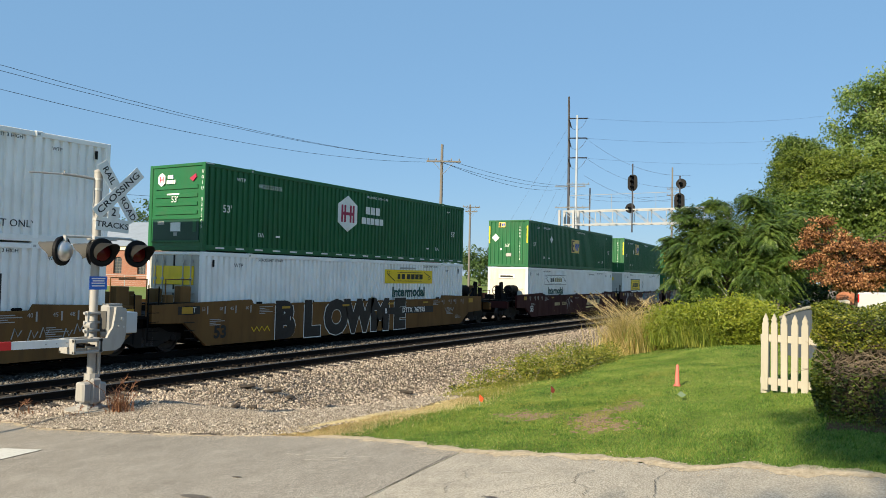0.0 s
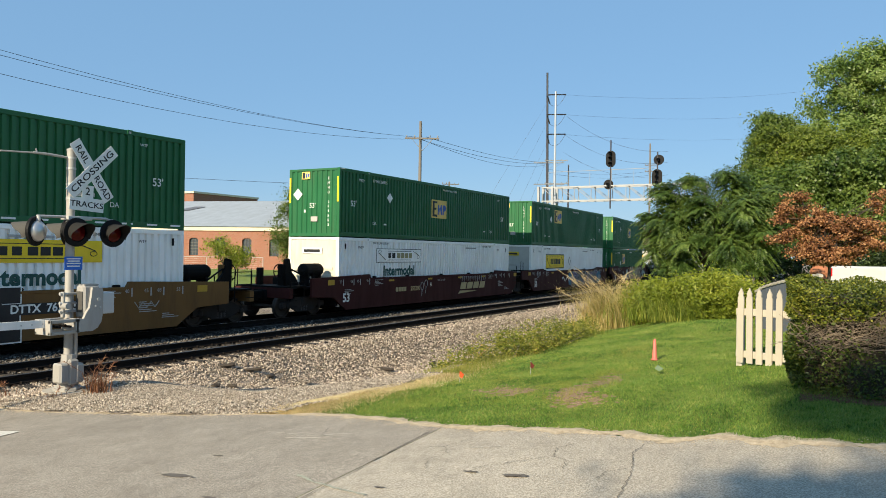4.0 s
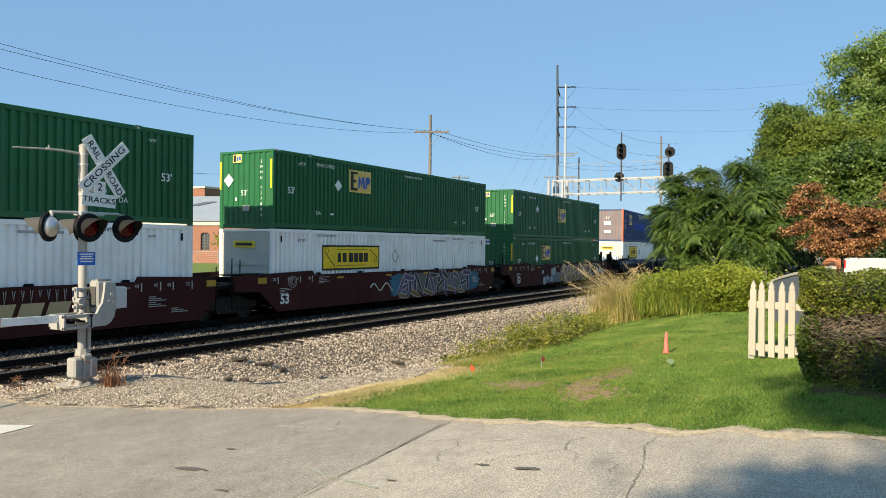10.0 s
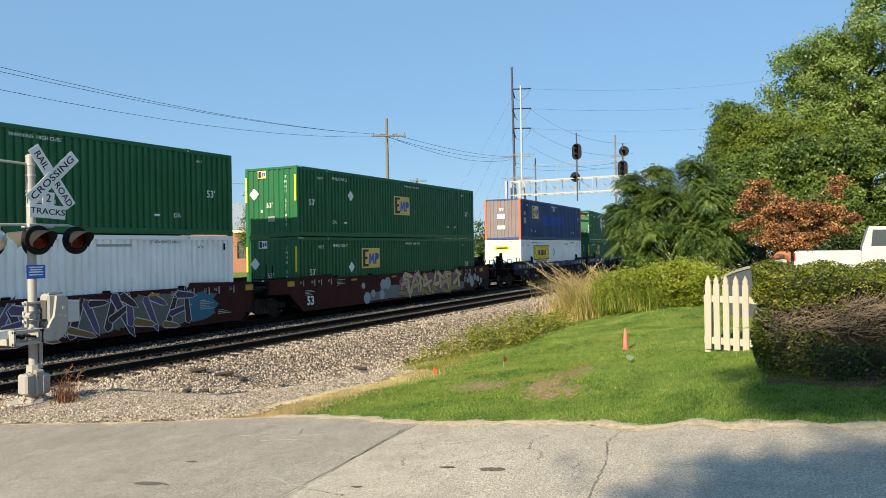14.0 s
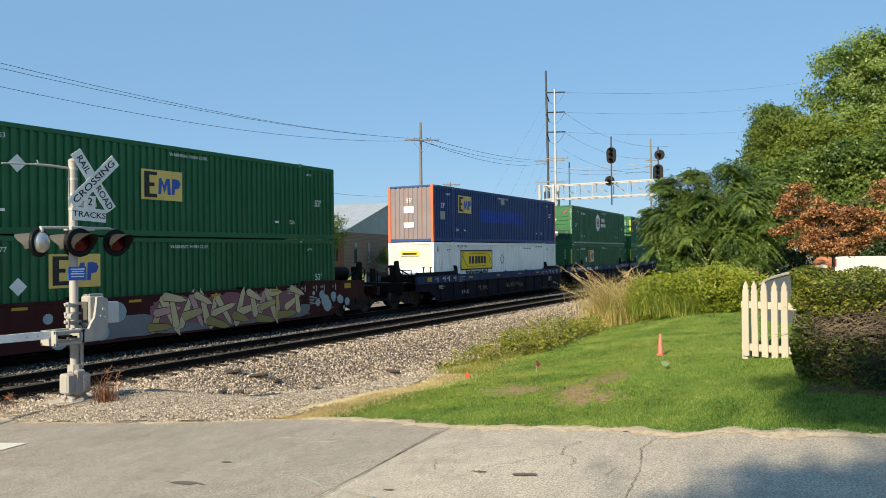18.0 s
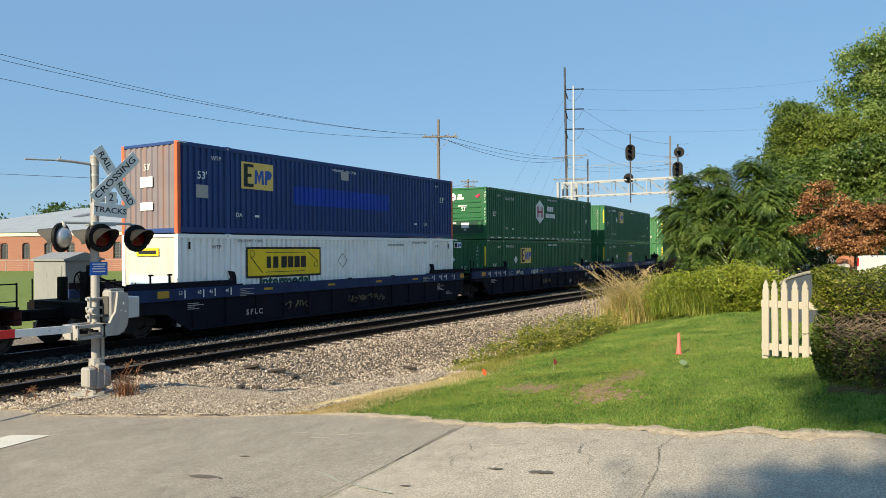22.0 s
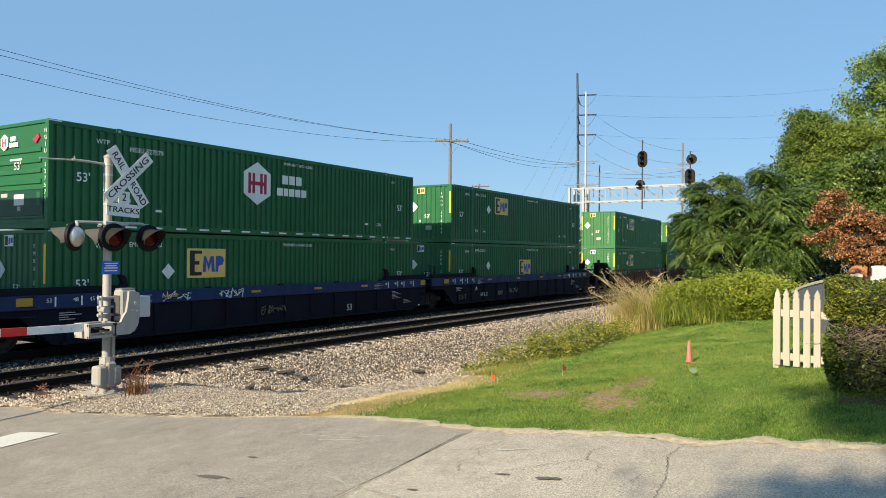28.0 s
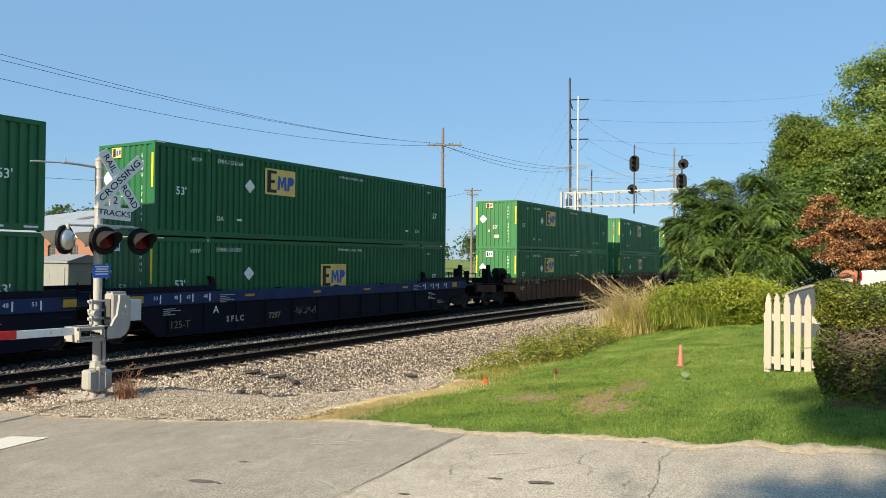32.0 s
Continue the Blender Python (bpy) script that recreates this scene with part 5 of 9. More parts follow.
# stack B
hub_box(TRAIN["B"], "HGIU 527205")
white_box(TRAIN["B"], False, "plain", (9.62, 13.34), (1.80, 2.38), (9.69, 13.23, 1.42), None, "white container with a yellow freight sign and green word")
_w = well_car("tan", "tan-brown well car with black and white block graffiti", TRAIN["B"], "joint", "end")
plate("stencil_panel", -0.95, -0.15, 1.12, 1.36, M["ink"], _w, -0.150)
words("125 T", -0.55, 1.24, 0.16, M["letter"], _w, -0.156)
words("53", 0.68, 0.52, 0.38, M["ink"], _w, -0.150, 0.02)
for i, ch in enumerate("BLOWME"):
    x = 3.55 + i * 1.40
    words(ch, x, 0.74, 1.16, M["letter"], _w, -0.150, 0.15, "graffiti", "white outline of a graffiti letter")
    words(ch, x, 0.74, 1.14, M["ink"], _w, -0.156, 0.122, "graffiti", "black graffiti letter")
plate("stencil_panel", 9.3, 13.25, 0.78, 1.06, M["ink"], _w, -0.158)
words("B", 9.55, 0.92, 0.20, M["letter"], _w, -0.164, 0.01)
words("DTTX  767595", 11.65, 0.92, 0.21, M["letter"], _w, -0.164, 0.008)
part("graffiti", G().tube([(2.0 + 0.12 * i, -0.150, 0.55 + 0.08 * (-1) ** i) for i in range(8)], 0.014, 4), M["sign_yellow"], _w)
part("graffiti", G().tube([(14.3 + 0.14 * i, -0.150, 0.85 + 0.09 * (-1) ** i) for i in range(7)], 0.013, 4), M["letter_dim"], _w)

# stack C
green_box(TRAIN["C"], True, 7.2, 1.10, (3.6, 1.78), "EMHU 269505")
white_box(TRAIN["C"], False, "outline", (2.62, 6.28), (1.74, 2.34), (2.85, 6.05, 1.37), None, "white container with black outlined sign, stained cream end")
_w = well_car("maroon", "maroon well car with tan lettering blocks", TRAIN["C"], "end", "joint")
words("53", 0.36, 0.60, 0.34, M["letter"], _w, -0.150, 0.014)
name_blocks(3.97, 0.72, 0.85, 0.19, [1, 1, 1, 1], M["tan_letter"], _w, -0.150, -0.142)
words("255200", 5.6, 0.81, 0.20, M["tan_letter"], _w, -0.150, 0.006)
words("A", 7.0, 0.95, 0.22, M["letter"], _w, -0.150)
words("WELL LD LMT", 8.0, 1.14, 0.09, M["letter_dim"], _w, -0.150)
name_blocks(9.95, 0.62, 2.75, 0.34, [1, 1, 1, 1], M["tan_letter"], _w, -0.150, -0.142, 0.12)
part("swoosh", G().prism([(9.75, 0.40), (11.9, 0.50), (9.95, 0.55)], "y", -0.150, -0.142), M["tan_letter"], _w)
for i in range(14):
    x = 9.9 + 0.22 * i
    part("graffiti", G().tube([(x, -0.150, 1.28), (x + 0.03, -0.150, 1.28 - random.uniform(0.15, 0.35)), (x + 0.07, -0.150, 1.28)], 0.010, 4), M["letter_dim"], _w)
for x, z in ((6.2, 0.9), (6.55, 1.0)):
    part("graffiti", G().tube([(x + 0.13 * math.cos(a), -0.150, z + 0.18 * math.sin(a)) for a in [i * math.pi / 6 for i in range(13)]], 0.012, 4).tube([(x, -0.150, z - 0.18), (x - 0.05, -0.150, z - 0.45)], 0.012, 4), M["letter_dim"], _w)

# stack D
green_box(TRAIN["D"], True, 4.3, 1.55, (3.62, 1.74), "EMHU 277882")
white_box(TRAIN["D"], False, "yellow", (2.68, 6.40), (1.24, 2.20), None, (7.6, 1.75), "white container with a yellow freight sign in a black border")
_w = well_car("maroon", "maroon well car with blue and violet graffiti", TRAIN["D"], "joint", "joint")
words("53", 0.5, 0.55, 0.34, M["letter"], _w, -0.150, 0.014)
words("125 T", 0.0, 1.25, 0.12, M["letter_dim"], _w, -0.150)
M["g_teal"] = plain("teal_spray_paint", (0.03, 0.13, 0.20), 0.6)
M["g_violet"] = plain("violet_spray_paint", (0.085, 0.065, 0.13), 0.6)
M["g_dark"] = plain("dark_outline_paint", (0.03, 0.02, 0.02), 0.6)
M["g_plum"] = plain("dark_plum_spray_paint", (0.045, 0.032, 0.075), 0.6)
M["g_pale"] = plain("pale_outline_paint", (0.46, 0.46, 0.48), 0.6)
M["g_slate"] = plain("slate_spray_paint", (0.10, 0.11, 0.10), 0.6)
M["g_sand"] = plain("pale_sand_spray_paint", (0.50, 0.405, 0.235), 0.6)
M["g_ochre"] = plain("ochre_spray_paint", (0.17, 0.11, 0.03), 0.6)
M["g_tan"] = plain("sand_spray_paint", (0.40, 0.315, 0.14), 0.6)
M["g_rose"] = plain("rose_spray_paint", (0.46, 0.26, 0.25), 0.6)
M["g_mist"] = plain("thin_pale_blue_spray_paint", (0.15, 0.155, 0.165), 0.7)
M["g_olive"] = plain("olive_spray_paint", (0.25, 0.205, 0.065), 0.6)
M["g_pink"] = plain("dull_pink_spray_paint", (0.20, 0.085, 0.095), 0.6)
M["g_blue"] = plain("pale_blue_spray_paint", (0.27, 0.34, 0.36), 0.6)


def mural(x0, x1, z0, z1, back, fills, edge, low, parent, seed, rim=0.026, thick=0.17):
    """Interlocking angular letters in spray paint, that nobody could read: pale outlines, filled strokes, a second colour below."""
    r = random.Random(seed)
    k = 7
    for i in range(k):
        w = (x1 - x0) / k * 1.6
        a = x0 + (x1 - x0 - w) * i / (k - 1)
        blob(a, a + w, z0 + r.uniform(0.0, 0.22), z1 - r.uniform(0, 0.10), M[back], parent, seed + i, -0.142 - 0.0006 * i, spiky=0.30)
    def bar(p, q, w, grow):
        d = Vector((q[0] - p[0], q[1] - p[1]))
        d = d / max(d.length, 1e-6)
        s = Vector((-d.y, d.x)) * (w / 2 + grow)
        e = d * (w * 0.9 + grow)
        return [(p[0] - e.x * 0.4, p[1] - e.y * 0.4), (p[0] + s.x, p[1] + s.y), (q[0] + s.x * 0.7, q[1] + s.y * 0.7), (q[0] + e.x, q[1] + e.y), (q[0] - s.x * 0.7, q[1] - s.y * 0.7), (p[0] - s.x, p[1] - s.y)]
    h = z1 - z0
    n = 6
    for i in range(n):
        cx = x0 + (x1 - x0) * (i + 0.5) / n
        w = (x1 - x0) / n
        base = [((-0.40, 0.10), (-0.12, 0.92)), ((-0.12, 0.90), (0.30, 0.12)), ((-0.28, 0.45), (0.34, 0.56)), ((0.38, 0.15), (0.30, 0.85)), ((-0.45, 0.22), (0.05, 0.08)), ((0.05, 0.90), (0.52, 0.78))]
        for j, (p, q) in enumerate(base):
            if r.random() < 0.15:
                continue
            jit = lambda v: (cx + w * (v[0] + r.uniform(-0.1, 0.1)), z0 + h * min(0.96, max(0.05, v[1] + r.uniform(-0.10, 0.10))))
            p, q = jit(p), jit(q)
            ww = thick + 0.07 * r.random()
            y = -0.148 - 0.0012 * (i * 6 + j) / 6 - 0.0008 * j
            mt = low if (p[1] + q[1]) / 2 < z0 + 0.33 * h else r.choice(fills)
            part("graffiti", G().prism(bar(p, q, ww, rim), "y", y - 0.0004, y), M[edge], parent)
            part("graffiti", G().prism(bar(p, q, ww, 0.0), "y", y - 0.0010, y - 0.0005), M[mt], parent)


for k, (a, b) in enumerate(((6.9, 8.3), (7.2, 8.9), (13.2, 14.5), (13.6, 15.3))):
    blob(a, b, 0.25, 1.30, M["g_teal"], _w, 40 + k, -0.141 - 0.0003 * k, spiky=0.45)
mural(7.7, 14.0, 0.18, 1.34, "g_slate", ["g_violet", "g_plum", "g_dark"], "g_pale", "g_ochre", _w, 11, 0.036)
part("graffiti", G().tube([(5.6 + 0.16 * i, -0.150, 0.75 + 0.16 * math.sin(i * 1.1)) for i in range(11)], 0.018, 5), M["letter"], _w)
part("graffiti", G().tube([(0.9 + 0.22 * math.cos(a) * k, -0.150, 1.15 + 0.2 * math.sin(a) * k) for k in (1.0, 0.6) for a in [i * math.pi / 6 for i in range(13)]], 0.012, 4), M["letter_dim"], _w)

# stack E
green_box(TRAIN["E"], True, 7.26, 1.10, (3.66, 1.77), "EMHU 271053")
green_box(TRAIN["E"], False, 4.45, 1.42, (3.66, 1.50), "EMHU 300577")
_w = well_car("maroon", "maroon well car with sand-coloured graffiti and pale blue spots", TRAIN["E"], "joint", "end")
words("53", 0.58, 0.52, 0.34, M["letter"], _w, -0.150, 0.014)
for k, (a, b, c, d) in enumerate(((4.6, 6.6, 0.22, 0.62), (5.6, 8.0, 0.22, 0.85), (7.4, 10.2, 0.20, 0.60), (9.6, 12.4, 0.20, 0.55), (11.6, 14.6, 0.22, 0.70))):
    blob(a, b, c, d, M["g_mist"], _w, 70 + k, -0.1410 - 0.0003 * k, spiky=0.15)
mural(7.4, 13.9, 0.20, 1.34, "g_pink", ["g_tan", "g_sand", "g_sand", "g_rose"], "g_dark", "g_olive", _w, 23, 0.026, 0.22)
for i in range(14):
    x, z, q = 13.3 + 4.0 * random.random(), 0.35 + 0.8 * random.random(), random.uniform(0.06, 0.24)
    part("graffiti", G().prism([(x + q * math.cos(a), z + q * math.sin(a)) for a in [k * math.pi / 7 for k in range(14)]], "y", -0.147 - 0.0005 * i, -0.142), M["g_blue"], _w)
for i in range(6):
    x, z, q = 4.2 + 2.6 * random.random(), 0.35 + 0.6 * random.random(), random.uniform(0.10, 0.3)
    part("graffiti", G().prism([(x + q * math.cos(a), z + q * math.sin(a)) for a in [k * math.pi / 7 for k in range(14)]], "y", -0.147 - 0.0005 * i, -0.142), M["g_blue"], _w)

# stack F
_c = container("blue", "faded blue container with orange corner posts, upper in a stack", TRAIN["F"], True)
emblem(2.56, 1.50, 1.45, 0.88, _c)
part("paint_patch", corr_side(5.05, 10.87, 1.10, 1.76, 0.004), M["patch_blue"], _c, "bright blue repainted patch")
plate("label_panel", 7.67, 8.15, 2.16, 2.50, M["letter_dim"], _c)
plate("label_panel", 0.72, 1.18, 1.10, 1.50, M["letter_dim"], _c)
for z, h in ((1.42, 0.32), (0.72, 0.24)):
    part("label_panel", G().box(-0.012, CW * 0.42, z, -0.002, CW * 0.64, z + h), M["letter"], _c)
_cF = white_box(TRAIN["F"], False, "yellow", (2.75, 6.46), (1.33, 2.36), (3.28, 5.95, 1.18), (7.75, 1.85), "white container with a yellow freight sign above a green word")
# bluish shade and sky reflection on the end wall, put on as a pale panel
part("repair_panel", G().box(-0.012, 0.30, 0.95, -0.003, CW - 0.35, 1.50, 0.008), plain("pale_blue_shade_tint", (0.42, 0.52, 0.60), 0.5), _cF, "pale blue panel for the bluish shade on the end wall")
_w = well_car("navy", "navy blue well car with dark ribbed sides", TRAIN["F"], "end", "joint")
words("S F L C", 2.97, 0.50, 0.18, M["letter_dim"], _w, -0.152, 0.008)

# stack G
hub_box(TRAIN["G"], "HGIU 527579")
green_box(TRAIN["G"], False, 4.26, 1.45, (3.6, 1.66), "EMHU 277652")
_w2 = well_car("navy", "navy blue well car with white tags along its top chord", TRAIN["G"], "joint", "joint")
words("53", 11.7, 0.44, 0.24, M["letter_dim"], _w2, -0.152, 0.01)

# stack H
green_box(TRAIN["H"], True, 4.38, 1.55, (3.7, 1.74), "EMHU 276164")
green_box(TRAIN["H"], False, 7.28, 1.08, (3.7, 1.66), "EMHU 261021")
_w3 = well_car("navy", "navy blue well car with dark ribbed sides, last of three", TRAIN["H"], "joint", "end")
words("S F L C", 3.0, 0.50, 0.18, M["letter_dim"], _w3, -0.152, 0.008)
words("7297", 4.75, 0.50, 0.20, M["tag_tan"], _w3, -0.152, 0.01)
words("A", 2.2, 0.82, 0.24, M["letter"], _w3, -0.152)
words("125-T", 0.85, 0.45, 0.22, M["tag_tan"], _w3, -0.152)
for car, tags in ((_w, ((4.5, 0.62), (8.0, 0.62), (9.2, 0.62))), (_w2, ((3.3, 1.22), (5.4, 1.22), (7.2, 0.6))), (_w3, ((5.8, 0.6),))):
    for x, z in tags:
        r_ = random.Random(x)
        for k in range(6):
            q = x + 0.19 * k
            part("graffiti", G().tube([(q + r_.uniform(-0.1, 0.16), -0.160, z + r_.uniform(-0.15, 0.15)) for i in range(6)], 0.013, 4), M["letter"] if z > 1 else M["tag_tan"], car)

# stacks I, J, K
for k, em in (("I", (4.28, 4.08)), ("J", (6.2, 6.6)), ("K", (4.3, 7.2))):
    green_box(TRAIN[k], True, em[0], 1.50, (3.6, 1.74), "EMHU 288433", "pale")
    green_box(TRAIN[k], False, em[1], 1.42, (3.6, 1.66), "EMHU 286576", "pale")
    well_car("rusty", "rust-brown well car with closely ribbed sides", TRAIN[k], "end" if k == "I" else "joint", "joint" if k != "K" else "none")


# ---- crossing signal beside the road ----
M["lens"] = material("dark_red_lens", 0.15, 0.0, 0.25)[0]
M["lens"].node_tree.nodes["Principled BSDF"].inputs["Base Color"].default_value = (0.085, 0.004, 0.005, 1)
M["dome"] = worn("polished_lamp_dome", (0.50, 0.50, 0.50), (0.25, 0.24, 0.23), 0.32, 0.8, 6.0, 0.3)
M["hood"] = material("dark_grey_hood_paint", 0.8, 0.0, 0.1)[0]
M["hood"].node_tree.nodes["Principled BSDF"].inputs["Base Color"].default_value = (0.022, 0.022, 0.021, 1)
M["hood_back"] = material("weathered_grey_hood_paint", 0.8, 0.0, 0.1)[0]
M["hood_back"].node_tree.nodes["Principled BSDF"].inputs["Base Color"].default_value = (0.08, 0.078, 0.073, 1)
MX, MY = 8.16, 12.0
MZ = float(bed_z(MX, MY))


def crossing_signal():
    r = thing("crossing_signal", "silver railroad crossing signal with crossbuck, lamps and gate", "crossing signal", m=pose(MX, MY, 0))
    z0 = MZ - 0.04
    part("footing", G().prism([(0.40 * math.cos(a), 0.40 * math.sin(a)) for a in [i * math.pi / 6 for i in range(12)]], "z", z0 - 0.2, z0 + 0.06), M["concrete"], r, "stained concrete footing")
    part("base_casting", G().lathe((0, 0, z0 + 0.05), (0, 0, 1), [(0, 0.24), (0.05, 0.24), (0.10, 0.17), (0.45, 0.12), (0.62, 0.11)], 8), M["silver"], r, "silver cast base")
    part("junction_box", G().box(0.00, -0.22, z0 + 0.18, 0.17, 0.04, z0 + 0.52, 0.03), M["silver"], r)
    part("junction_box", G().box(-0.27, -0.20, z0 + 0.20, -0.10, 0.04, z0 + 0.54, 0.03), M["silver"], r)
    part("junction_box", G().box(-0.11, -0.21, z0 + 0.16, 0.07, -0.12, z0 + 0.60, 0.03), M["silver"], r)
    part("mast", G().cyl((0, 0, z0 + 0.4), (0, 0, 4.12), 0.072, n=20), M["silver"], r, smooth=True)
    part("mast_cap", G().lathe((0, 0, 4.12), (0, 0, 1), [(0, 0.078), (0.03, 0.078), (0.06, 0.03)], 16), M["silver"], r)
    part("conduit", G().tube([(0.10, -0.05, z0 + 0.6), (0.10, -0.05, 1.02)], 0.034, 10), M["silver"], r)
    for z in (4.0, 3.82, 3.55, 3.3, 1.66, 1.20):
        part("mast_band", G().cyl((0, 0, z - 0.018), (0, 0, z + 0.018), 0.08, n=16), M["galv"], r)
    # crossbuck, set square to the road
    cb = part("crossbuck", G().box(0.05, -0.09, 3.35, 0.40, -0.06, 3.42, 0.004), M["galv"], r, "white crossbuck on a galvanised bracket")
    cx, cz, L, W = 0.32, 3.80, 1.20, 0.225
    for ang, wd, y in ((54.5, ("RAIL", "ROAD"), -0.115), (-44, ("CROSSING",), -0.130)):
        bar = part("blade", G().box(-L / 2, -0.006, -W / 2, L / 2, 0.0, W / 2, 0.002), M["sign_white"], cb, "white crossbuck blade with black words", m=pose(cx, y, cz, 0, ang, 0))
        if len(wd) == 2:
            for s, t in zip((-1, 1), wd):
                m = text_mesh(t, 0.168, M["ink"], 0.0015)
                lt = part("lettering", m, None, None)
                lt.parent = cb
                lt.matrix_basis = pose(cx, y, cz, 0, ang, 0) @ pose(s * 0.345, -0.0085, 0) @ FACE
        else:
            lt = part("lettering", text_mesh("CROSSING", 0.160, M["ink"], 0.0015), None, cb)
            lt.matrix_basis = pose(cx, y, cz, 0, ang, 0) @ pose(0, -0.0085, 0) @ FACE @ Matrix.Diagonal((1.42, 1, 1, 1))
    tp = part("track_plate", G().prism([(-0.33, -0.70), (0.33, -0.70), (0.33, -0.47), (0.11, -0.47), (0.11, -0.25), (-0.11, -0.25), (-0.11, -0.47), (-0.33, -0.47)], "y", -0.105, -0.099), M["sign_white"], r, "white two-tracks plate", m=pose(0.27, 0, 3.795, 0, 3, 0))
    part("lettering", text_mesh("2", 0.19, M["ink"], 0.002), None, tp, m=pose(0, -0.107, -0.36) @ FACE)
    part("lettering", text_mesh("TRACKS", 0.14, M["ink"], 0.0015), None, tp, m=pose(0, -0.107, -0.59) @ FACE @ Matrix.Diagonal((1.25, 1, 1, 1)))
    # thin arm near the top
    part("top_arm", G().tube([(0, 0, 4.0), (-0.40, 0.02, 4.02), (-0.66, 0.03, 4.02)], 0.022, 8), M["silver"], r)
    part("arm_tip", G().cyl((-0.6, 0.03, 4.02), (-1.20, 0.05, 3.985), 0.014, n=8), M["silver"], r)
    part("arm_eye", G().cyl((-0.60, 0.03, 4.02), (-0.62, 0.03, 4.09), 0.012, n=6), M["silver"], r)
    # lamps
    part("lamp_arm", G().tube([(-0.63, -0.05, 2.86), (-0.63, -0.05, 2.97), (-0.1, -0.03, 2.98), (0.66, -0.05, 2.98), (0.76, -0.05, 2.94)], 0.024, 8), M["galv"], r)
    part("lamp_bracket", G().box(-0.12, -0.12, 2.93, 0.34, 0.10, 3.0, 0.01), M["galv"], r)
    def lamp(x, y, yaw, back, z=2.72):
        m = pose(x, y, z, 0, 0, yaw)
        lp = part("lamp", G().lathe((0, 0.02, 0), (0, -1, 0), [(0, 0.05), (0.0, 0.245), (0.03, 0.25), (0.05, 0.245), (0.055, 0.165), (0.02, 0.16)], 28), M["black"], r, "round black lamp background", m=m)
        part("housing", G().lathe((0, 0.02, 0), (0, 1, 0), [(0, 0.175), (0.04, 0.172), (0.085, 0.14), (0.11, 0.08), (0.12, 0.02)], 24), M["dome"], lp, "silver domed lamp back", smooth=True)
        part("lens", G().lathe((0, 0.0, 0), (0, -1, 0), [(0, 0.158), (0.03, 0.15), (0.05, 0.10), (0.06, 0.02)], 24), M["lens"], lp, "dark red lens", smooth=True)
        g = G()
        n = 16
        for (ya, ra) in ((-0.03, 0.172), (-0.17, 0.178), (-0.40, 0.185)):
            for i in range(n):
                a = math.pi * (-0.14 + 1.28 * i / (n - 1))
                cut = 1.0 if ya > -0.1 else 0.35 + 0.65 * max(0.0, math.sin(a)) ** 0.8
                g.v.append((ra * math.cos(a), ya * cut if ya < -0.1 else ya, ra * math.sin(a) - 0.10 * abs(ya)))
        for k in range(2):
            g.f += [(k * n + i, k * n + i + 1, (k + 1) * n + i + 1, (k + 1) * n + i) for i in range(n - 1)]
        part("hood", g, M["hood_back"] if back else M["hood"], lp, "grey lamp hood", smooth=True)
        part("neck", G().cyl((0, 0.05, 0.17), (0, 0.05, 0.26), 0.03, n=8), M["galv"], lp)
        return lp
    lamp(0.02, -0.14, -2, False)
    lamp(0.78, -0.08, -2, False)
    lamp(-0.63, -0.02, 206, True)
    lamp(0.10, 0.16, 206, True)
    # blue notice
    bs = part("notice", G().box(-0.16, -0.095, 2.07, 0.18, -0.085, 2.30, 0.003), M["sign_blue"], r, "small blue notice with white lines")
    for z, w in ((2.262, 0.13), (2.222, 0.11), (2.182, 0.13), (2.135, 0.12)):
        part("text_line", G().box(0.01 - w, -0.099, z - 0.010, 0.01 + w, -0.095, z + 0.010), M["letter"], bs)
    # gate machine
    gm = part("gate_machine", G().prism([(-0.10, 1.02), (0.22, 1.02), (0.32, 1.07), (0.39, 1.17), (0.42, 1.32), (0.42, 1.70), (0.40, 1.75), (0.21, 1.77), (0.19, 1.60), (0.16, 1.42), (0.10, 1.34), (0.05, 1.24), (-0.10, 1.24)], "y", -0.34, -0.28), M["silver"], r, "silver gate machine housing")
    part("cover", G().box(0.09, -0.28, 1.24, 0.40, -0.04, 1.80, 0.03), M["silver"], gm)
    part("cover_panel", G().box(0.074, -0.25, 1.34, 0.09, -0.07, 1.70, 0.006), M["hood_back"], gm)
    for i in range(6):
        part("cooling_rib", G().box(0.12, -0.26 + 0.036 * i, 1.80, 0.38, -0.245 + 0.036 * i, 1.825), M["silver"], gm)
    for x, z, q in ((0.33, 1.56, 0.032), (0.27, 1.44, 0.016), (0.36, 1.42, 0.016)):
        part("bolt", G().cyl((x, -0.355, z), (x, -0.335, z), q, n=10), M["galv"], gm)
    part("side_box", G().box(0.40, -0.14, 1.28, 0.80, 0.12, 1.66, 0.015), M["alu"], gm, "grey metal side box")
    for z in (1.36, 1.50, 1.66):
        part("clamp", G().box(-0.13, -0.10, z - 0.02, 0.10, 0.10, z + 0.02, 0.008), M["silver"], r)
        part("clamp_bolt", G().cyl((-0.10, -0.10, z), (-0.24, -0.10, z), 0.024, n=8), M["galv"], r)
    part("clamp_post", G().box(-0.20, -0.13, 1.26, -0.15, -0.06, 1.70, 0.01), M["silver"], r)
    part("counterweight", G().cyl((-0.17, -0.24, 1.46), (-0.17, -0.06, 1.46), 0.055, n=12), M["silver"], r)
    yk = part("arm_yoke", G().box(-0.56, -0.34, 1.19, -0.02, -0.28, 1.25, 0.008), M["silver"], r, "silver yoke of the gate arm")
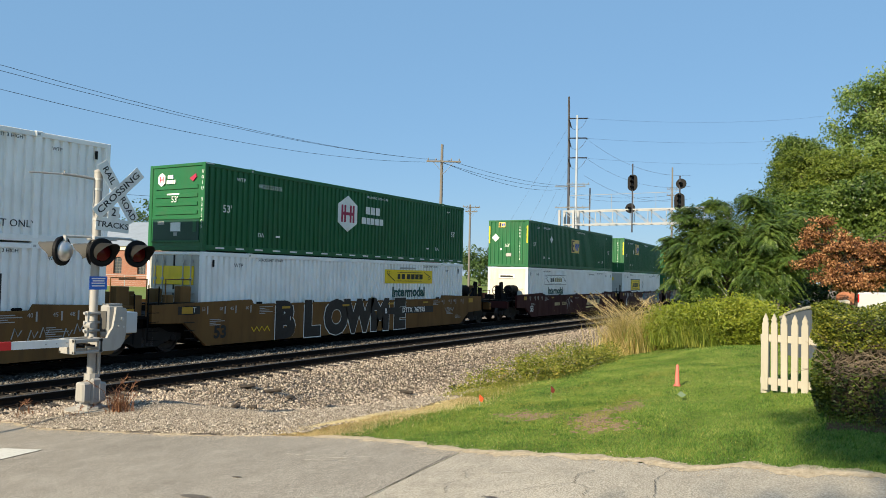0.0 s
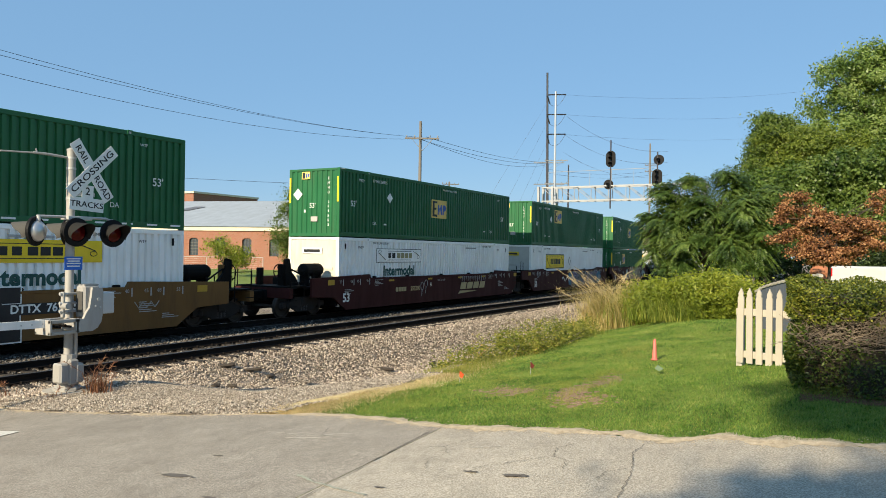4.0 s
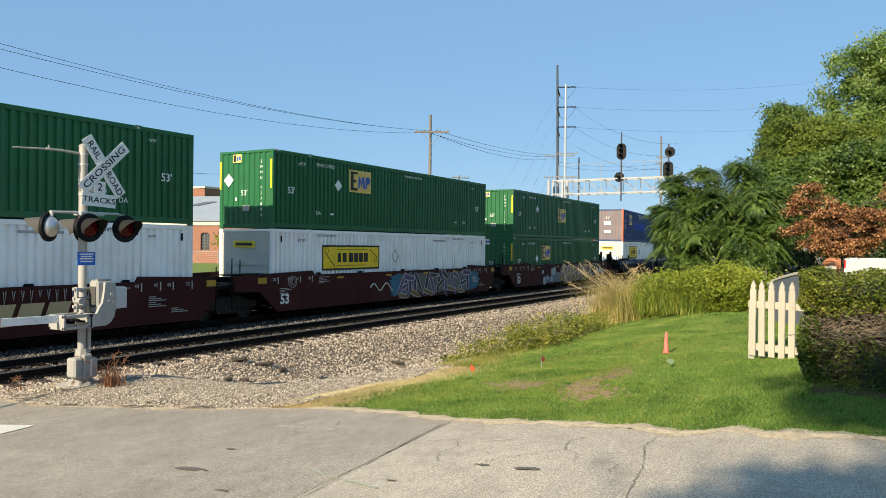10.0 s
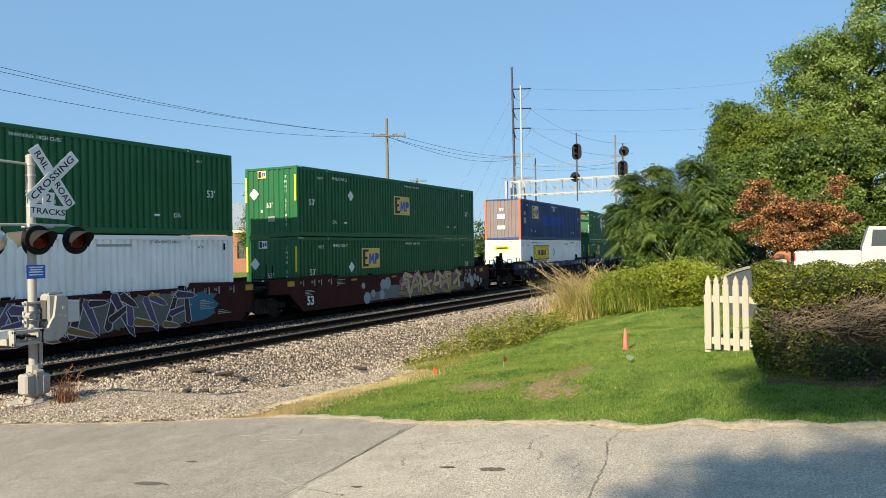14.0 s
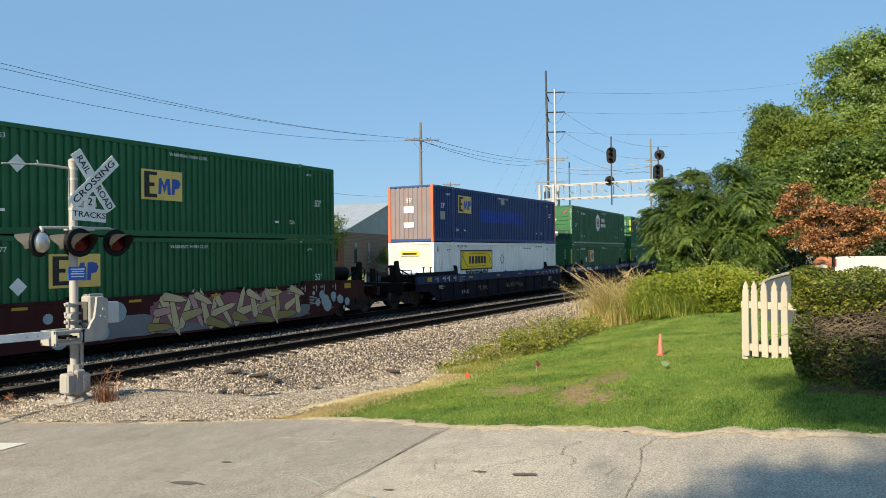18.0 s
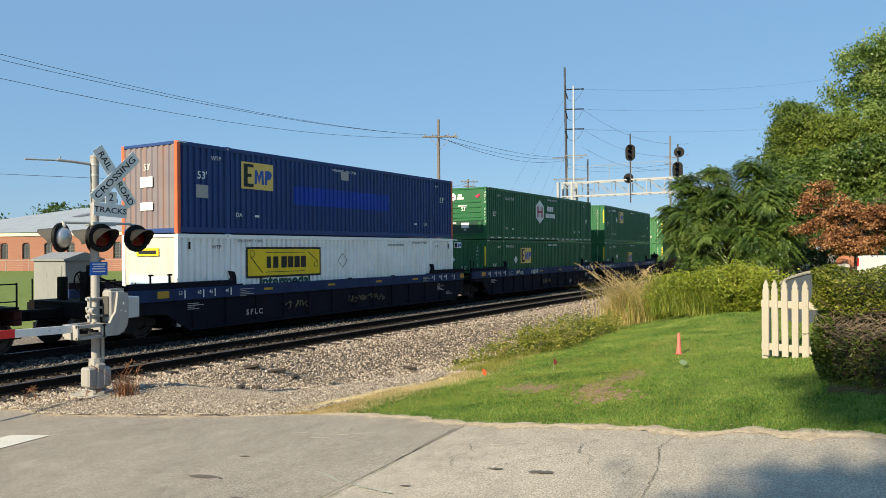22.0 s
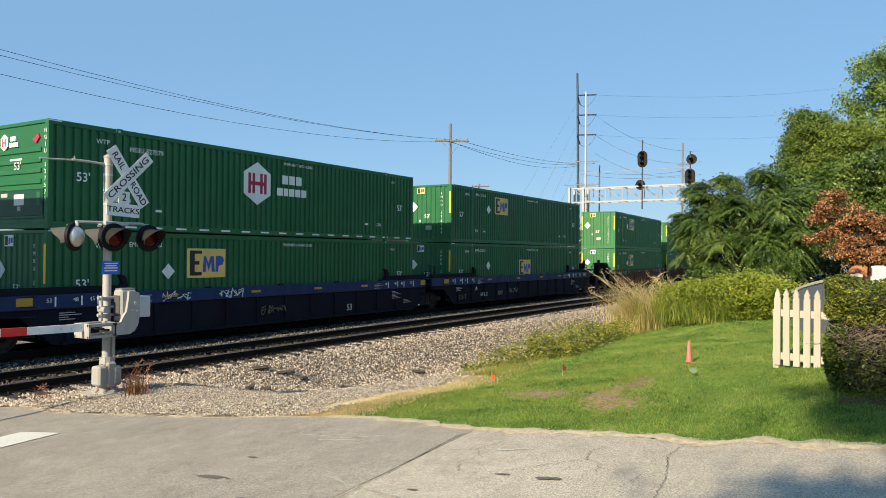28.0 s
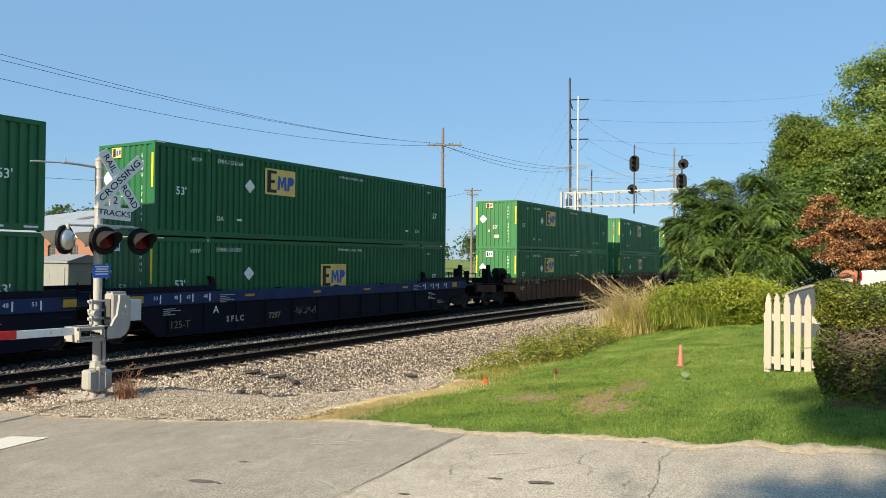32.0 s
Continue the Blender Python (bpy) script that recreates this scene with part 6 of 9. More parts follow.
    for (y0, y1, za, zb) in ((-0.34, -0.28, 1.0, 1.05), (0.02, 0.08, 1.19, 1.25), (0.02, 0.08, 1.0, 1.05)):
        part("yoke_bar", G().box(-0.56, y0, za, -0.02, y1, zb, 0.008), M["silver"], yk)
    for x in (-0.56, -0.08):
        part("yoke_plate", G().box(x, -0.34, 1.0, x + 0.04, 0.08, 1.25, 0.006), M["silver"], yk)
    for i in range(4):
        part("yoke_bolt", G().cyl((-0.16 - 0.1 * i, -0.30, 1.12 + 0.03 * (i % 2)), (-0.16 - 0.1 * i, 0.05, 1.12), 0.02, n=6), M["black_steel"], yk)
    # gate arm, lowered across the road
    ga = part("gate_arm", G().prism([(-7.2, 1.24), (-0.45, 1.12), (-0.45, 1.25), (-7.2, 1.33)], "y", -0.20, -0.15), M["sign_white"], r, "white gate arm with red bands")
    for i in range(8):
        xa = -1.52 - i * 0.78
        za = 1.12 + 0.12 * (-0.45 - xa) / 6.75
        part("red_band", G().prism([(xa - 0.40, za + 0.005), (xa, za - 0.002), (xa, za + 0.128), (xa - 0.40, za + 0.133)], "y", -0.203, -0.147), M["red_white"], ga)
    for x in (-0.6, -0.78, -0.96):
        part("bolt", G().cyl((x, -0.207, 1.19), (x, -0.198, 1.19), 0.013, n=8), M["galv"], ga)
    return r


crossing_signal()

# ---- signal bridge over the tracks ----
def signal_bridge():
    r = thing("signal_bridge", "white steel truss signal bridge over both tracks", "signal bridge")
    x, w = 63.0, 1.15
    zb, zt = 7.15, 8.35
    ya, yb = 25.2, 11.6
    M["truss"] = worn("white_painted_truss", (0.31, 0.32, 0.335), (0.2, 0.2, 0.2), 0.5, 0.2, 5, 0.3)
    for xx in (x - w / 2, x + w / 2):
        for z in (zb, zt):
            part("chord", G().box(xx - 0.05, yb, z - 0.055, xx + 0.05, ya, z + 0.055), M["truss"], r)
        n = 9
        for i in range(n):
            y0, y1 = ya + (yb - ya) * i / n, ya + (yb - ya) * (i + 1) / n
            part("diagonal", G().cyl((xx, y0, zt), (xx, y1, zb), 0.035, n=6), M["truss"], r)
            part("upright", G().cyl((xx, y1, zb), (xx, y1, zt), 0.035, n=6), M["truss"], r)
    for i in range(10):
        y = ya + (yb - ya) * i / 9
        part("cross_tie", G().cyl((x - w / 2, y, zb), (x + w / 2, y, zb), 0.04, n=6), M["truss"], r)
        part("cross_tie", G().cyl((x - w / 2, y, zt), (x + w / 2, y, zt), 0.04, n=6), M["truss"], r)
    for k in range(6):
        y = ya - 0.6 - k * 1.9
        part("rail_post", G().cyl((x - w / 2, y, zt), (x - w / 2, y, zt + 1.35), 0.018, n=5), M["truss"], r)
    part("handrail", G().cyl((x - w / 2, ya - 0.6, zt + 1.35), (x - w / 2, ya - 10.1, zt + 1.35), 0.022, n=5), M["truss"], r)
    for y in (ya + 0.3, ya - 1.0, yb - 0.3):
        for xx in (x - w / 2, x + w / 2):
            part("leg", G().box(xx - 0.1, y - 0.1, -0.35, xx + 0.1, y + 0.1, zt + 0.1), M["truss"], r)
    for k in range(6):
        z = 0.8 + k * 1.1
        part("leg_brace", G().cyl((x - w / 2, ya + 0.3, z), (x - w / 2, ya - 1.0, z + 1.0), 0.04, n=6), M["truss"], r)
    def head(y, z, rr, tall, mast):
        h = part("signal_head", G().prism([(y + rr * math.cos(a), z + (tall if math.sin(a) > 0 else -tall) + rr * math.sin(a)) for a in [i * math.pi / 12 + 0.001 for i in range(24)]], "x", x - 0.62, x - 0.56), M["black"], mast, "black signal head with a round background")
        zs = (z,) if tall < 0.1 else (z - 0.35, z + 0.1, z + 0.5)
        for q in zs:
            part("lens_hood", G().cyl((x - 0.62, y, q), (x - 0.95, y, q - 0.02), 0.14, 0.12, 12, caps=False), M["black"], h)
            part("lens", G().cyl((x - 0.625, y, q), (x - 0.64, y, q), 0.12, n=12), M["dark_pole"], h)
    for y, top, heads in ((18.98, 12.2, ((18.98, 10.6, 0.42, 0.28), (19.15, 8.45, 0.42, 0.0))), (15.05, 11.0, ((14.95, 10.35, 0.42, 0.0), (15.08, 8.85, 0.42, 0.32)))):
        ms = part("signal_mast", G().cyl((x - 0.6, y, 6.4), (x - 0.6, y, top), 0.06, n=8), M["dark_pole"], r)
        for hh in heads:
            head(*hh, ms)
    return r


signal_bridge()


# ---- poles and wires ----
def utility_pole(x, y, top, rad, arms, label, lean=(0, 0), mat="wood_pole", base=-0.4, strings=()):
    r = thing("utility_pole", label, "utility pole", "poles beyond the tracks", pose(x, y, 0))
    part("shaft", G().cyl((0, 0, base), (lean[0], lean[1], top), rad, rad * 0.62, 14), M[mat], r, smooth=True)
    for z, half, yaw in arms:
        a = part("crossarm", G().box(-half, -0.045, -0.05, half, 0.045, 0.05, 0.01), M["wood_pole"] if mat == "wood_pole" else M["arm_grey"], r, m=pose(lean[0] * z / top, lean[1] * z / top - rad, z, 0, 0, yaw))
        for q in (-0.9, -0.45, 0.45, 0.9):
            part("insulator", G().lathe((q * half, 0, 0.06), (0, 0, 1), [(0, 0.025), (0.05, 0.04), (0.09, 0.04), (0.14, 0.02)], 8), M["arm_grey"], a)
        for s in (-1, 1):
            part("arm_brace", G().cyl((s * half * 0.6, 0, -0.05), (0, 0, -0.75), 0.016, n=5), M["arm_grey"], a)
    # stacks of dark discs that hold the line away from the pole, with a slack loop below each
    stack = [(0, 0.03)] + [(0.10 * (i // 2) + 0.05 + 0.03 * (i % 2), 0.11 if i % 2 else 0.045) for i in range(24)] + [(1.25, 0.03)]
    for z in strings:
        d = Vector((math.cos(radians(-68)), math.sin(radians(-68)), 0))
        for s, k in ((1, 1.0), (-1, 0.8)):
            part("disc_insulator", G().lathe((0, 0, z), tuple(d * s), [(q * k, w) for q, w in stack], 8), M["insulator_dark"], r, "dark stacked disc insulator")
        part("hanging_insulator", G().lathe(tuple(d * -1.0 + Vector((0, 0, z - 0.1))), tuple((d * 0.3 + Vector((0, 0, -1))).normalized()), [(q * 0.85, w) for q, w in stack], 8), M["insulator_dark"], r, "dark stacked disc insulator")
        ends = d * 1.2 + Vector((0, 0, z)), d * -0.7 + Vector((0, 0, z - 1.1))
        part("jumper", G().tube([ends[0].lerp(ends[1], i / 8) + Vector((0, 0, -0.75 * 4 * (i / 8) * (1 - i / 8))) for i in range(9)], 0.02, 5), M["cable"], r)
    return r


M["arm_grey"] = worn("weathered_grey_arm", (0.20, 0.205, 0.215), (0.11, 0.11, 0.115), 0.7, 0.1, 6, 0.4)
M["insulator_dark"] = plain("dark_glazed_insulator", (0.03, 0.03, 0.035), 0.35)


M["truss_pole"] = worn("pale_galvanised_pole", (0.34, 0.38, 0.44), (0.22, 0.24, 0.27), 0.5, 0.1, 5, 0.3)
P1 = (39.33, 23.86)
utility_pole(*P1, 10.48, 0.13, [(9.42, 1.05, -60)], "weathered wooden utility pole with a single crossarm")
utility_pole(74.34, 41.2, 10.5, 0.15, [(10.2, 1.0, -50), (9.7, 0.7, -50)], "weathered wooden utility pole with two crossarms")
utility_pole(47.4, 40.0, 8.1, 0.13, [(7.95, 0.45, -50)], "thin wooden pole beside a tree")
utility_pole(88.4, 34.8, 25.2, 0.20, [(13.9, 1.9, -68), (11.2, 1.9, -68)], "tall dark transmission pole", lean=(-0.1, 0.3), mat="dark_pole")
utility_pole(85.87, 33.02, 22.2, 0.19, [(13.8, 1.4, -68), (11.0, 1.4, -68)], "tall galvanised transmission pole with dark disc insulators", mat="truss_pole", strings=(21.8, 19.4, 17.0))
utility_pole(98.0, 24.6, 17.0, 0.16, [(14.2, 0.8, -75), (13.4, 0.8, -75)], "distant utility pole behind the signal bridge")
utility_pole(92.0, 33.5, 14.0, 0.14, [], "distant slim dark steel pole", mat="dark_pole")


def wire(name, a, b, sag, r=0.012, n=22, label="thin black overhead wire"):
    a, b = Vector(a), Vector(b)
    pts = [a.lerp(b, i / n) - Vector((0, 0, sag * 4 * (i / n) * (1 - i / n))) for i in range(n + 1)]
    return solid(name, G().tube(pts, r, 5), M["cable"], label, "wire", "overhead wires")


for z0, z1, sag in ((9.98, 9.5, 1.60), (9.42, 9.5, 1.46), (9.55, 9.4, 2.02)):
    wire("overhead_wire", (-12.0, 20.2, z0), (P1[0], P1[1], z1), sag, 0.0075)
for dy, z0, z1, sag in ((-0.4, 9.5, 13.9, 0.45), (0.4, 9.5, 13.8, 0.55), (0.0, 9.4, 13.7, 0.9)):
    wire("overhead_wire", (P1[0], P1[1] + dy, z0), (88.0, 34.5 + dy, z1), sag, 0.013)
for z, ye, ze in ((21.7, 5.0, 35.0), (19.3, 6.0, 31.0), (16.9, 7.0, 26.8)):
    wire("overhead_wire", (85.87, 32.0, z), (160.0, ye, ze), 1.2, 0.009)
for z, yb, zb in ((19.4, 19.6, 14.2), (17.0, 19.6, 13.0), (14.8, 19.6, 11.6)):
    wire("overhead_wire", (85.9, 32.0, z), (86.0, yb, zb), 1.3, 0.013)
for z in (13.4, 12.9):
    wire("overhead_wire", (98.0, 24.6, z), (88.4, 34.8, z - 0.3), 0.5, 0.013)
for k, (z, dx) in enumerate(((21.5, -12), (19.0, -9), (16.5, -7), (14.5, -5))):
    wire("guy_wire", (88.3, 35.0, z), (88.3 + dx * 0.6, 35.0 - dx * 0.9, -0.3), 0.0, 0.008, 2, "thin steel guy wire of a pole")
wire("overhead_wire", (-30.0, 58.0, 8.2), (47.4, 40.0, 7.9), 1.0, 0.012)
wire("overhead_wire", (47.4, 40.0, 7.9), (74.34, 41.2, 10.1), 0.9, 0.012)


# ---- beyond the tracks: warehouse, equipment cabinet, fence ----
def mat_brick():
    m, n, l, b = material("red_brick_wall", 0.9, 0, 0.2)
    tc = n.new("ShaderNodeTexCoord")
    mp = n.new("ShaderNodeMapping")
    mp.inputs["Rotation"].default_value = (radians(90), 0, 0)
    br = n.new("ShaderNodeTexBrick")
    br.inputs["Scale"].default_value = 1.0
    br.inputs["Brick Width"].default_value = 0.22
    br.inputs["Row Height"].default_value = 0.075
    br.inputs["Mortar Size"].default_value = 0.008
    br.inputs["Color1"].default_value = (0.31, 0.125, 0.08, 1)
    br.inputs["Color2"].default_value = (0.25, 0.095, 0.06, 1)
    br.inputs["Mortar"].default_value = (0.26, 0.20, 0.16, 1)
    l.new(tc.outputs["Object"], mp.inputs[0])
    l.new(mp.outputs[0], br.inputs["Vector"])
    broad = noise_at(n, l, 0.25, 5.0)
    c = mix(n, l, ramp(n, l, broad, [(0.4, (0,) * 3), (0.7, (0.45,) * 3)]), br.outputs["Color"], (0.34, 0.17, 0.12))
    l.new(c, b.inputs["Base Color"])
    return m
M["brick"] = mat_brick()
M["roof"] = worn("grey_metal_roof", (0.30, 0.33, 0.36), (0.23, 0.25, 0.265), 0.6, 0.1, 1.2, 0.35, (1, 0.2, 1))
M["gable"] = worn("grey_gable_siding", (0.36, 0.35, 0.35), (0.26, 0.25, 0.25), 0.8, 0, 2, 0.3)
M["cornice"] = worn("pale_cornice", (0.62, 0.55, 0.42), (0.42, 0.36, 0.27), 0.8, 0, 3, 0.3)
M["glass"] = material("dusty_window_glass", 0.15, 0.0, 0.7)[0]
M["glass"].node_tree.nodes["Principled BSDF"].inputs["Base Color"].default_value = (0.05, 0.06, 0.07, 1)


M["glazing"] = plain("grey_glazing_bar", (0.13, 0.12, 0.11), 0.6)
M["skylight"] = plain("dark_roof_skylight", (0.12, 0.12, 0.13), 0.5)


def warehouse(x0, x1, y, depth, zg, eave, ridge, label, win_every=3.2, mat="brick", m=None):
    """A long brick hall: windows in its front, which faces -y, and a pale gable at the end x1."""
    r = thing("warehouse", label, "building", m=m)
    wn = []
    x = x0
    while x < x1 - 1.5:
        x += win_every
        wn.append(x)
    w0, w1 = zg + 1.45, zg + 3.40
    wall = G()
    edges = [x0] + [e for c in wn for e in (c - 0.55, c + 0.55)] + [x1]
    wall.box(x0, y, zg - 0.5, x1, y + 0.3, w0)
    wall.box(x0, y, w1, x1, y + 0.3, eave)
    for a, b in zip(edges[0::2], edges[1::2]):
        wall.box(a, y, w0, b, y + 0.3, w1)
    part("front_wall", wall, M[mat], r)
    part("side_wall", G().prism([(y + 0.3, zg - 0.5), (y + depth, zg - 0.5), (y + depth, eave), (y + 0.3, eave)], "x", x0, x0 + 0.3), M[mat], r)
    part("side_wall", G().prism([(y + 0.3, zg - 0.5), (y + depth, zg - 0.5), (y + depth, eave), (y + 0.3, eave)], "x", x1 - 0.3, x1), M[mat], r)
    part("back_wall", G().box(x0, y + depth, zg - 0.5, x1, y + depth + 0.3, eave), M[mat], r)
    part("cornice", G().box(x0 - 0.1, y - 0.15, eave - 0.35, x1 + 0.1, y + 0.05, eave + 0.1), M["cornice"], r, "pale cornice board")
    hp = depth * 0.45
    part("gable", G().prism([(y, eave), (y + depth, eave), (y + depth / 2, ridge - 0.1)], "x", x1 - 0.25, x1 - 0.05), M["gable"], r, "pale grey gable siding")
    for q in (0.10, 0.24):
        part("narrow_window", G().box(x1 - 0.02, y + depth * q, zg + 1.2, x1 + 0.03, y + depth * q + 0.8, zg + 3.4), M["glass"], r)
    rf = [(x0 - 0.3, y - 0.3, eave + 0.1), (x1 + 0.3, y - 0.3, eave + 0.1), (x1 + 0.3, y + depth + 0.4, eave + 0.1), (x0 - 0.3, y + depth + 0.4, eave + 0.1), (x0 + hp, y + depth / 2, ridge), (x1 + 0.3, y + depth / 2, ridge)]
    part("roof", G().add(rf, [(0, 1, 5, 4), (2, 3, 4, 5), (3, 0, 4)]), M["roof"], r, "grey metal roof")
    for q in range(2):
        xq = x0 + hp + 4 + q * 19
        part("roof_patch", G().add([(xq, y + depth * 0.28, eave + 0.14 + (ridge - eave) * 0.56), (xq + 1.6, y + depth * 0.28, eave + 0.14 + (ridge - eave) * 0.56), (xq + 2.6, y + depth * 0.36, eave + 0.14 + (ridge - eave) * 0.72), (xq + 1.0, y + depth * 0.36, eave + 0.14 + (ridge - eave) * 0.72)], [(0, 1, 2, 3)]), M["skylight"], r)
    for c in wn:
        w = part("window", G().box(c - 0.55, y + 0.12, w0 - 0.08, c + 0.55, y + 0.2, w0).prism([(c - 0.55, w1 - 0.25), (c - 0.3, w1 - 0.06), (c + 0.3, w1 - 0.06), (c + 0.55, w1 - 0.25), (c + 0.55, w1), (c - 0.55, w1)], "y", y + 0.02, y + 0.2), M[mat], r, "arched window")
        part("pane", G().box(c - 0.55, y + 0.2, w0, c + 0.55, y + 0.22, w1 - 0.05), M["glass"], w)
        for q in (-0.18, 0.18):
            part("glazing_bar", G().box(c + q - 0.025, y + 0.17, w0, c + q + 0.025, y + 0.2, w1 - 0.06), M["glazing"], w)
        for q in (0.35, 0.7, 1.05, 1.4, 1.75):
            part("glazing_bar", G().box(c - 0.55, y + 0.175, w0 + q - 0.02, c + 0.55, y + 0.198, w0 + q + 0.02), M["glazing"], w)
    return r


warehouse(-62, 0, 0.0, 31, 0.35, 4.85, 8.8, "long red brick warehouse with arched windows and grey metal roof", m=pose(63.2, 47.85, 0, 0, 0, -74.1))

BK = thing("building", "distant flat-roofed red brick building behind the warehouse", "building", m=pose(121, 127, -0.4))
part("wall", G().box(-9.5, -4, 0, 9.5, 4, 14.6), M["brick"], BK)
part("parapet", G().box(-9.7, -4.2, 14.6, 9.7, 4.2, 15.0), M["cornice"], BK)
M["cabinet_grey"] = worn("dull_aluminium_sheet", (0.27, 0.27, 0.265), (0.17, 0.165, 0.155), 0.5, 0.2, 3.0, 0.4)
CAB = thing("signal_cabinet", "dull grey aluminium equipment cabinet beside the tracks", "equipment cabinet", m=pose(17.35, 27.2, -0.25))
part("body", G().box(-0.75, -1.0, 0.15, 0.75, 1.0, 2.42, 0.02), M["cabinet_grey"], CAB)
part("roof", G().prism([(-0.83, 2.42), (0.83, 2.42), (0.83, 2.48), (0.0, 2.74), (-0.83, 2.48)], "y", -1.08, 1.08), M["cabinet_grey"], CAB)
part("plinth", G().box(-0.7, -0.95, -0.1, 0.7, 0.95, 0.15), M["concrete"], CAB)
_d = part("door", G().box(-0.775, -0.82, 0.3, -0.75, 0.1, 2.25, 0.008), M["cabinet_grey"], CAB)
part("handle", G().box(-0.81, -0.74, 1.2, -0.775, -0.70, 1.45), M["black_steel"], _d)
for z in (0.6, 1.9):
    part("hinge", G().cyl((-0.785, 0.10, z - 0.08), (-0.785, 0.10, z + 0.08), 0.02, n=6), M["galv"], _d)
part("lifting_eye", G().tube([(-0.80, -1.0, 2.45), (-0.86, -1.0, 2.52), (-0.80, -1.0, 2.59)], 0.015, 5), M["galv"], CAB)

CL_F = thing("chain_fence", "low chain-link fence before the warehouse", "fence", m=pose(60.0, 46.9, 0.35, 0, 0, -74.1))
for i in range(15):
    x = -52 + i * 3.2
    part("post", G().cyl((x, 0, -0.6), (x, 0, 1.35), 0.04, n=6), M["galv"], CL_F)
part("top_rail", G().cyl((-52, 0, 1.32), (-7.2, 0, 1.32), 0.03, n=6), M["galv"], CL_F)
for k in range(6):
    part("strand", G().cyl((-52, 0, 0.1 + 0.2 * k), (-7.2, 0, 0.1 + 0.2 * k), 0.008, n=4), M["galv"], CL_F)
solid("far_lawn", grid_mesh("far_lawn", np.linspace(0, 150, 60), np.linspace(26, 130, 60), lambda x, y: ground_z(x, y) + 0.01 + 0.60 * ease(28, 46, y), M["field"]), None, "green grass strip in front of the warehouse", "lawn", kind="structure")


# ---- plants ----
def leaf_arrays(centers, size, droop=0.3, aspect=0.5, spread=None):
    """One folded leaf of four corners at each centre."""
    n = len(centers)
    a = rng.uniform(0, 2 * np.pi, n)
    el = rng.normal(-droop, 0.5, n)
    d = np.stack([np.cos(a) * np.cos(el), np.sin(a) * np.cos(el), np.sin(el)], 1)
    s = np.cross(d, rng.normal(size=(n, 3)))
    s /= np.linalg.norm(s, axis=1)[:, None] + 1e-9
    L = (size * rng.uniform(0.6, 1.3, n))[:, None]
    P = np.stack([centers - d * L * 0.5, centers + s * L * aspect * 0.5, centers + d * L * 0.5, centers - s * L * aspect * 0.5], 1)
    return P.reshape(-1, 3), (4 * np.arange(n)[:, None] + np.arange(4)[None, :])


def crown_points(blobs, clumps, per, spread, hollow=0.55, lobes=0):
    """Leaf centres in clumps, that sit in the outer part of each blob (x, y, z, rx, ry, rz), or of lobes grown out of it."""
    if lobes:
        grown = []
        for b in blobs:
            for k in range(lobes):
                d = rng.normal(size=3)
                d /= np.linalg.norm(d)
                q = rng.uniform(0.55, 0.80)
                s = rng.uniform(0.28, 0.50)
                grown.append((b[0] + d[0] * b[3] * q, b[1] + d[1] * b[4] * q, b[2] + d[2] * b[5] * q, b[3] * s, b[4] * s, b[5] * s))
        blobs = grown
    out, cl = [], []
    vol = np.array([b[3] * b[4] * b[5] for b in blobs])
    cnt = np.maximum(3, (clumps * vol ** 0.7 / (vol ** 0.7).sum()).astype(int))
    for b, c in zip(blobs, cnt):
        d = rng.normal(size=(c, 3))
        d /= np.linalg.norm(d, axis=1)[:, None]
        r = hollow + (1.05 - hollow) * rng.random(c) ** 0.6
        cc = np.array(b[:3]) + d * r[:, None] * np.array(b[3:])
        cl.append(cc)
        q = rng.normal(size=(c, per, 3)) * np.array([1, 1, 0.6]) * spread
        out.append((cc[:, None, :] + q * rng.uniform(0.6, 1.5, (c, 1, 1))).reshape(-1, 3))
    return np.concatenate(out), np.concatenate(cl)


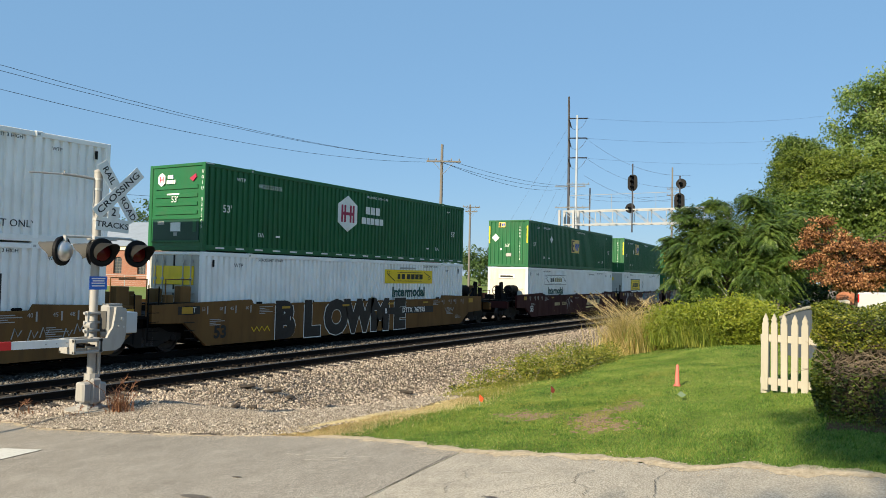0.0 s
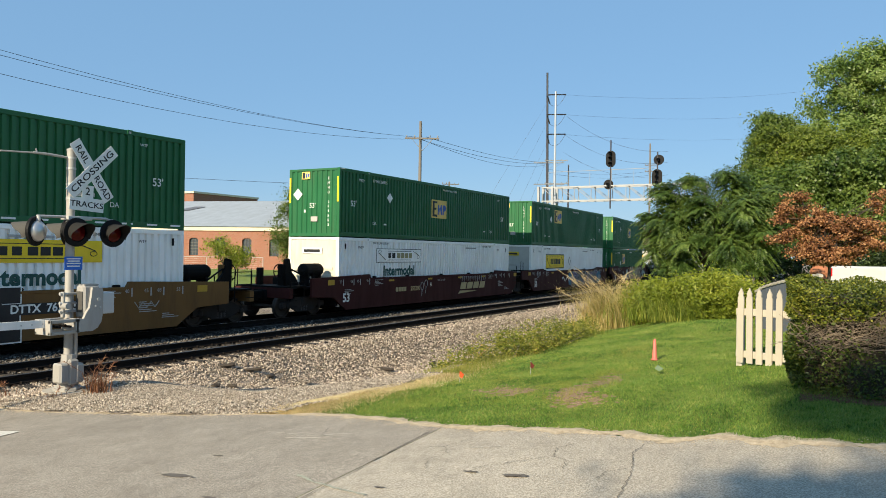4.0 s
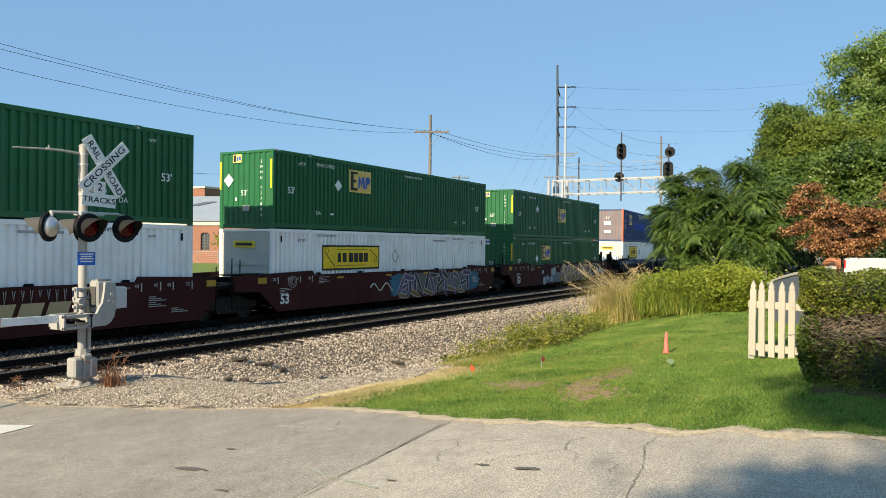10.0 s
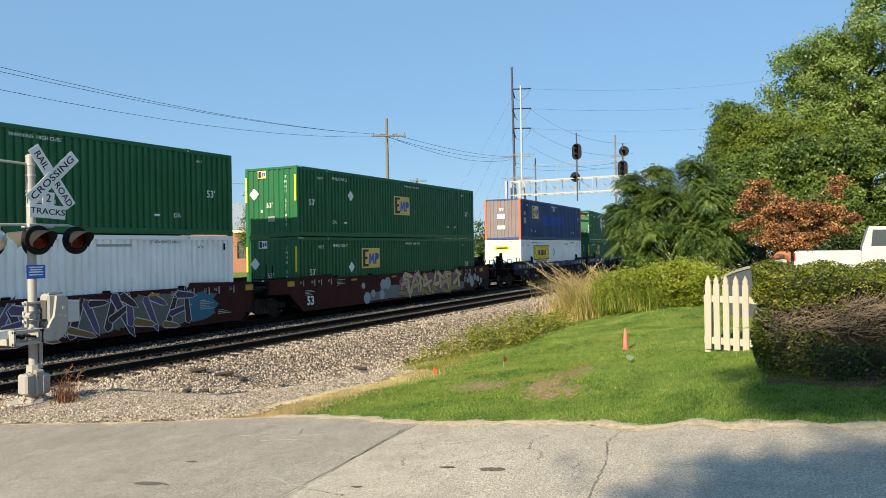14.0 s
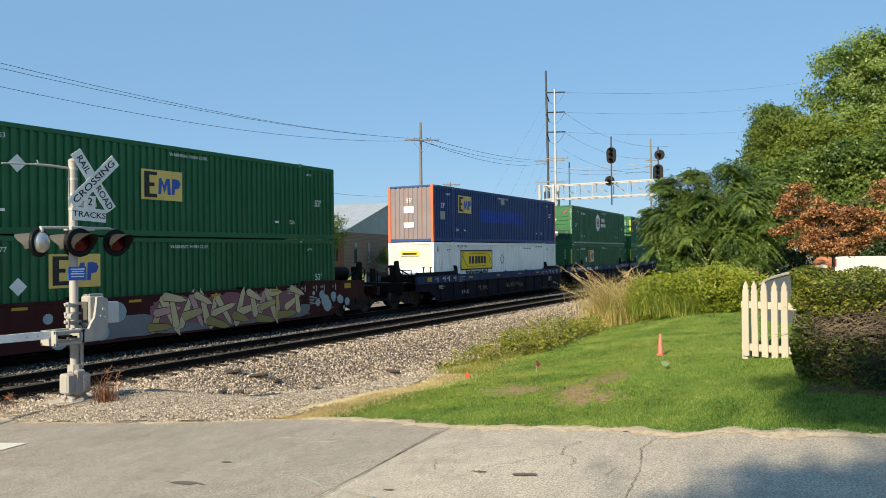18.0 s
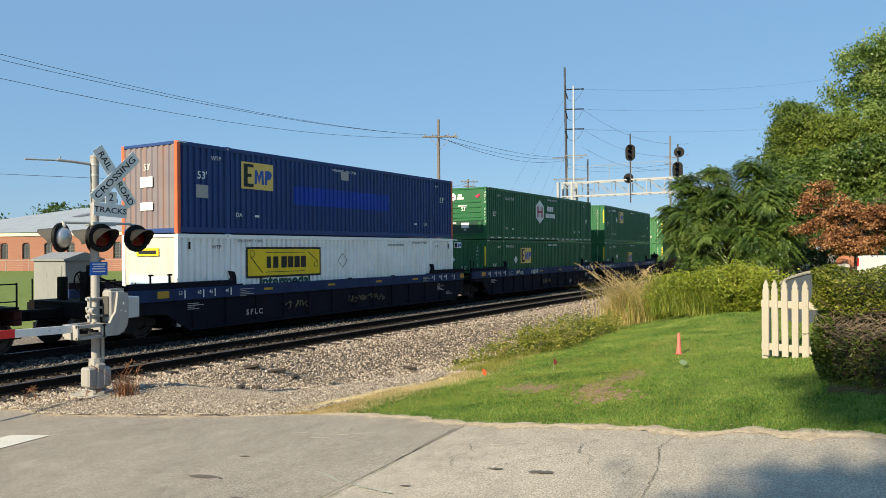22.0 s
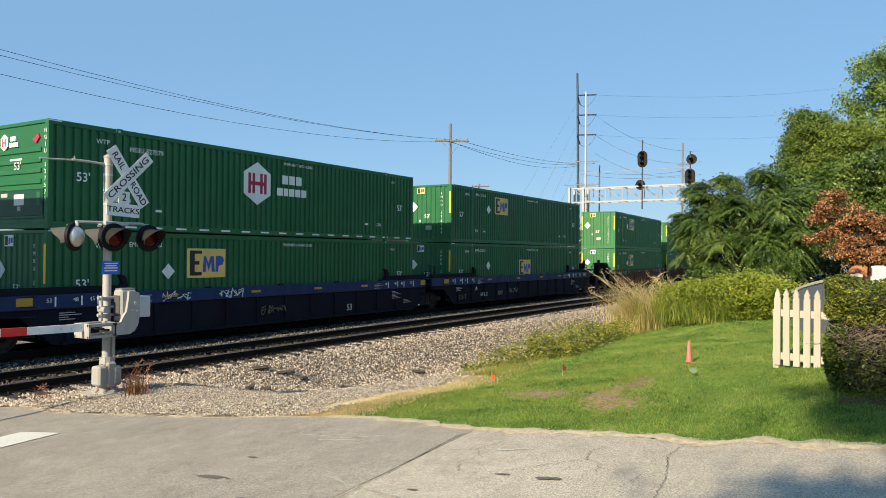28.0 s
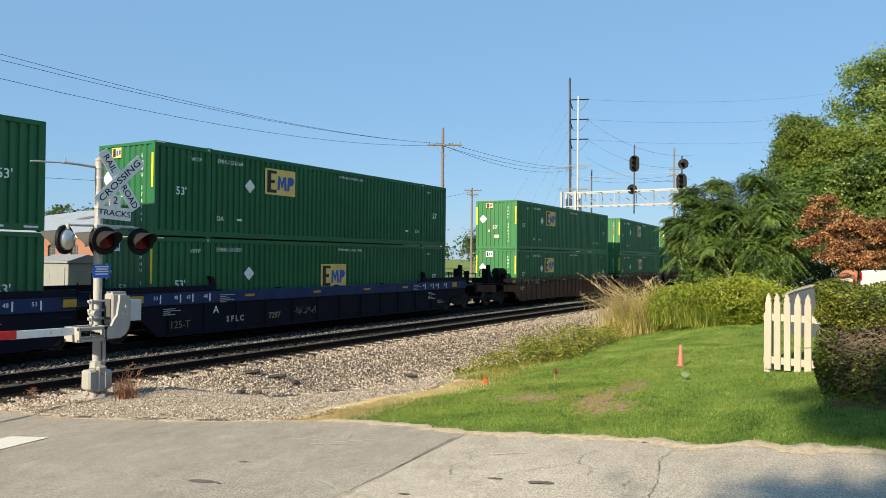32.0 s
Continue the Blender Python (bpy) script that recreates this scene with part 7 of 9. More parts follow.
def bough_leaves(blobs, boughs, size, twigs, leaf, flat=0.6, aspect=0.55, cluster=6, loose=0.11, wild=0.55):
    """Leaves on rounded boughs that sit on the outside of each blob: twigs of a few leaves each, that face out and up, with gaps between the boughs."""
    area = np.array([(b[3] * b[4] + b[4] * b[5] + b[3] * b[5]) for b in blobs])
    cnt = np.maximum(4, (boughs * area / area.sum()).astype(int))
    C, D, R = [], [], []
    for b, c in zip(blobs, cnt):
        d = rng.normal(size=(c * 3, 3))
        d /= np.linalg.norm(d, axis=1)[:, None]
        d = d[d[:, 2] > -0.55][:c]
        C.append(np.array(b[:3]) + d * np.array(b[3:]) * rng.uniform(0.62, 1.0, (len(d), 1)))
        D.append(d)
        R.append(size * rng.uniform(0.4, 1.4, len(d)))
    C, D, R = np.concatenate(C), np.concatenate(D), np.concatenate(R)
    n = len(C)
    e = rng.normal(size=(n, twigs, 3)) + 0.55 * D[:, None, :] + np.array([0, 0, 0.35])
    e /= np.linalg.norm(e, axis=2)[..., None]
    far = rng.uniform(0.35, 1.0, (n, twigs, 1)) ** 0.8 * rng.uniform(0.85, 1.35, (n, twigs, 1)) * (1 + 0.25 * np.sin(e[..., :1] * 5 + 3 * C[:, None, :1]) * np.cos(e[..., 1:2] * 6))
    T = C[:, None, :] + e * far * R[:, None, None] * np.array([1, 1, flat])
    T[..., 2] -= 0.14 * R[:, None] * (e[..., 0] ** 2 + e[..., 1] ** 2)
    P = (T[:, :, None, :] + rng.normal(size=(n, twigs, cluster, 3)) * loose * np.array([1, 1, 0.5])).reshape(-1, 3)
    m = len(P)
    N = np.repeat((e * 0.6 + D[:, None, :] * 0.25).reshape(-1, 3), cluster, 0) + np.array([-0.18, 0, 0.32]) + rng.normal(size=(m, 3)) * wild
    N /= np.linalg.norm(N, axis=1)[:, None]
    A = np.cross(N, rng.normal(size=(m, 3)))
    A /= np.linalg.norm(A, axis=1)[:, None] + 1e-9
    A = A * np.where(A[:, 2:3] > 0, -1, 1)
    S = np.cross(N, A)
    L = (leaf * rng.uniform(0.65, 1.3, m))[:, None]
    V = np.stack([P - A * L * 0.5, P + S * L * aspect * 0.5 - N * L * 0.06, P + A * L * 0.5, P - S * L * aspect * 0.5 - N * L * 0.06], 1).reshape(-1, 3)
    return V, 4 * np.arange(m)[:, None] + np.arange(4)[None, :], C


def frond_leaves(tips, out, per, leaf, pairs=10):
    """Long feathery leaves that spring from each branch tip, arch out and hang."""
    n = len(tips) * per
    P0 = np.repeat(tips, per, 0) + rng.normal(size=(n, 3)) * 0.06
    a = rng.uniform(0, 2 * np.pi, n)
    d = np.stack([np.cos(a), np.sin(a), rng.uniform(-0.15, 0.75, n)], 1) + 0.6 * np.repeat(out, per, 0)
    d /= np.linalg.norm(d, axis=1)[:, None]
    length = (leaf * 5.2 * rng.uniform(0.7, 1.25, n))[:, None]
    side = np.stack([-d[:, 1], d[:, 0], np.zeros(n)], 1)
    side /= np.linalg.norm(side, axis=1)[:, None] + 1e-9
    cs, ds = [], []
    for k in range(2 * pairs + 1):
        f = 0.22 + 0.78 * (k // 2) / pairs
        q = 0 if k == 2 * pairs else (1 if k % 2 else -1)
        w = leaf * 0.42 * (1 - 0.45 * f)
        cs.append(P0 + d * length * f + np.array([0, 0, -0.62]) * length * f ** 2.2 + side * (q * w))
        t = side * (0.85 * q) + d * (0.55 if q else 1.0) + np.array([0, 0, -0.35 - 0.5 * f])
        ds.append(t / np.linalg.norm(t, axis=1)[:, None])
    C, T = np.concatenate(cs), np.concatenate(ds)
    m = len(C)
    up = np.tile(np.repeat(out, per, 0), (2 * pairs + 1, 1)) * 0.7 + np.array([-0.25, 0, 0.8]) + rng.normal(size=(m, 3)) * 0.25
    S = np.cross(T, up)
    S /= np.linalg.norm(S, axis=1)[:, None]
    L = (leaf * rng.uniform(0.75, 1.15, m))[:, None]
    V = np.stack([C - T * L * 0.5, C + S * L * 0.17, C + T * L * 0.55, C - S * L * 0.17], 1).reshape(-1, 3)
    return V, 4 * np.arange(m)[:, None] + np.arange(4)[None, :]


def tree(name, label, base, trunk_top, rad, blobs, clumps, per, spread, leaf, mat, category="tree", aspect=0.5, droop=0.3, limbs=24, group="", fronds=False, lobes=9, boughs=0, wild=0.75):
    r = thing(name, label, category, group, pose(*base))
    bl = [(b[0] - base[0], b[1] - base[1], b[2] - base[2], *b[3:]) for b in blobs]
    g = G()
    t = trunk_top
    pts = [Vector((0, 0, -0.3)), Vector((0.05 * t, -0.03 * t, t * 0.5)), Vector((0.02 * t, 0.05 * t, t))]
    g.cyl(pts[0], pts[1], rad, rad * 0.8, 10)
    g.cyl(pts[1], pts[2], rad * 0.8, rad * 0.5, 10)
    part("trunk", g, M["bark"], r, smooth=True)
    if fronds:
        tips, out = [], []
        for b in bl:
            for k in range(clumps):
                d = rng.normal(size=3) + np.array([-0.2, 0.0, 0.45])
                d /= np.linalg.norm(d)
                tips.append(np.array(b[:3]) + d * np.array(b[3:]) * rng.uniform(0.45, 1.0))
                out.append(d)
        cl = np.array(tips)
        V, F = frond_leaves(cl, np.array(out), per, leaf)
        V2, F2, _ = bough_leaves(bl, 150, 0.34, 34, leaf * 0.8, aspect=0.4, wild=0.8, loose=0.1)
        V, F = np.concatenate([V, V2]), np.concatenate([F, F2 + len(V)])
    elif boughs:
        V, F, cl = bough_leaves(bl, boughs, spread, per, leaf, aspect=aspect, wild=wild, loose=0.85 * leaf, flat=0.85 if wild < 1 else 0.6)
    else:
        P, cl = crown_points(bl, clumps, per, spread, 0.45, lobes)
        V, F = leaf_arrays(P, leaf, droop, aspect)
    pick = rng.choice(len(cl), min(limbs, len(cl)), replace=False)
    for k in pick:
        s = pts[1].lerp(pts[2], random.random())
        e = Vector(cl[k])
        mid = s.lerp(e, 0.5) + Vector((random.uniform(-0.2, 0.2), random.uniform(-0.2, 0.2), random.uniform(0, 0.4)))
        part("limb", G().cyl(s, mid, rad * 0.3, rad * 0.18, 6).cyl(mid, e, rad * 0.18, 0.012, 5), M["bark"], r)
    part("crown", big_mesh("crown", V, F, mat), None, r)
    return r


M["leaf_a"] = leafy("mid_green_leaves", [(0.0, (0.035, 0.07, 0.010)), (0.5, (0.060, 0.110, 0.015)), (1.0, (0.13, 0.18, 0.028))])
M["leaf_b"] = leafy("bright_green_leaves", [(0.2, (0.024, 0.050, 0.0092)), (0.5, (0.081, 0.131, 0.0230)), (0.8, (0.189, 0.248, 0.0598))], 0.42, 0.32, 1.1, 0.34)
M["leaf_airy"] = leafy("pale_airy_green_leaves", [(0.2, (0.050, 0.092, 0.020)), (0.5, (0.150, 0.225, 0.052)), (0.78, (0.31, 0.38, 0.135))], 0.42, 0.36, 0.9, 0.34)
M["leaf_c"] = leafy("yellow_green_leaves", [(0.0, (0.075, 0.110, 0.0088)), (0.5, (0.176, 0.220, 0.0194)), (1.0, (0.317, 0.326, 0.0440))])
M["leaf_sumac"] = leafy("feathery_sumac_leaves", [(0.25, (0.018, 0.042, 0.009)), (0.5, (0.066, 0.115, 0.021)), (0.75, (0.150, 0.205, 0.045))], 0.42, 0.3, 1.6, 0.3)
M["leaf_mid"] = leafy("olive_green_leaves", [(0.2, (0.033, 0.060, 0.0083)), (0.5, (0.115, 0.161, 0.0202)), (0.8, (0.239, 0.285, 0.0506))], 0.5, 0.34, 1.1, 0.34)
M["leaf_weed"] = leafy("olive_weed_leaves", [(0.1, (0.055, 0.075, 0.009)), (0.45, (0.150, 0.180, 0.022)), (0.8, (0.33, 0.30, 0.055)), (1.0, (0.38, 0.19, 0.075))], 0.5, 0.25, 2.6)
M["leaf_far"] = leafy("distant_green_leaves", [(0.0, (0.03, 0.06, 0.02)), (0.5, (0.06, 0.11, 0.03)), (1.0, (0.10, 0.15, 0.05))])
M["leaf_brown"] = leafy("dead_brown_leaves", [(0.15, (0.060, 0.024, 0.012)), (0.5, (0.245, 0.106, 0.046)), (0.85, (0.50, 0.27, 0.13))], 0.7, 0.3, 2.4, 0.8)
# one hedge in two tones: shade below and sun on top are in the colours
M["leaf_hedge"] = leafy("shaded_hedge_leaves", [(0.2, (0.014, 0.029, 0.0052)), (0.5, (0.053, 0.088, 0.0120)), (0.85, (0.155, 0.189, 0.0301))], 0.45, 0.2, 3.0)
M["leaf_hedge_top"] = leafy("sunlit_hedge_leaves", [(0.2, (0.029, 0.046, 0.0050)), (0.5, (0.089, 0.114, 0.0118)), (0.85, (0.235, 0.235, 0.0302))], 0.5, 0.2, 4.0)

_gz = lambda x, y: float(ground_z(x, y))
tree("tree", "leafy sumac-like tree with feathery leaves at the lawn's end", (27.6, 5.0, _gz(27.6, 5.0)), 2.6, 0.14,
     [(27.2, 6.25, 4.35, 0.6, 0.48, 0.60), (27.4, 5.35, 4.75, 0.6, 0.40, 0.50), (27.6, 4.15, 5.00, 0.6, 0.38, 0.50), (27.0, 6.75, 3.45, 0.5, 0.30, 0.45), (26.5, 5.9, 3.6, 0.5, 0.45, 0.45), (26.4, 4.7, 3.9, 0.5, 0.45, 0.5),
      (26.6, 3.5, 3.9, 0.5, 0.45, 0.5), (27.6, 2.9, 4.3, 0.6, 0.45, 0.45), (26.6, 6.35, 2.75, 0.5, 0.40, 0.4), (26.2, 5.2, 2.8, 0.5, 0.45, 0.4), (26.2, 4.0, 2.9, 0.5, 0.45, 0.4), (26.4, 3.0, 3.0, 0.5, 0.45, 0.45),
      (28.0, 5.0, 3.6, 0.8, 1.2, 0.8), (28.2, 3.4, 3.4, 0.8, 1.0, 0.8), (26.4, 5.6, 2.1, 0.5, 0.5, 0.35), (26.2, 3.6, 2.1, 0.5, 0.6, 0.35)],
     12, 22, 0.12, 0.108, M["leaf_sumac"], fronds=True, limbs=46)
tree("tree", "large broad-crowned green tree behind the yard", (42, -1.5, 1.4), 8.0, 0.4,
     [(42, 1.2, 10.8, 2.0, 1.1, 1.2), (42, 0.3, 11.8, 2.0, 0.9, 0.7), (42, -0.6, 11.4, 2.2, 1.2, 1.1), (42, -2.6, 12.8, 2.6, 1.2, 2.2), (42, 0.6, 9.0, 2.4, 1.9, 1.5), (42, -1.8, 9.4, 2.8, 2.0, 2.2), (42, -0.6, 7.2, 2.8, 2.4, 1.7), (42, -3.6, 8.0, 3.0, 2.4, 2.6), (41, -5.5, 11.0, 3.0, 2.4, 3.0)],
     0, 68, 0.70, 0.15, M["leaf_airy"], limbs=40, boughs=340)
tree("tree", "rounded green tree behind the yard", (45, 4.8, 1.4), 5.5, 0.3,
     [(45, 4.7, 9.4, 1.3, 0.8, 0.9), (45, 4.0, 8.5, 1.6, 1.3, 1.3), (44.6, 5.2, 7.7, 1.4, 0.7, 1.1), (44.6, 4.4, 6.6, 1.6, 1.4, 1.3)],
     0, 66, 0.58, 0.14, M["leaf_b"], limbs=16, boughs=150)
tree("tree", "yellowish green tree between the dark ones", (38, 2.8, 1.4), 4.0, 0.2,
     [(38, 3.6, 7.3, 1.2, 0.9, 0.9), (38, 2.3, 7.5, 1.4, 1.0, 0.9), (38, 1.1, 7.2, 1.4, 1.0, 0.9), (37.6, 3.0, 6.2, 1.3, 1.3, 0.9), (37.6, 0.6, 6.0, 1.4, 1.4, 0.9)],
     0, 62, 0.46, 0.12, M["leaf_mid"], limbs=14, boughs=170)
tree("tree", "dense broad-leaved green tree behind the brown one", (33, 0.6, 1.4), 3.2, 0.2,
     [(33, 2.2, 5.2, 1.2, 0.9, 0.8), (33, 0.9, 5.7, 1.3, 1.1, 0.8), (33, -0.6, 5.8, 1.3, 1.1, 0.8), (33, -2.0, 5.6, 1.3, 1.1, 0.9), (32.6, 1.6, 4.2, 1.2, 1.1, 0.8), (32.6, 0.1, 4.4, 1.3, 1.1, 0.8), (32.6, -1.4, 4.2, 1.3, 1.1, 0.9), (32.6, 0.6, 3.0, 1.2, 1.8, 0.7), (32.6, -1.6, 2.8, 1.2, 1.3, 0.8)],
     0, 54, 0.40, 0.135, M["leaf_b"], limbs=14, boughs=280, aspect=0.6)
tree("tree", "dark green undergrowth tree between the sumac and the yard", (34.6, 4.0, 1.4), 2.6, 0.2,
     [(34, 4.3, 4.6, 1.4, 1.1, 1.1), (34, 3.0, 5.2, 1.4, 1.0, 0.9), (34, 5.4, 3.4, 1.2, 1.0, 1.0), (33.6, 3.0, 3.2, 1.4, 1.3, 1.0), (33.6, 4.6, 2.4, 1.2, 1.5, 0.7)],
     0, 50, 0.50, 0.14, M["leaf_a"], limbs=10, boughs=130)
tree("tree", "small dying tree with brown withered leaves", (22.2, 0.9, _gz(22.2, 0.9)), 1.7, 0.05,
     [(x, 0.85 + (y - 0.9) * 0.86, z, a, b * 0.84, c) for x, y, z, a, b, c in (
      (22.0, 1.80, 4.05, 0.25, 0.16, 0.14), (22.0, 1.95, 3.75, 0.30, 0.28, 0.12), (22.1, 1.50, 3.70, 0.3, 0.24, 0.10), (22.0, 2.20, 3.45, 0.3, 0.20, 0.06), (22.1, 1.45, 3.40, 0.4, 0.40, 0.08), (22.1, 0.95, 3.50, 0.3, 0.24, 0.08), (22.0, 2.30, 2.92, 0.3, 0.28, 0.04), (22.1, 1.75, 3.08, 0.4, 0.40, 0.08), (22.1, 0.85, 3.20, 0.4, 0.42, 0.08),
      (22.0, 0.30, 3.35, 0.4, 0.30, 0.08), (22.2, 1.20, 2.85, 0.4, 0.56, 0.08), (22.0, 0.25, 3.00, 0.4, 0.40, 0.08), (22.1, -0.15, 3.3, 0.4, 0.26, 0.10), (22.0, -0.28, 3.70, 0.2, 0.10, 0.20), (22.0, -0.40, 3.98, 0.2, 0.08, 0.14), (22.1, 1.5, 2.58, 0.5, 0.50, 0.06), (22.1, 0.55, 2.62, 0.5, 0.50, 0.06), (22.1, -0.25, 2.80, 0.4, 0.36, 0.06), (22.0, -0.60, 3.10, 0.3, 0.26, 0.06), (22.1, 0.9, 2.4, 0.5, 0.6, 0.06))],
     0, 12, 0.20, 0.072, M["leaf_brown"], limbs=70, boughs=250, aspect=0.6, wild=1.6)
tree("tree", "green tree beside a pole across the tracks", (58, 48.3, -0.3), 4.0, 0.3,
     [(57.6, 48.3, 6.4, 2.6, 2.4, 2.2), (57.0, 49.2, 4.4, 2.8, 2.6, 2.2), (58.5, 47.2, 4.6, 2.4, 2.4, 2.4), (57.5, 48.0, 2.6, 2.6, 2.4, 1.6)], 460, 60, 0.34, 0.2, M["leaf_b"], limbs=12)
tree("tree", "small bright green tree before the warehouse", (43.5, 44.2, -0.3), 1.4, 0.1,
     [(43.5, 44.2, 2.3, 1.5, 1.5, 1.2), (43.9, 43.6, 1.9, 1.2, 1.2, 0.9)], 90, 45, 0.3, 0.18, M["leaf_c"])
tree("tree", "round bushy tree beside the warehouse gable", (72.6, 48.0, -0.3), 1.2, 0.12,
     [(72.6, 48.0, 1.9, 2.0, 1.8, 1.7), (74.0, 48.2, 1.6, 1.6, 1.5, 1.4)], 170, 40, 0.3, 0.18, M["leaf_a"])
_far = [(30, 122, 10), (42, 126, 11), (62, 120, 9.5), (80, 124, 13), (98, 126, 16), (118, 92, 9), (128, 82, 8.5), (138, 74, 9), (146, 66, 8), (150, 58, 9), (156, 50, 8), (20, 128, 12), (8, 118, 11), (120, 4, 9), (125, -8, 10), (110, 12, 8), (130, 14, 9), (100, -4, 9), (150, 24, 10), (150, 36, 10), (95, -16, 10), (80, -14, 10), (62, -12, 10)]
for i, (x, y, h) in enumerate(_far):
    tree("tree", "distant green tree beyond the warehouse", (x, y, -0.3), h * 0.5, 0.35,
         [(x, y, h * 0.72, 4.2, 4.2, h * 0.30), (x + 2.8, y - 1.5, h * 0.55, 3.6, 3.6, h * 0.28), (x - 3.0, y + 1.0, h * 0.52, 3.6, 3.6, h * 0.30), (x, y - 1.0, h * 0.3, 4.4, 3.6, h * 0.25)], 170, 26, 0.7, 0.60, M["leaf_far"], limbs=6, group="distant trees")


def shrub(name, label, blobs, clumps, per, spread, leaf, mat, category="shrub", aspect=0.55, droop=0.1):
    cx, cy = blobs[0][0], blobs[0][1]
    r = thing(name, label, category, m=pose(cx, cy, _gz(cx, cy)))
    bl = [(b[0] - cx, b[1] - cy, b[2] - _gz(cx, cy), *b[3:]) for b in blobs]
    P, cl = crown_points(bl, clumps, per, spread, 0.3)
    P = P[P[:, 2] > -0.1]
    V, F = leaf_arrays(P, leaf, droop, aspect)
    part("foliage", big_mesh("foliage", V, F, mat), None, r)
    for k in range(14):
        e = cl[rng.integers(len(cl))]
        part("stem", G().cyl((e[0] * 0.3, e[1] * 0.3, -0.1), tuple(e), 0.02, 0.006, 5), M["twig"], r)
    return r


# vine-covered bush at the end of the lawn
shrub("bush", "dense bright green vine-covered bush on the lawn's edge",
      [(19.2, 4.5, 1.25, 0.8, 0.7, 0.62), (18.6, 3.7, 1.40, 0.8, 0.75, 0.62), (17.8, 2.9, 1.50, 0.8, 0.65, 0.58), (19.6, 5.1, 1.15, 0.7, 0.55, 0.55), (17.3, 2.3, 1.50, 0.6, 0.42, 0.46)], 760, 64, 0.12, 0.066, M["leaf_c"])
shrub("bush", "low weedy shrub between ballast and lawn",
      [(12.6, 5.75, 0.68, 0.6, 0.5, 0.34), (13.6, 5.7, 0.70, 0.7, 0.5, 0.40), (11.6, 5.95, 0.60, 0.5, 0.36, 0.25), (14.6, 5.6, 0.70, 0.6, 0.45, 0.36), (15.6, 5.6, 0.70, 0.6, 0.45, 0.32), (16.8, 5.7, 0.7, 0.6, 0.4, 0.28), (10.8, 6.05, 0.52, 0.4, 0.3, 0.18)], 420, 46, 0.10, 0.046, M["leaf_weed"])

# dark foliage, with the shade beneath the brown tree put into its colour too
M["leaf_dark"] = leafy("dark_shaded_leaves", [(0.2, (0.008, 0.018, 0.006)), (0.5, (0.022, 0.042, 0.012)), (0.85, (0.055, 0.085, 0.022))], 0.5, 0.15, 1.4)
shrub("bush", "dark bush in shade-toned leaves behind the parked truck",
      [(31.3, 1.2, 2.2, 0.5, 0.8, 0.9), (31.3, 2.6, 1.9, 0.5, 0.7, 0.9), (31.3, 0.0, 2.3, 0.5, 0.8, 0.8), (31.3, -1.2, 2.2, 0.5, 0.7, 0.7), (31.0, 2.0, 1.4, 0.4, 0.8, 0.6)], 240, 40, 0.20, 0.12, M["leaf_dark"])
M["hedge_twig"] = worn("brown_hedge_twig_bark", (0.215, 0.17, 0.125), (0.09, 0.068, 0.048), 0.95, 0, 20.0, 0.6, (1, 1, 1), 0.3)
M["hedge_inner"] = worn("dark_hedge_inner_shade", (0.028, 0.022, 0.012), (0.012, 0.012, 0.006), 1.0, 0, 40.0, 0.6, (1, 1, 1), 0.6)


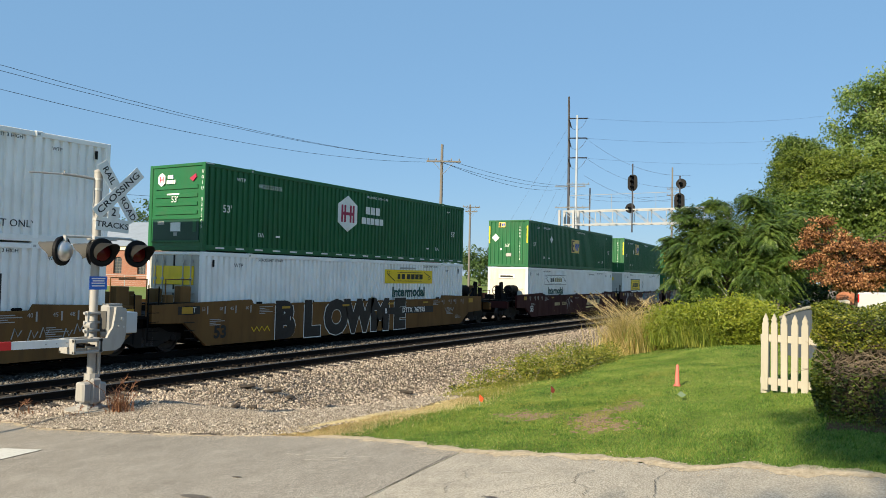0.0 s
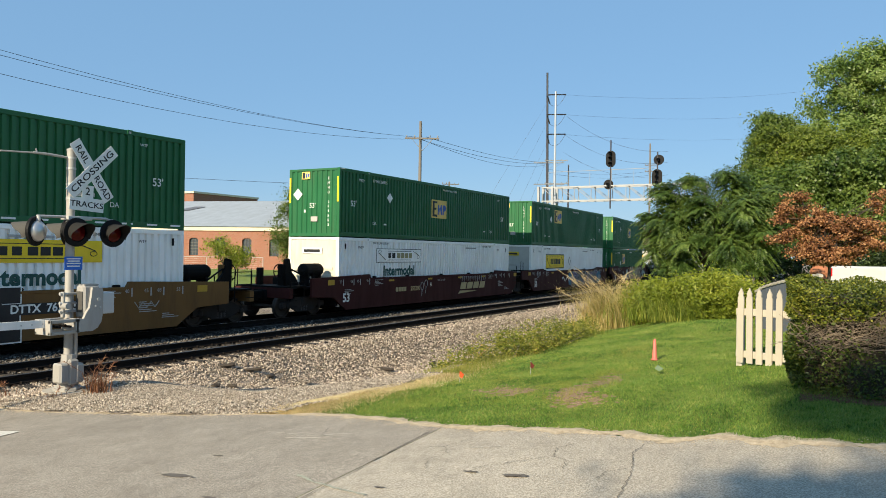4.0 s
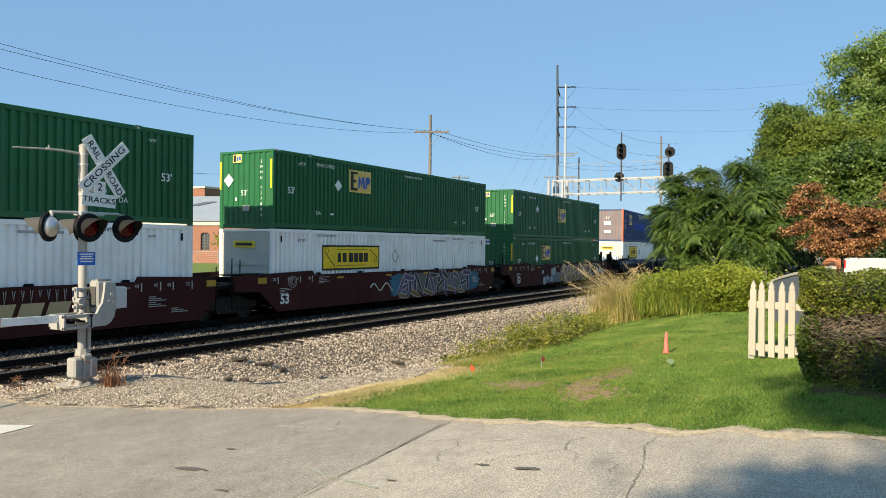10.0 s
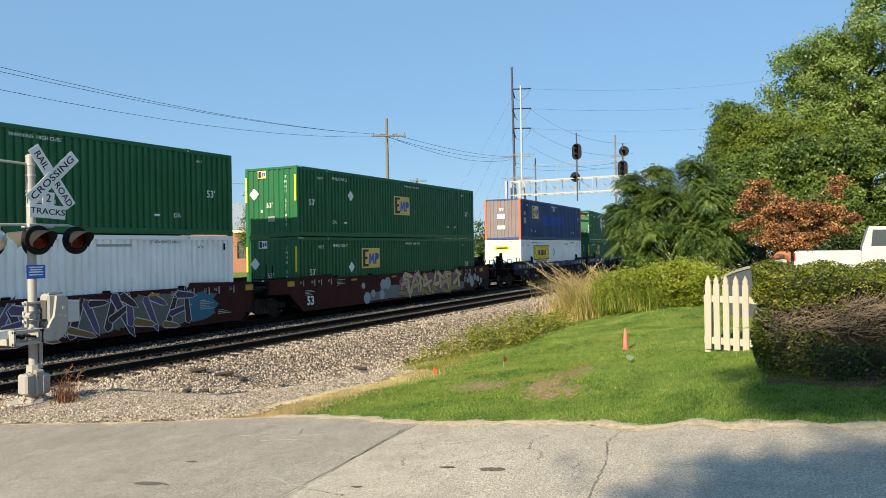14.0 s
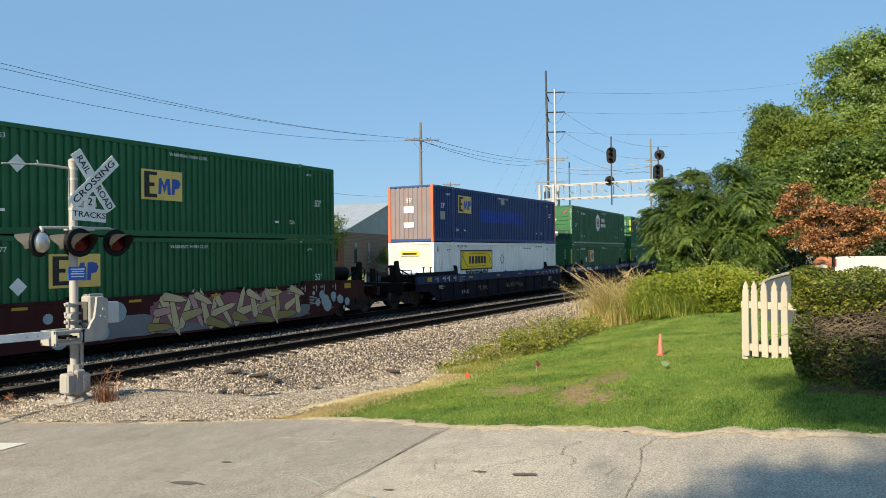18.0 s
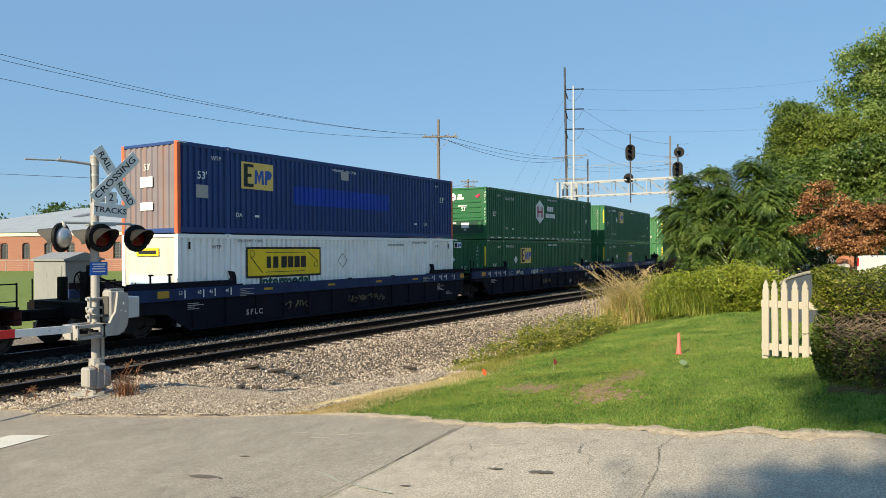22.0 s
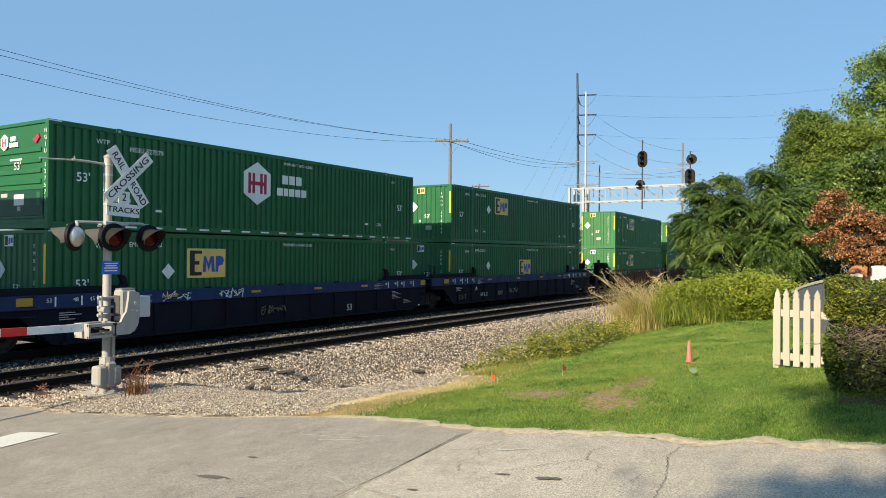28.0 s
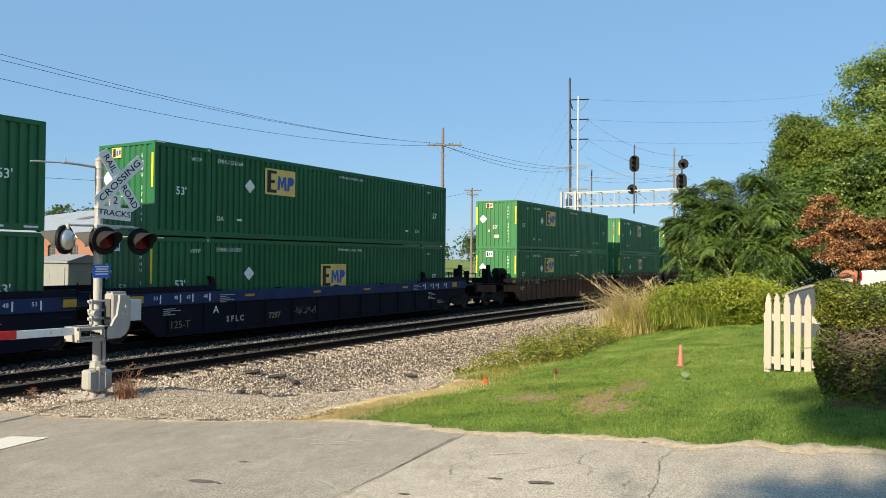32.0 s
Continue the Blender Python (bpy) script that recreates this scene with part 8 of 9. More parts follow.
# hedge
def hedge():
    hz = _gz(8.2, 0.0)
    r = thing("hedge", "clipped green hedge with a bare twiggy patch", "hedge", m=pose(8.3, -0.6, hz))
    def shell(n, x0, x1, y0, y1, z0, z1, thick):
        u = rng.random((n, 3))
        f = rng.integers(0, 4, n)
        p = np.stack([x0 + (x1 - x0) * u[:, 0], y0 + (y1 - y0) * u[:, 1], z0 + (z1 - z0) * u[:, 2]], 1)
        t = np.abs(rng.normal(0, thick, n))
        p[f == 0, 0] = x0 + t[f == 0]
        p[f == 1, 1] = y1 - t[f == 1]
        p[f == 2, 2] = z1 - t[f == 2]
        p[f == 3, 0] = x1 - t[f == 3]
        p += 0.05 * np.sin(p[:, [1, 2, 0]] * 5.3) + 0.03 * np.sin(p[:, [2, 0, 1]] * 11.0)
        return p
    # own space: x towards the lawn's end, y across
    def bare(p):
        """Where the hedge's face is bare: a band that climbs away from its end."""
        q = np.clip((1.15 - p[:, 1]) / 1.5, 0, 1)
        wob = 0.06 * np.sin(p[:, 1] * 5.0) + 0.04 * np.sin(p[:, 1] * 13.0 + 5 * p[:, 2]) + rng.normal(0, 0.05, len(p))
        tuft = np.sin(p[:, 1] * 9.0 + 3 * np.sin(p[:, 2] * 8.0)) + np.sin(p[:, 2] * 21.0 + 2.5 * np.sin(p[:, 1] * 6.0)) > 1.25
        return (p[:, 2] > 0.37 + 0.07 * q - wob) & (p[:, 2] < 0.66 + 0.23 * q + wob) & (p[:, 1] < 1.2) & (p[:, 0] < 0.3) & ~tuft
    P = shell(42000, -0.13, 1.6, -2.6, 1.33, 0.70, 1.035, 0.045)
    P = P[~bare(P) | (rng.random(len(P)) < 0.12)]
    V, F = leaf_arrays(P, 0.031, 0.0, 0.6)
    part("clipped_top", big_mesh("clipped_top", V, F, M["leaf_hedge_top"]), None, r, "clipped top growth in brighter, sunlit leaf tones")
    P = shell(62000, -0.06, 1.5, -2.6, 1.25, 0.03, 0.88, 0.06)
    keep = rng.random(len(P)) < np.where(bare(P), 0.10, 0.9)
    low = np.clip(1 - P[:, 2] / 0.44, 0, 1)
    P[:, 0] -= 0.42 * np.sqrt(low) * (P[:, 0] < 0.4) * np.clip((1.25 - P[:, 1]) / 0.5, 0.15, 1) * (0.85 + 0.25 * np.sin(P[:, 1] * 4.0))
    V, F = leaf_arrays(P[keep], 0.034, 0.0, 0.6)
    part("lower_growth", big_mesh("lower_growth", V, F, M["leaf_hedge"]), None, r, "lower growth in darker, shaded leaf tones")
    tw = G()
    for i in range(1900):
        y = random.uniform(-2.2, 1.20)
        face = random.random() < 0.75
        a = (random.uniform(0.0, 0.12), y, random.uniform(0.33, 0.62) + 0.20 * min(max((1.15 - y) / 1.5, 0), 1)) if face else (random.uniform(0.1, 1.4), 1.1, random.uniform(0.25, 0.8))
        d = (random.uniform(-0.17, -0.03), random.gauss(-0.08, 0.15), random.uniform(-0.06, 0.21)) if face else (random.uniform(-0.3, 0.3), random.uniform(0.0, 0.18), random.uniform(-0.1, 0.25))
        b = tuple(p + q for p, q in zip(a, d))
        c = tuple(p + q * 0.6 + random.uniform(-0.03, 0.03) for p, q in zip(a, d))
        tw.tube([a, c, b], 0.0032, 4)
        tw.cyl(c, tuple(p + q * 0.5 + random.uniform(-0.05, 0.05) for p, q in zip(c, d)), 0.0022, 0.0012, 3)
    tagged(part("twig_growth", tw, M["hedge_twig"], r, "brown bare twigs"), kind="stuff")
    st = G()
    for i in range(24):
        y = -2.3 + i * 0.14
        st.cyl((0.7, y, -0.2), (0.7 + random.uniform(-0.4, 0.4), y + random.uniform(-0.15, 0.05), 0.9), 0.03, 0.012, 6)
    tagged(part("stem_growth", st, M["twig"], r), kind="stuff")
    # added dark block: fills the gaps with the shade of the hedge's depth
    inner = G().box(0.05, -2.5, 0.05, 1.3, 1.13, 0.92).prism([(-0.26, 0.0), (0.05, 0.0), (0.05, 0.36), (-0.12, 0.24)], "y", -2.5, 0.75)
    part("inner_growth", inner, M["hedge_inner"], r, "dark core that stands for the hedge's inner shade")
    return r


hedge()
# reddish mulch along the hedge's foot
M["mulch"] = mat_earth("reddish_mulch", [(0.3, (0.07, 0.035, 0.022)), (0.55, (0.16, 0.075, 0.045)), (0.75, (0.28, 0.16, 0.10))], 30.0, 0.7, 0.04)
_ys = np.linspace(-3.4, 0.55, 80)
_mv, _mf = [], []
for i, y in enumerate(_ys):
    o = 7.72 + 0.05 * math.sin(y * 6) + 0.02 * math.sin(y * 23) + 0.2 * max(0, y) ** 2
    for x, h in ((o, -0.004), (o + 0.07, 0.008), (8.6, 0.014)):
        _mv.append((x, float(y), _gz(x, y) + float(hump(x, y)) + h))
for i in range(79):
    for k in range(2):
        _mf.append((3 * i + k, 3 * i + k + 1, 3 * i + k + 4, 3 * i + k + 3))
solid("mulch_bed", G().add(_mv, _mf), M["mulch"], "reddish mulch along the foot of the hedge", "mulch", kind="structure")


# picket fence panel
def picket_fence():
    a, b = Vector((10.32, 1.50, _gz(10.32, 1.5))), Vector((10.02, 0.72, _gz(10.02, 0.72)))
    d = (b - a)
    yaw = math.degrees(math.atan2(d.y, d.x))
    r = thing("picket_fence", "white painted picket fence panel with pointed tops", "fence", m=pose(a.x, a.y, a.z, 0, 0, yaw))
    L = d.length
    for i in range(5):
        x = 0.10 + i * 0.127
        w = 0.040
        top = 1.0 + (0.0 if i else 0.0)
        prof = [(x - w, 0.03), (x + w, 0.03), (x + w, 0.86), (x + w * 0.72, 0.885), (x + w * 0.85, 0.915), (x, 0.99), (x - w * 0.85, 0.915), (x - w * 0.72, 0.885), (x - w, 0.86)]
        part("picket", G().prism(prof, "y", 0.0, 0.022), M["picket"], r, m=pose(0, 0, 0, 0, random.uniform(-0.5, 0.5), 0))
    for z in (0.14, 0.68):
        part("rail", G().box(0.03, 0.022, z - 0.045, 1.0, 0.06, z + 0.045, 0.006), M["picket"], r)
    part("post", G().box(0.03, 0.03, -0.2, 0.11, 0.12, 0.72, 0.008), M["picket"], r)
    return r


picket_fence()

# cone, flags and scraps on the lawn
_c = thing("marker_cone", "slim faded pinkish orange marker cone", "cone", m=pose(10.88, 2.63, _gz(10.88, 2.63)))
part("body", G().lathe((0, 0, 0.01), (0, 0, 1), [(0, 0.040), (0.02, 0.034), (0.265, 0.019), (0.28, 0.012)], 16), M["cone"], _c, smooth=True)
part("base", G().box(-0.045, -0.045, -0.01, 0.045, 0.045, 0.006, 0.003), M["cone"], _c)
for (x, y), mt, lab in (((9.2, 4.89), "flag_orange", "small orange marking flag on a wire"), ((9.95, 4.15), "flag_red", "small dark red marking flag on a wire")):
    f = thing("marking_flag", lab, "flag", "marking flags", pose(x, y, _gz(x, y)))
    part("stem", G().cyl((0, 0, -0.05), (0.01, 0, 0.16), 0.003, n=5), M["galv"], f)
    part("flag", G().add([(0, 0, 0.07), (0, 0, 0.155), (0.03, -0.05, 0.10), (0.02, -0.03, 0.05)], [(0, 1, 2), (0, 2, 3)]).add([(0.0, 0.002, 0.07), (0.0, 0.002, 0.15), (0.03, 0.02, 0.09)], [(0, 1, 2)]), M[mt], f)
M["scrap"] = plain("grey_green_film", (0.13, 0.18, 0.10), 0.5)
_s = thing("paper_scrap", "crumpled grey-green scrap on the grass", "scrap", m=pose(9.72, 2.29, _gz(9.72, 2.29) + 0.015))
part("sheet", G().add([(0, 0, 0), (0.06, -0.04, 0.03), (0.08, 0.04, 0.07), (0.01, 0.06, 0.03), (0.04, 0.01, 0.035)], [(0, 1, 4), (1, 2, 4), (2, 3, 4), (3, 0, 4)]), M["scrap"], _s)

# grey board fence, parked truck and drum behind the hedge
M["fence_dark"] = worn("dark_blue_grey_fence_paint", (0.10, 0.115, 0.14), (0.06, 0.06, 0.07), 0.7, 0, 6, 0.4)
_f = thing("board_fence", "dark blue-grey board fence with a white curved top", "fence")
def fence_top(i):
    return _gz(15.0, 1.75) + 0.62 + (0.37 + 0.17) * (max(i, 0) / 15) ** 0.75 - 0.17 * i / 15


for i in range(16):
    x, y = 15.0 - i * 0.16, 1.75 - i * 0.075
    z0 = _gz(x, y) - 0.02
    lo, hi, mid = fence_top(i + 0.5) - z0, fence_top(i - 0.5) - z0, fence_top(i) - z0 + 0.018
    part("board", G().prism([(-0.086, 0), (0.086, 0), (0.086, hi), (0, mid), (-0.086, lo)], "y", -0.012, 0.012), M["fence_dark"], _f, m=pose(x, y, z0, 0, 0, 25))
    part("cap", G().prism([(-0.089, lo + 0.004), (0, mid + 0.004), (0.089, hi + 0.004), (0.089, hi + 0.042), (0, mid + 0.046), (-0.089, lo + 0.042)], "y", -0.03, 0.03), M["picket"], _f, m=pose(x, y, z0, 0, 0, 25))

M["truck_white"] = worn("white_car_paint", (0.43, 0.44, 0.445), (0.4, 0.4, 0.4), 0.3, 0, 3, 0.15)
M["tail_red"] = plain("red_tail_lamp_plastic", (0.5, 0.01, 0.01), 0.2)
TR = thing("pickup_truck", "white pickup truck parked behind the hedge", "truck", m=pose(28.6, 1.12, 1.03, 0, 0, -90))
part("bed", G().box(0.0, -0.95, 0.55, 2.1, 0.95, 1.18, 0.05), M["truck_white"], TR)
part("cab", G().prism([(2.1, 0.55), (4.1, 0.55), (4.1, 1.25), (3.9, 1.3), (3.3, 1.92), (2.3, 1.95), (2.1, 1.3)], "y", -0.92, 0.92), M["truck_white"], TR)
part("hood", G().box(4.1, -0.95, 0.55, 5.4, 0.95, 1.15, 0.08), M["truck_white"], TR)
for y in (-0.935, 0.925):
    part("side_window", G().prism([(2.35, 1.32), (3.75, 1.32), (3.25, 1.82), (2.4, 1.84)], "y", y, y + 0.01), M["glass"], TR)
for x in (0.9, 4.5):
    for y in (-0.98, 0.74):
        w = part("wheel", G().lathe((x, y, 0.40), (0, 1, 0), [(0, 0.25), (0.02, 0.38), (0.20, 0.38), (0.24, 0.25)], 20), M["rubber"], TR)
        part("rim", G().cyl((x, y - 0.005, 0.40), (x, y + 0.235, 0.40), 0.22, n=16), M["galv"], w)
for y in (-0.9, 0.78):
    part("tail_lamp", G().box(-0.015, y - 0.065, 0.85, 0.15, y + 0.12, 1.12, 0.01), M["tail_red"], TR)
part("bumper", G().box(-0.12, -0.9, 0.48, 0.0, 0.9, 0.62, 0.02), M["galv"], TR)
solid("drum", G().lathe((26.0, 1.25, _gz(26.0, 1.25)), (0, 0, 1), [(0, 0.29), (0.03, 0.30), (0.30, 0.28), (0.33, 0.30), (0.6, 0.29), (0.68, 0.30), (0.78, 0.27), (0.86, 0.19), (0.90, 0.07)], 20), worn("rusty_orange_drum", (0.34, 0.13, 0.06), (0.2, 0.08, 0.05), 0.7), "rusty orange drum beside the parked truck", "drum")

# tree behind the eye, whose crown shades the road and the hedge's foot
_L = 10.0      # metres back along the sunlight
tree("tree", "tall leafy tree that shades the road", (-7.0 - _way.x * _L, -3.0 - _way.y * _L, 0.8), 9.5, 0.35,
     [(x - _way.x * _L, y - _way.y * _L, z - _way.z * _L, a, b, c) for x, y, z, a, b, c in (
         (-4.8, 0.45, 6.0, 1.1, 1.15, 0.45), (-5.3, 0.0, 6.3, 1.2, 1.2, 0.4), (-5.0, -0.9, 6.1, 1.4, 1.3, 0.6), (-3.9, 0.32, 7.5, 0.85, 0.8, 0.35),
         (-3.4, -1.5, 7.4, 1.3, 1.4, 0.6), (-6.5, -3.2, 7.4, 2.4, 2.0, 1.4), (-7.5, -2.6, 6.8, 1.6, 1.4, 1.2))]
     + [(x - _way.x * 22.0, y - _way.y * 22.0, z - _way.z * 22.0, a, b, c) for x, y, z, a, b, c in (
         (7.35, -0.15, 1.15, 0.75, 0.6, 0.26), (8.5, 0.72, 1.1, 0.4, 0.28, 0.14), (8.15, -0.75, 1.30, 0.35, 0.45, 0.16))], 870, 44, 0.24, 0.17, M["leaf_b"], lobes=0)

# ---- grass ----
def blades(name, n, place, height, width, mat, label, lean=0.35, kind="stuff"):
    """Single blades of grass; place(n) gives x, y."""
    x, y = place(n)
    n = len(x)
    z = ground_z(x, y) + hump(x, y) * ease(6.3, 6.8, x) - 0.005
    h = height * rng.uniform(0.5, 1.35, n)
    a = rng.uniform(0, 2 * np.pi, n)
    b = rng.uniform(0, 2 * np.pi, n)
    w = width * rng.uniform(0.6, 1.3, n)
    ln = lean * rng.random(n)
    base = np.stack([x, y, z], 1)
    side = np.stack([np.cos(a), np.sin(a), 0 * a], 1) * w[:, None] / 2
    tip = base + np.stack([np.cos(b) * ln * h, np.sin(b) * ln * h, h], 1)
    P = np.stack([base - side, base + side, tip], 1).reshape(-1, 3)
    F = 3 * np.arange(n)[:, None] + np.arange(3)[None, :]
    return solid(name, big_mesh(name, P, F, mat), None, label, "grass", kind=kind)


M["bare"] = mat_earth("thin_brown_soil", [(0.3, (0.13, 0.08, 0.05)), (0.55, (0.29, 0.195, 0.125)), (0.75, (0.48, 0.36, 0.24))], 40.0, 0.5, 0.02)
DRY = ((9.6, 2.9, 0.7, 0.35), (8.9, 3.3, 0.5, 0.4), (8.2, 2.8, 0.6, 0.3), (10.6, 4.0, 0.9, 0.35), (8.0, 3.7, 0.4, 0.6), (9.3, 4.3, 0.6, 0.3), (11.8, 3.2, 0.9, 0.4), (8.0, 5.0, 0.7, 0.5), (9.2, 5.0, 0.8, 0.4), (10.6, 5.1, 1.0, 0.4), (12.4, 5.1, 1.2, 0.4), (15.0, 4.6, 1.6, 0.7))
BARE = ((8.41, 3.76, 0.30, 0.5), (7.87, 2.72, 0.35, 0.35), (9.05, 2.80, 0.55, 0.22), (8.3, 2.9, 0.4, 0.2))


def on_lawn(n, dense=2.0):
    x = 6.35 + 17 * rng.random(n) ** dense
    y = -2.0 + 8.4 * rng.random(n)
    k = (y < border_y(x) - 0.08) & (x > edge_x(np.clip(y, -40, 13)) + 0.04 + 0.20 * np.abs(np.sin(y * 4.1 + np.sin(y * 1.7))) * rng.random(n))
    for cx, cy, rx, ry in BARE:
        d = ((x - cx) / rx) ** 2 + ((y - cy) / ry) ** 2
        k &= (d > 1.5) | (rng.random(n) < 0.06 + 0.30 * d)
    return x[k], y[k]


blades("grass_blades", 420000, on_lawn, 0.021, 0.009, M["blades"], "short mown green grass", 1.3)
blades("grass_blades", 12000, lambda n: on_lawn(n), 0.040, 0.009, M["blades"], "longer tufts of green grass", 0.6)
def on_dry(n):
    """Drifts of dry blades over the thin places of the lawn."""
    c = np.array(DRY)[rng.integers(0, len(DRY), n)]
    x, y = c[:, 0] + c[:, 2] * 0.6 * rng.normal(size=n), c[:, 1] + c[:, 3] * 0.6 * rng.normal(size=n)
    k = (np.sin(x * 9.0 + 2 * np.sin(y * 7.0)) + np.sin(y * 11.0 + x * 4.0) > -0.6) & (y < border_y(x) - 0.1) & (x > edge_x(np.clip(y, -40, 13)) + 0.2)
    return x[k], y[k]


blades("dry_grass", 20000, on_dry, 0.026, 0.010, M["straw_green"], "drifts of half-dry blades in the lawn", 1.0)
def on_sunny(n):
    """The drier part of the lawn, towards the ballast and the far end."""
    x, y = 7.6 + 10.5 * rng.random(n) ** 1.4, 2.0 + 4.2 * rng.random(n) ** 0.7
    k = (y < border_y(x) - 0.06) & (np.sin(x * 2.3 + y) + np.sin(y * 3.7 - x * 1.1) + 1.6 * rng.random(n) > 0.2)
    for cx, cy, rx, ry in BARE:
        k &= ((x - cx) / rx) ** 2 + ((y - cy) / ry) ** 2 > 1.4
    return x[k], y[k]


M["blades_dry"] = leafy("sun_bleached_grass_blades", [(0.1, (0.12, 0.20, 0.03)), (0.5, (0.24, 0.33, 0.06)), (0.9, (0.44, 0.43, 0.14))], 0.55, 0.35, 1.5)
blades("grass_blades", 60000, on_sunny, 0.024, 0.009, M["blades_dry"], "paler sun-bleached grass at the lawn's dry end", 1.2)
blades("dry_grass", 9000, lambda n: on_lawn(n), 0.028, 0.009, M["straw_green"], "scattered dry blades among the lawn", 0.8)


def on_border(n, lo=-0.45, hi=0.22, x0=6.9, x1=21):
    x = x0 + (x1 - x0) * rng.random(n) ** 1.4
    y = border_y(x) + rng.normal((lo + hi) / 2, (hi - lo) / 2.6, n) + 0.08 * np.sin(x * 5.0) * rng.random(n)
    return x, y


M["thatch"] = mat_earth("matted_dry_straw", [(0.3, (0.30, 0.235, 0.115)), (0.55, (0.56, 0.45, 0.24)), (0.75, (0.74, 0.62, 0.38))], 30.0, 0.6, 0.03)
_tx = np.linspace(6.9, 12.6, 150)
_tv, _tf = [], []
for i, x in enumerate(_tx):
    w = 1.0 - 0.80 * float(ease(8.0, 11.6, x))
    lo = 0.30 * w + 0.09 * math.sin(x * 3.1) + 0.05 * math.sin(x * 9.7) + 0.03 * math.sin(x * 23.0)
    for k in range(6):
        y = float(border_y(x)) + 0.20 * w + 0.05 * math.sin(x * 7.0) - (0.20 * w + 0.06 + lo) * k / 5
        _tv.append((float(x), y, float(ground_z(x, y)) + float(hump(x, y)) * float(ease(6.3, 6.8, x)) + (0.036 if y > border_y(x) - 0.06 else 0.010) - (0.03 if k in (0, 5) else 0)))
_tf = [(6 * i + k, 6 * i + k + 1, 6 * i + k + 7, 6 * i + k + 6) for i in range(149) for k in range(5)]
solid("straw_verge", G().add(_tv, _tf), M["thatch"], "matted straw between the lawn and the ballast", "straw", kind="structure")
blades("dry_grass", 46000, lambda n: on_border(n, -0.42, 0.18, 6.9, 12.0), 0.036, 0.009, M["straw"], "straw-coloured dry grass along the ballast", 1.2)


def on_tufts(n):
    """Tufts of longer grass, crowded together."""
    x, y = on_lawn(2600, 1.5)
    k = rng.integers(0, len(x), n)
    r = 0.018 + 0.05 * rng.random(len(x))
    x, y = x[k] + rng.normal(size=n) * r[k], y[k] + rng.normal(size=n) * r[k]
    q = (y < border_y(x) - 0.05) & (x > edge_x(np.clip(y, -40, 13)) + 0.02)
    return x[q], y[q]


blades("grass_tufts", 80000, on_tufts, 0.032, 0.010, M["blades"], "thick tufts in the mown lawn", 1.3)
blades("verge_grass", 12000, lambda n: on_border(n, -0.5, 0.15, 10.0, 22), 0.10, 0.010, M["straw_green"], "half-dry verge grass along the ballast", 0.7)
for cx, cy, rx, ry in BARE:
    g = G()
    for q in range(120):
        px, py, s = cx + random.gauss(0, rx * 0.5), cy + random.gauss(0, ry * 0.5), random.uniform(0.012, 0.05)
        pts = [(px + s * random.uniform(0.6, 1.3) * math.cos(a), py + s * random.uniform(0.6, 1.3) * math.sin(a)) for a in [i * math.pi / 5 for i in range(10)]]
        g.add([(px, py, _gz(px, py) + float(hump(px, py)) + 0.006)] + [(x, y, _gz(x, y) + float(hump(x, y)) + 0.003) for x, y in pts], [(0, 1 + i, 1 + (i + 1) % 10) for i in range(10)])
    solid("bare_patch", g, M["bare"], "bare dry soil patch in the lawn", "soil", kind="structure")
# soil lip beside the road
line_soil = [(edge_x(y) + 0.03, y) for y in np.linspace(-2, 13.3, 700)]
vs, fs = [], []
for i, (x, y) in enumerate(line_soil):
    wide = max(0.5, 0.25 + 0.4 * math.sin(y * 4.7) + 0.9 * math.exp(-((y - 0.85) / 0.55) ** 2)) if y < 6 else 0.8
    w = (0.09 + 0.09 * abs(math.sin(i * 0.1)) + 0.04 * math.sin(i * 0.33)) * wide + random.uniform(-0.02, 0.02)
    o = (0.05 + 0.05 * math.sin(i * 0.17) + 0.03 * math.sin(i * 0.61)) * wide + random.uniform(-0.015, 0.015)
    a = min(x - o - 0.02, float(edge_x(y) + _rag(y)) - 0.03)
    vs += [(a, y, _gz(a, y) + 0.0225), (x + w * 0.4, y, _gz(x, y) + 0.029), (x + w + 0.10, y, _gz(x + w + 0.10, y) + 0.004)]
for i in range(len(line_soil) - 1):
    for k in range(2):
        fs.append((3 * i + k, 3 * i + k + 1, 3 * i + k + 4, 3 * i + k + 3))
solid("soil_edge", G().add(vs, fs), M["soil"], "crumbled sandy soil along the road's edge", "soil", kind="structure")


def crumbs(name, n, mat, label):
    """Small lumps of soil and grit strewn along the road's edge."""
    y = rng.uniform(-2, 13.2, n)
    x = edge_x(y) + rng.normal(0.02, 0.11, n)
    s = rng.uniform(0.003, 0.009, n)
    base = np.array([(1, 0, 0), (-0.5, 0.9, 0), (-0.5, -0.9, 0), (0, 0, 0.8)], float)
    P = base[None] * s[:, None, None] * rng.uniform(0.7, 1.3, (n, 4, 1))
    a = rng.uniform(0, 6.28, n)
    c, q = np.cos(a)[:, None], np.sin(a)[:, None]
    X, Y = c * P[..., 0] - q * P[..., 1], q * P[..., 0] + c * P[..., 1]
    z = ground_z(x, y) + np.where(x < edge_x(y) + 0.08, 0.026, 0.012)
    V = np.stack([X + x[:, None], Y + y[:, None], P[..., 2] + z[:, None]], -1).reshape(-1, 3)
    F = (np.array([(0, 1, 3), (1, 2, 3), (2, 0, 3)])[None] + 4 * np.arange(n)[:, None, None]).reshape(-1, 3)
    return solid(name, big_mesh(name, V, F, mat), None, label, "soil", kind="stuff")


crumbs("soil_crumbs", 6000, M["soil"], "crumbs of sandy soil and grit along the road")


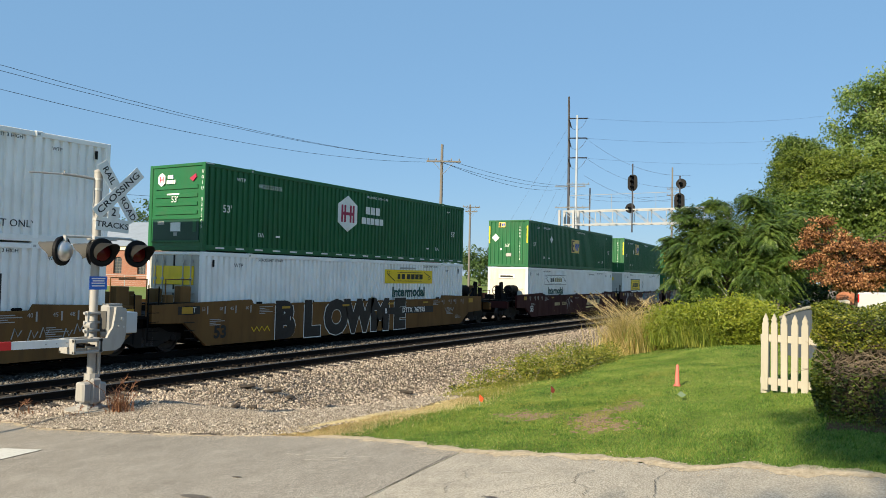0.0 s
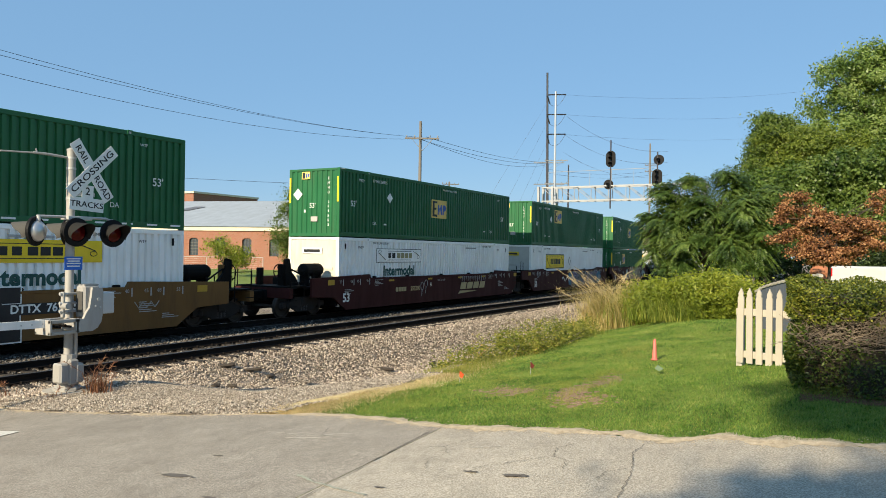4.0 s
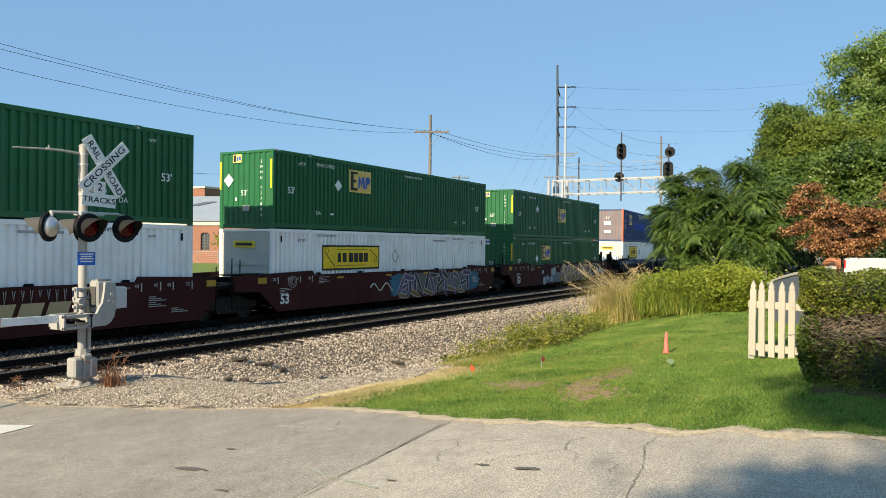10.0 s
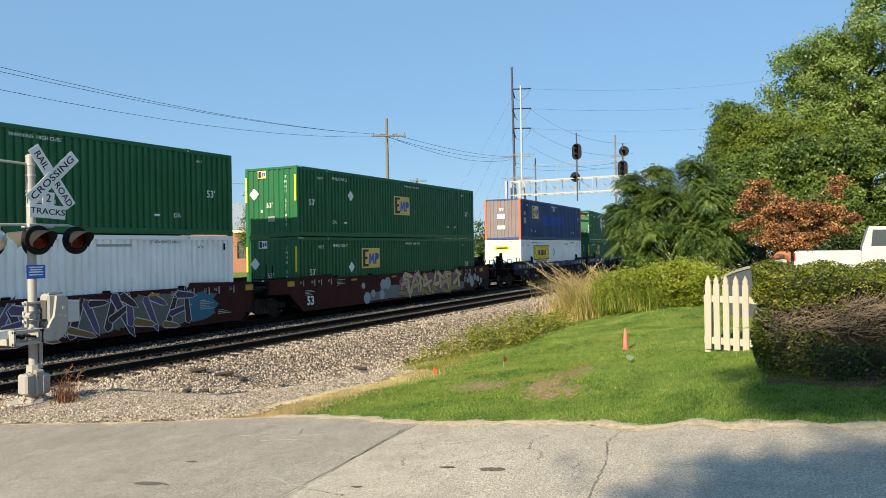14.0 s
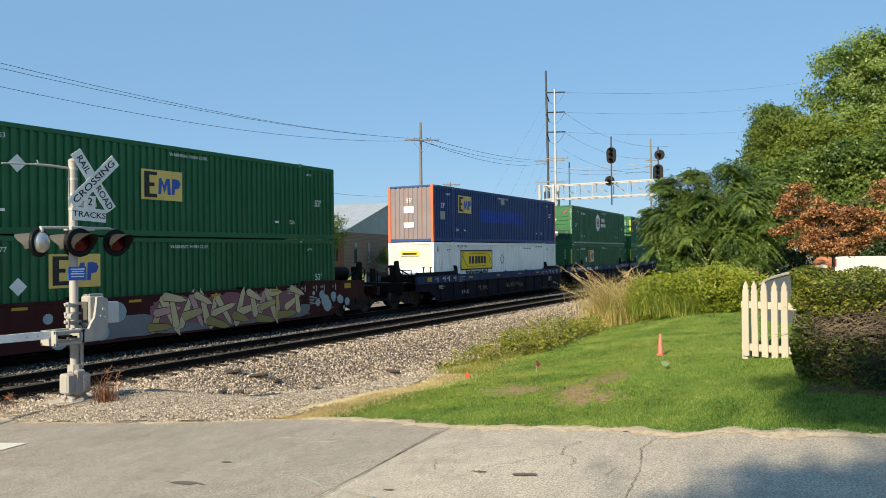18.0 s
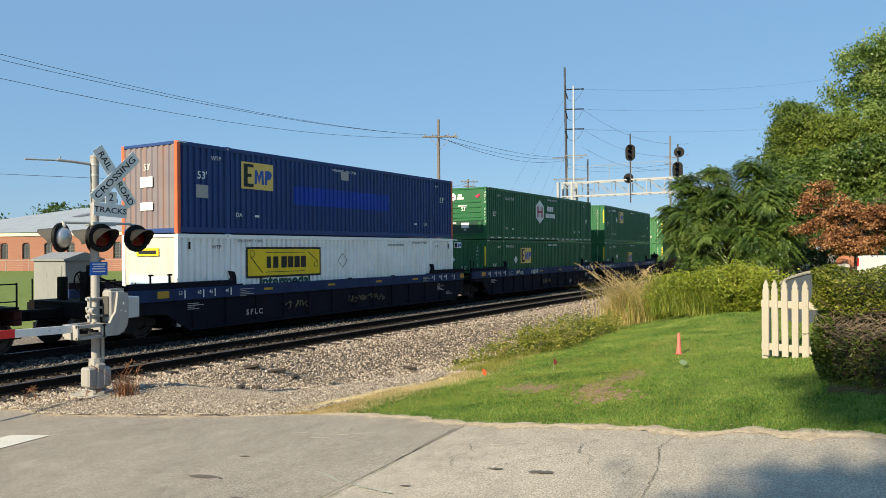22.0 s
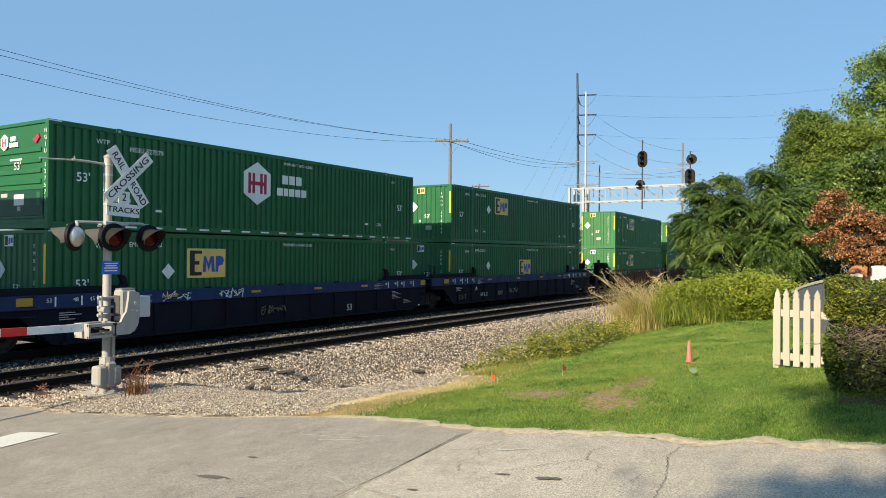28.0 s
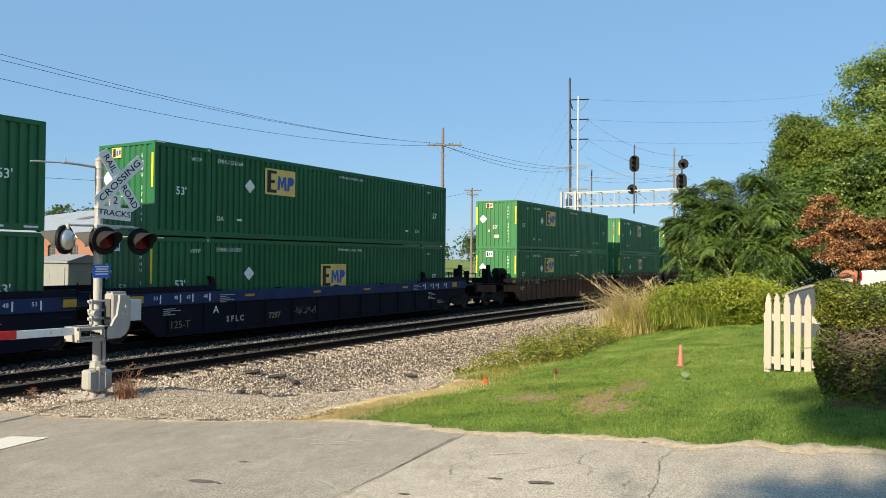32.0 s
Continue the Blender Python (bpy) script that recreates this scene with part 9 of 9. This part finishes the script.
M["straw_clump"] = leafy("yellow_dry_grass", [(0.1, (0.17, 0.155, 0.04)), (0.4, (0.42, 0.33, 0.13)), (0.9, (0.70, 0.58, 0.30))], 0.7, 0.3, 1.6)
M["grass_long"] = leafy("long_green_grass", [(0.15, (0.06, 0.10, 0.012)), (0.5, (0.17, 0.225, 0.03)), (0.85, (0.36, 0.36, 0.08))], 0.6, 0.35, 1.5)


def tall_grass(name, label, cx, cy, spread, n, h, mat, heads=0):
    r = thing(name, label, "grass clump", m=pose(cx, cy, _gz(cx, cy)))
    V, F = [], []
    k = 0
    for i in range(n):
        x, y = random.gauss(0, spread[0]), random.gauss(0, spread[1])
        a, ln, hh = (random.uniform(0, 6.28) if i % 2 else random.gauss(1.9, 0.6)), random.uniform(0.1, 1.25), h * random.uniform(0.25, 1.1)
        w = random.uniform(0.005, 0.010)
        pts = []
        for s in range(4):
            f = s / 3
            q = ln * hh * f ** 2
            pts.append((x + math.cos(a) * q, y + math.sin(a) * q, hh * (f - 0.25 * ln * f ** 2)))
        for s, p in enumerate(pts):
            ww = w * (1 - s / 3.2)
            V += [(p[0] - math.sin(a) * ww, p[1] + math.cos(a) * ww, p[2]), (p[0] + math.sin(a) * ww, p[1] - math.cos(a) * ww, p[2])]
        for s in range(3):
            F.append((k + 2 * s, k + 2 * s + 1, k + 2 * s + 3, k + 2 * s + 2))
        k += 8
    tagged(part("long_grass", big_mesh("long_grass", V, F, mat), None, r), kind="stuff")
    for i in range(heads):
        x, y, a = random.gauss(0, spread[0]), random.gauss(0, spread[1]), random.uniform(0, 6.28)
        if heads > 10 and i % 3:
            a = random.gauss(1.9, 0.45)
        lean = h * random.uniform(0.2, 0.95)
        top = Vector((x + lean * math.cos(a), y + lean * math.sin(a), h * random.uniform(0.6, 1.2)))
        knee = Vector((x + 0.3 * lean * math.cos(a), y + 0.3 * lean * math.sin(a), top.z * 0.66))
        g = G().tube([(x, y, 0), tuple(knee), tuple(top)], 0.004, 4)
        for q in range(20):
            f = 0.35 + 0.65 * q / 19
            p = knee.lerp(top, f)
            e = p + Vector((random.uniform(-0.07, 0.07), random.uniform(-0.07, 0.07), random.uniform(-0.02, 0.07)))
            g.cyl(tuple(p), tuple(e), 0.004, 0.002, 3)
        tagged(part("seed_head", g, mat if name == "dry_weed" else M["straw"], r), kind="stuff")
    return r


tall_grass("tall_grass", "tall dry straw-coloured grass clump with seed heads", 20.0, 5.75, (0.55, 0.45), 3800, 1.35, M["straw_clump"], 44)
tall_grass("tall_grass", "tall green grass mixed into the dry clump", 19.4, 5.15, (0.4, 0.4), 420, 0.95, M["grass_long"], 4)
tall_grass("tall_grass", "long green grass before the bush", 17.6, 3.6, (0.35, 0.75), 700, 0.95, M["grass_long"], 0)
M["weed_red"] = leafy("reddish_dry_weed", [(0.1, (0.10, 0.04, 0.025)), (0.5, (0.21, 0.09, 0.05)), (0.9, (0.34, 0.19, 0.10))], 0.8, 0.2, 6.0)
for i, (x, y, n, h) in enumerate(((8.42, 11.55, 90, 0.56), (8.30, 11.35, 70, 0.46), (8.55, 11.75, 50, 0.40), (7.5, 12.75, 40, 0.32), (7.7, 11.6, 40, 0.2))):
    tall_grass("dry_weed", "reddish dry weed growing in the ballast", x, y, (0.09, 0.09), n, h, M["weed_red"], 2)


# ---- what moves ----
def motions():
    """The train rolls out of the bend and along the straight at an even pace; its wheels turn with it."""
    for ob, u, y, z in MOVERS:
        rows = []
        for t in [0.8 * i for i in range(41)]:
            a, b = along(u - SPEED * t - 1.7, FAR)[0], along(u - SPEED * t + CL + 1.7, FAR)[0]
            d = (b - a).normalized()
            o = a + d * 1.7 + Vector((d.y, -d.x)) * (FAR - y)
            rows.append((t, pose(o.x, o.y, z, 0, 0, math.degrees(math.atan2(d.y, d.x)))))
        walk(ob, rows)
    step = 4 / FPS
    times = [i * step for i in range(int(32.0 / step) + 1)]
    for ob, x, y in WHEELS:
        walk(ob, [(t, pose(x, y, 0.405, 0, -math.degrees(SPEED * t / 0.405), 0)) for t in times])


motions()
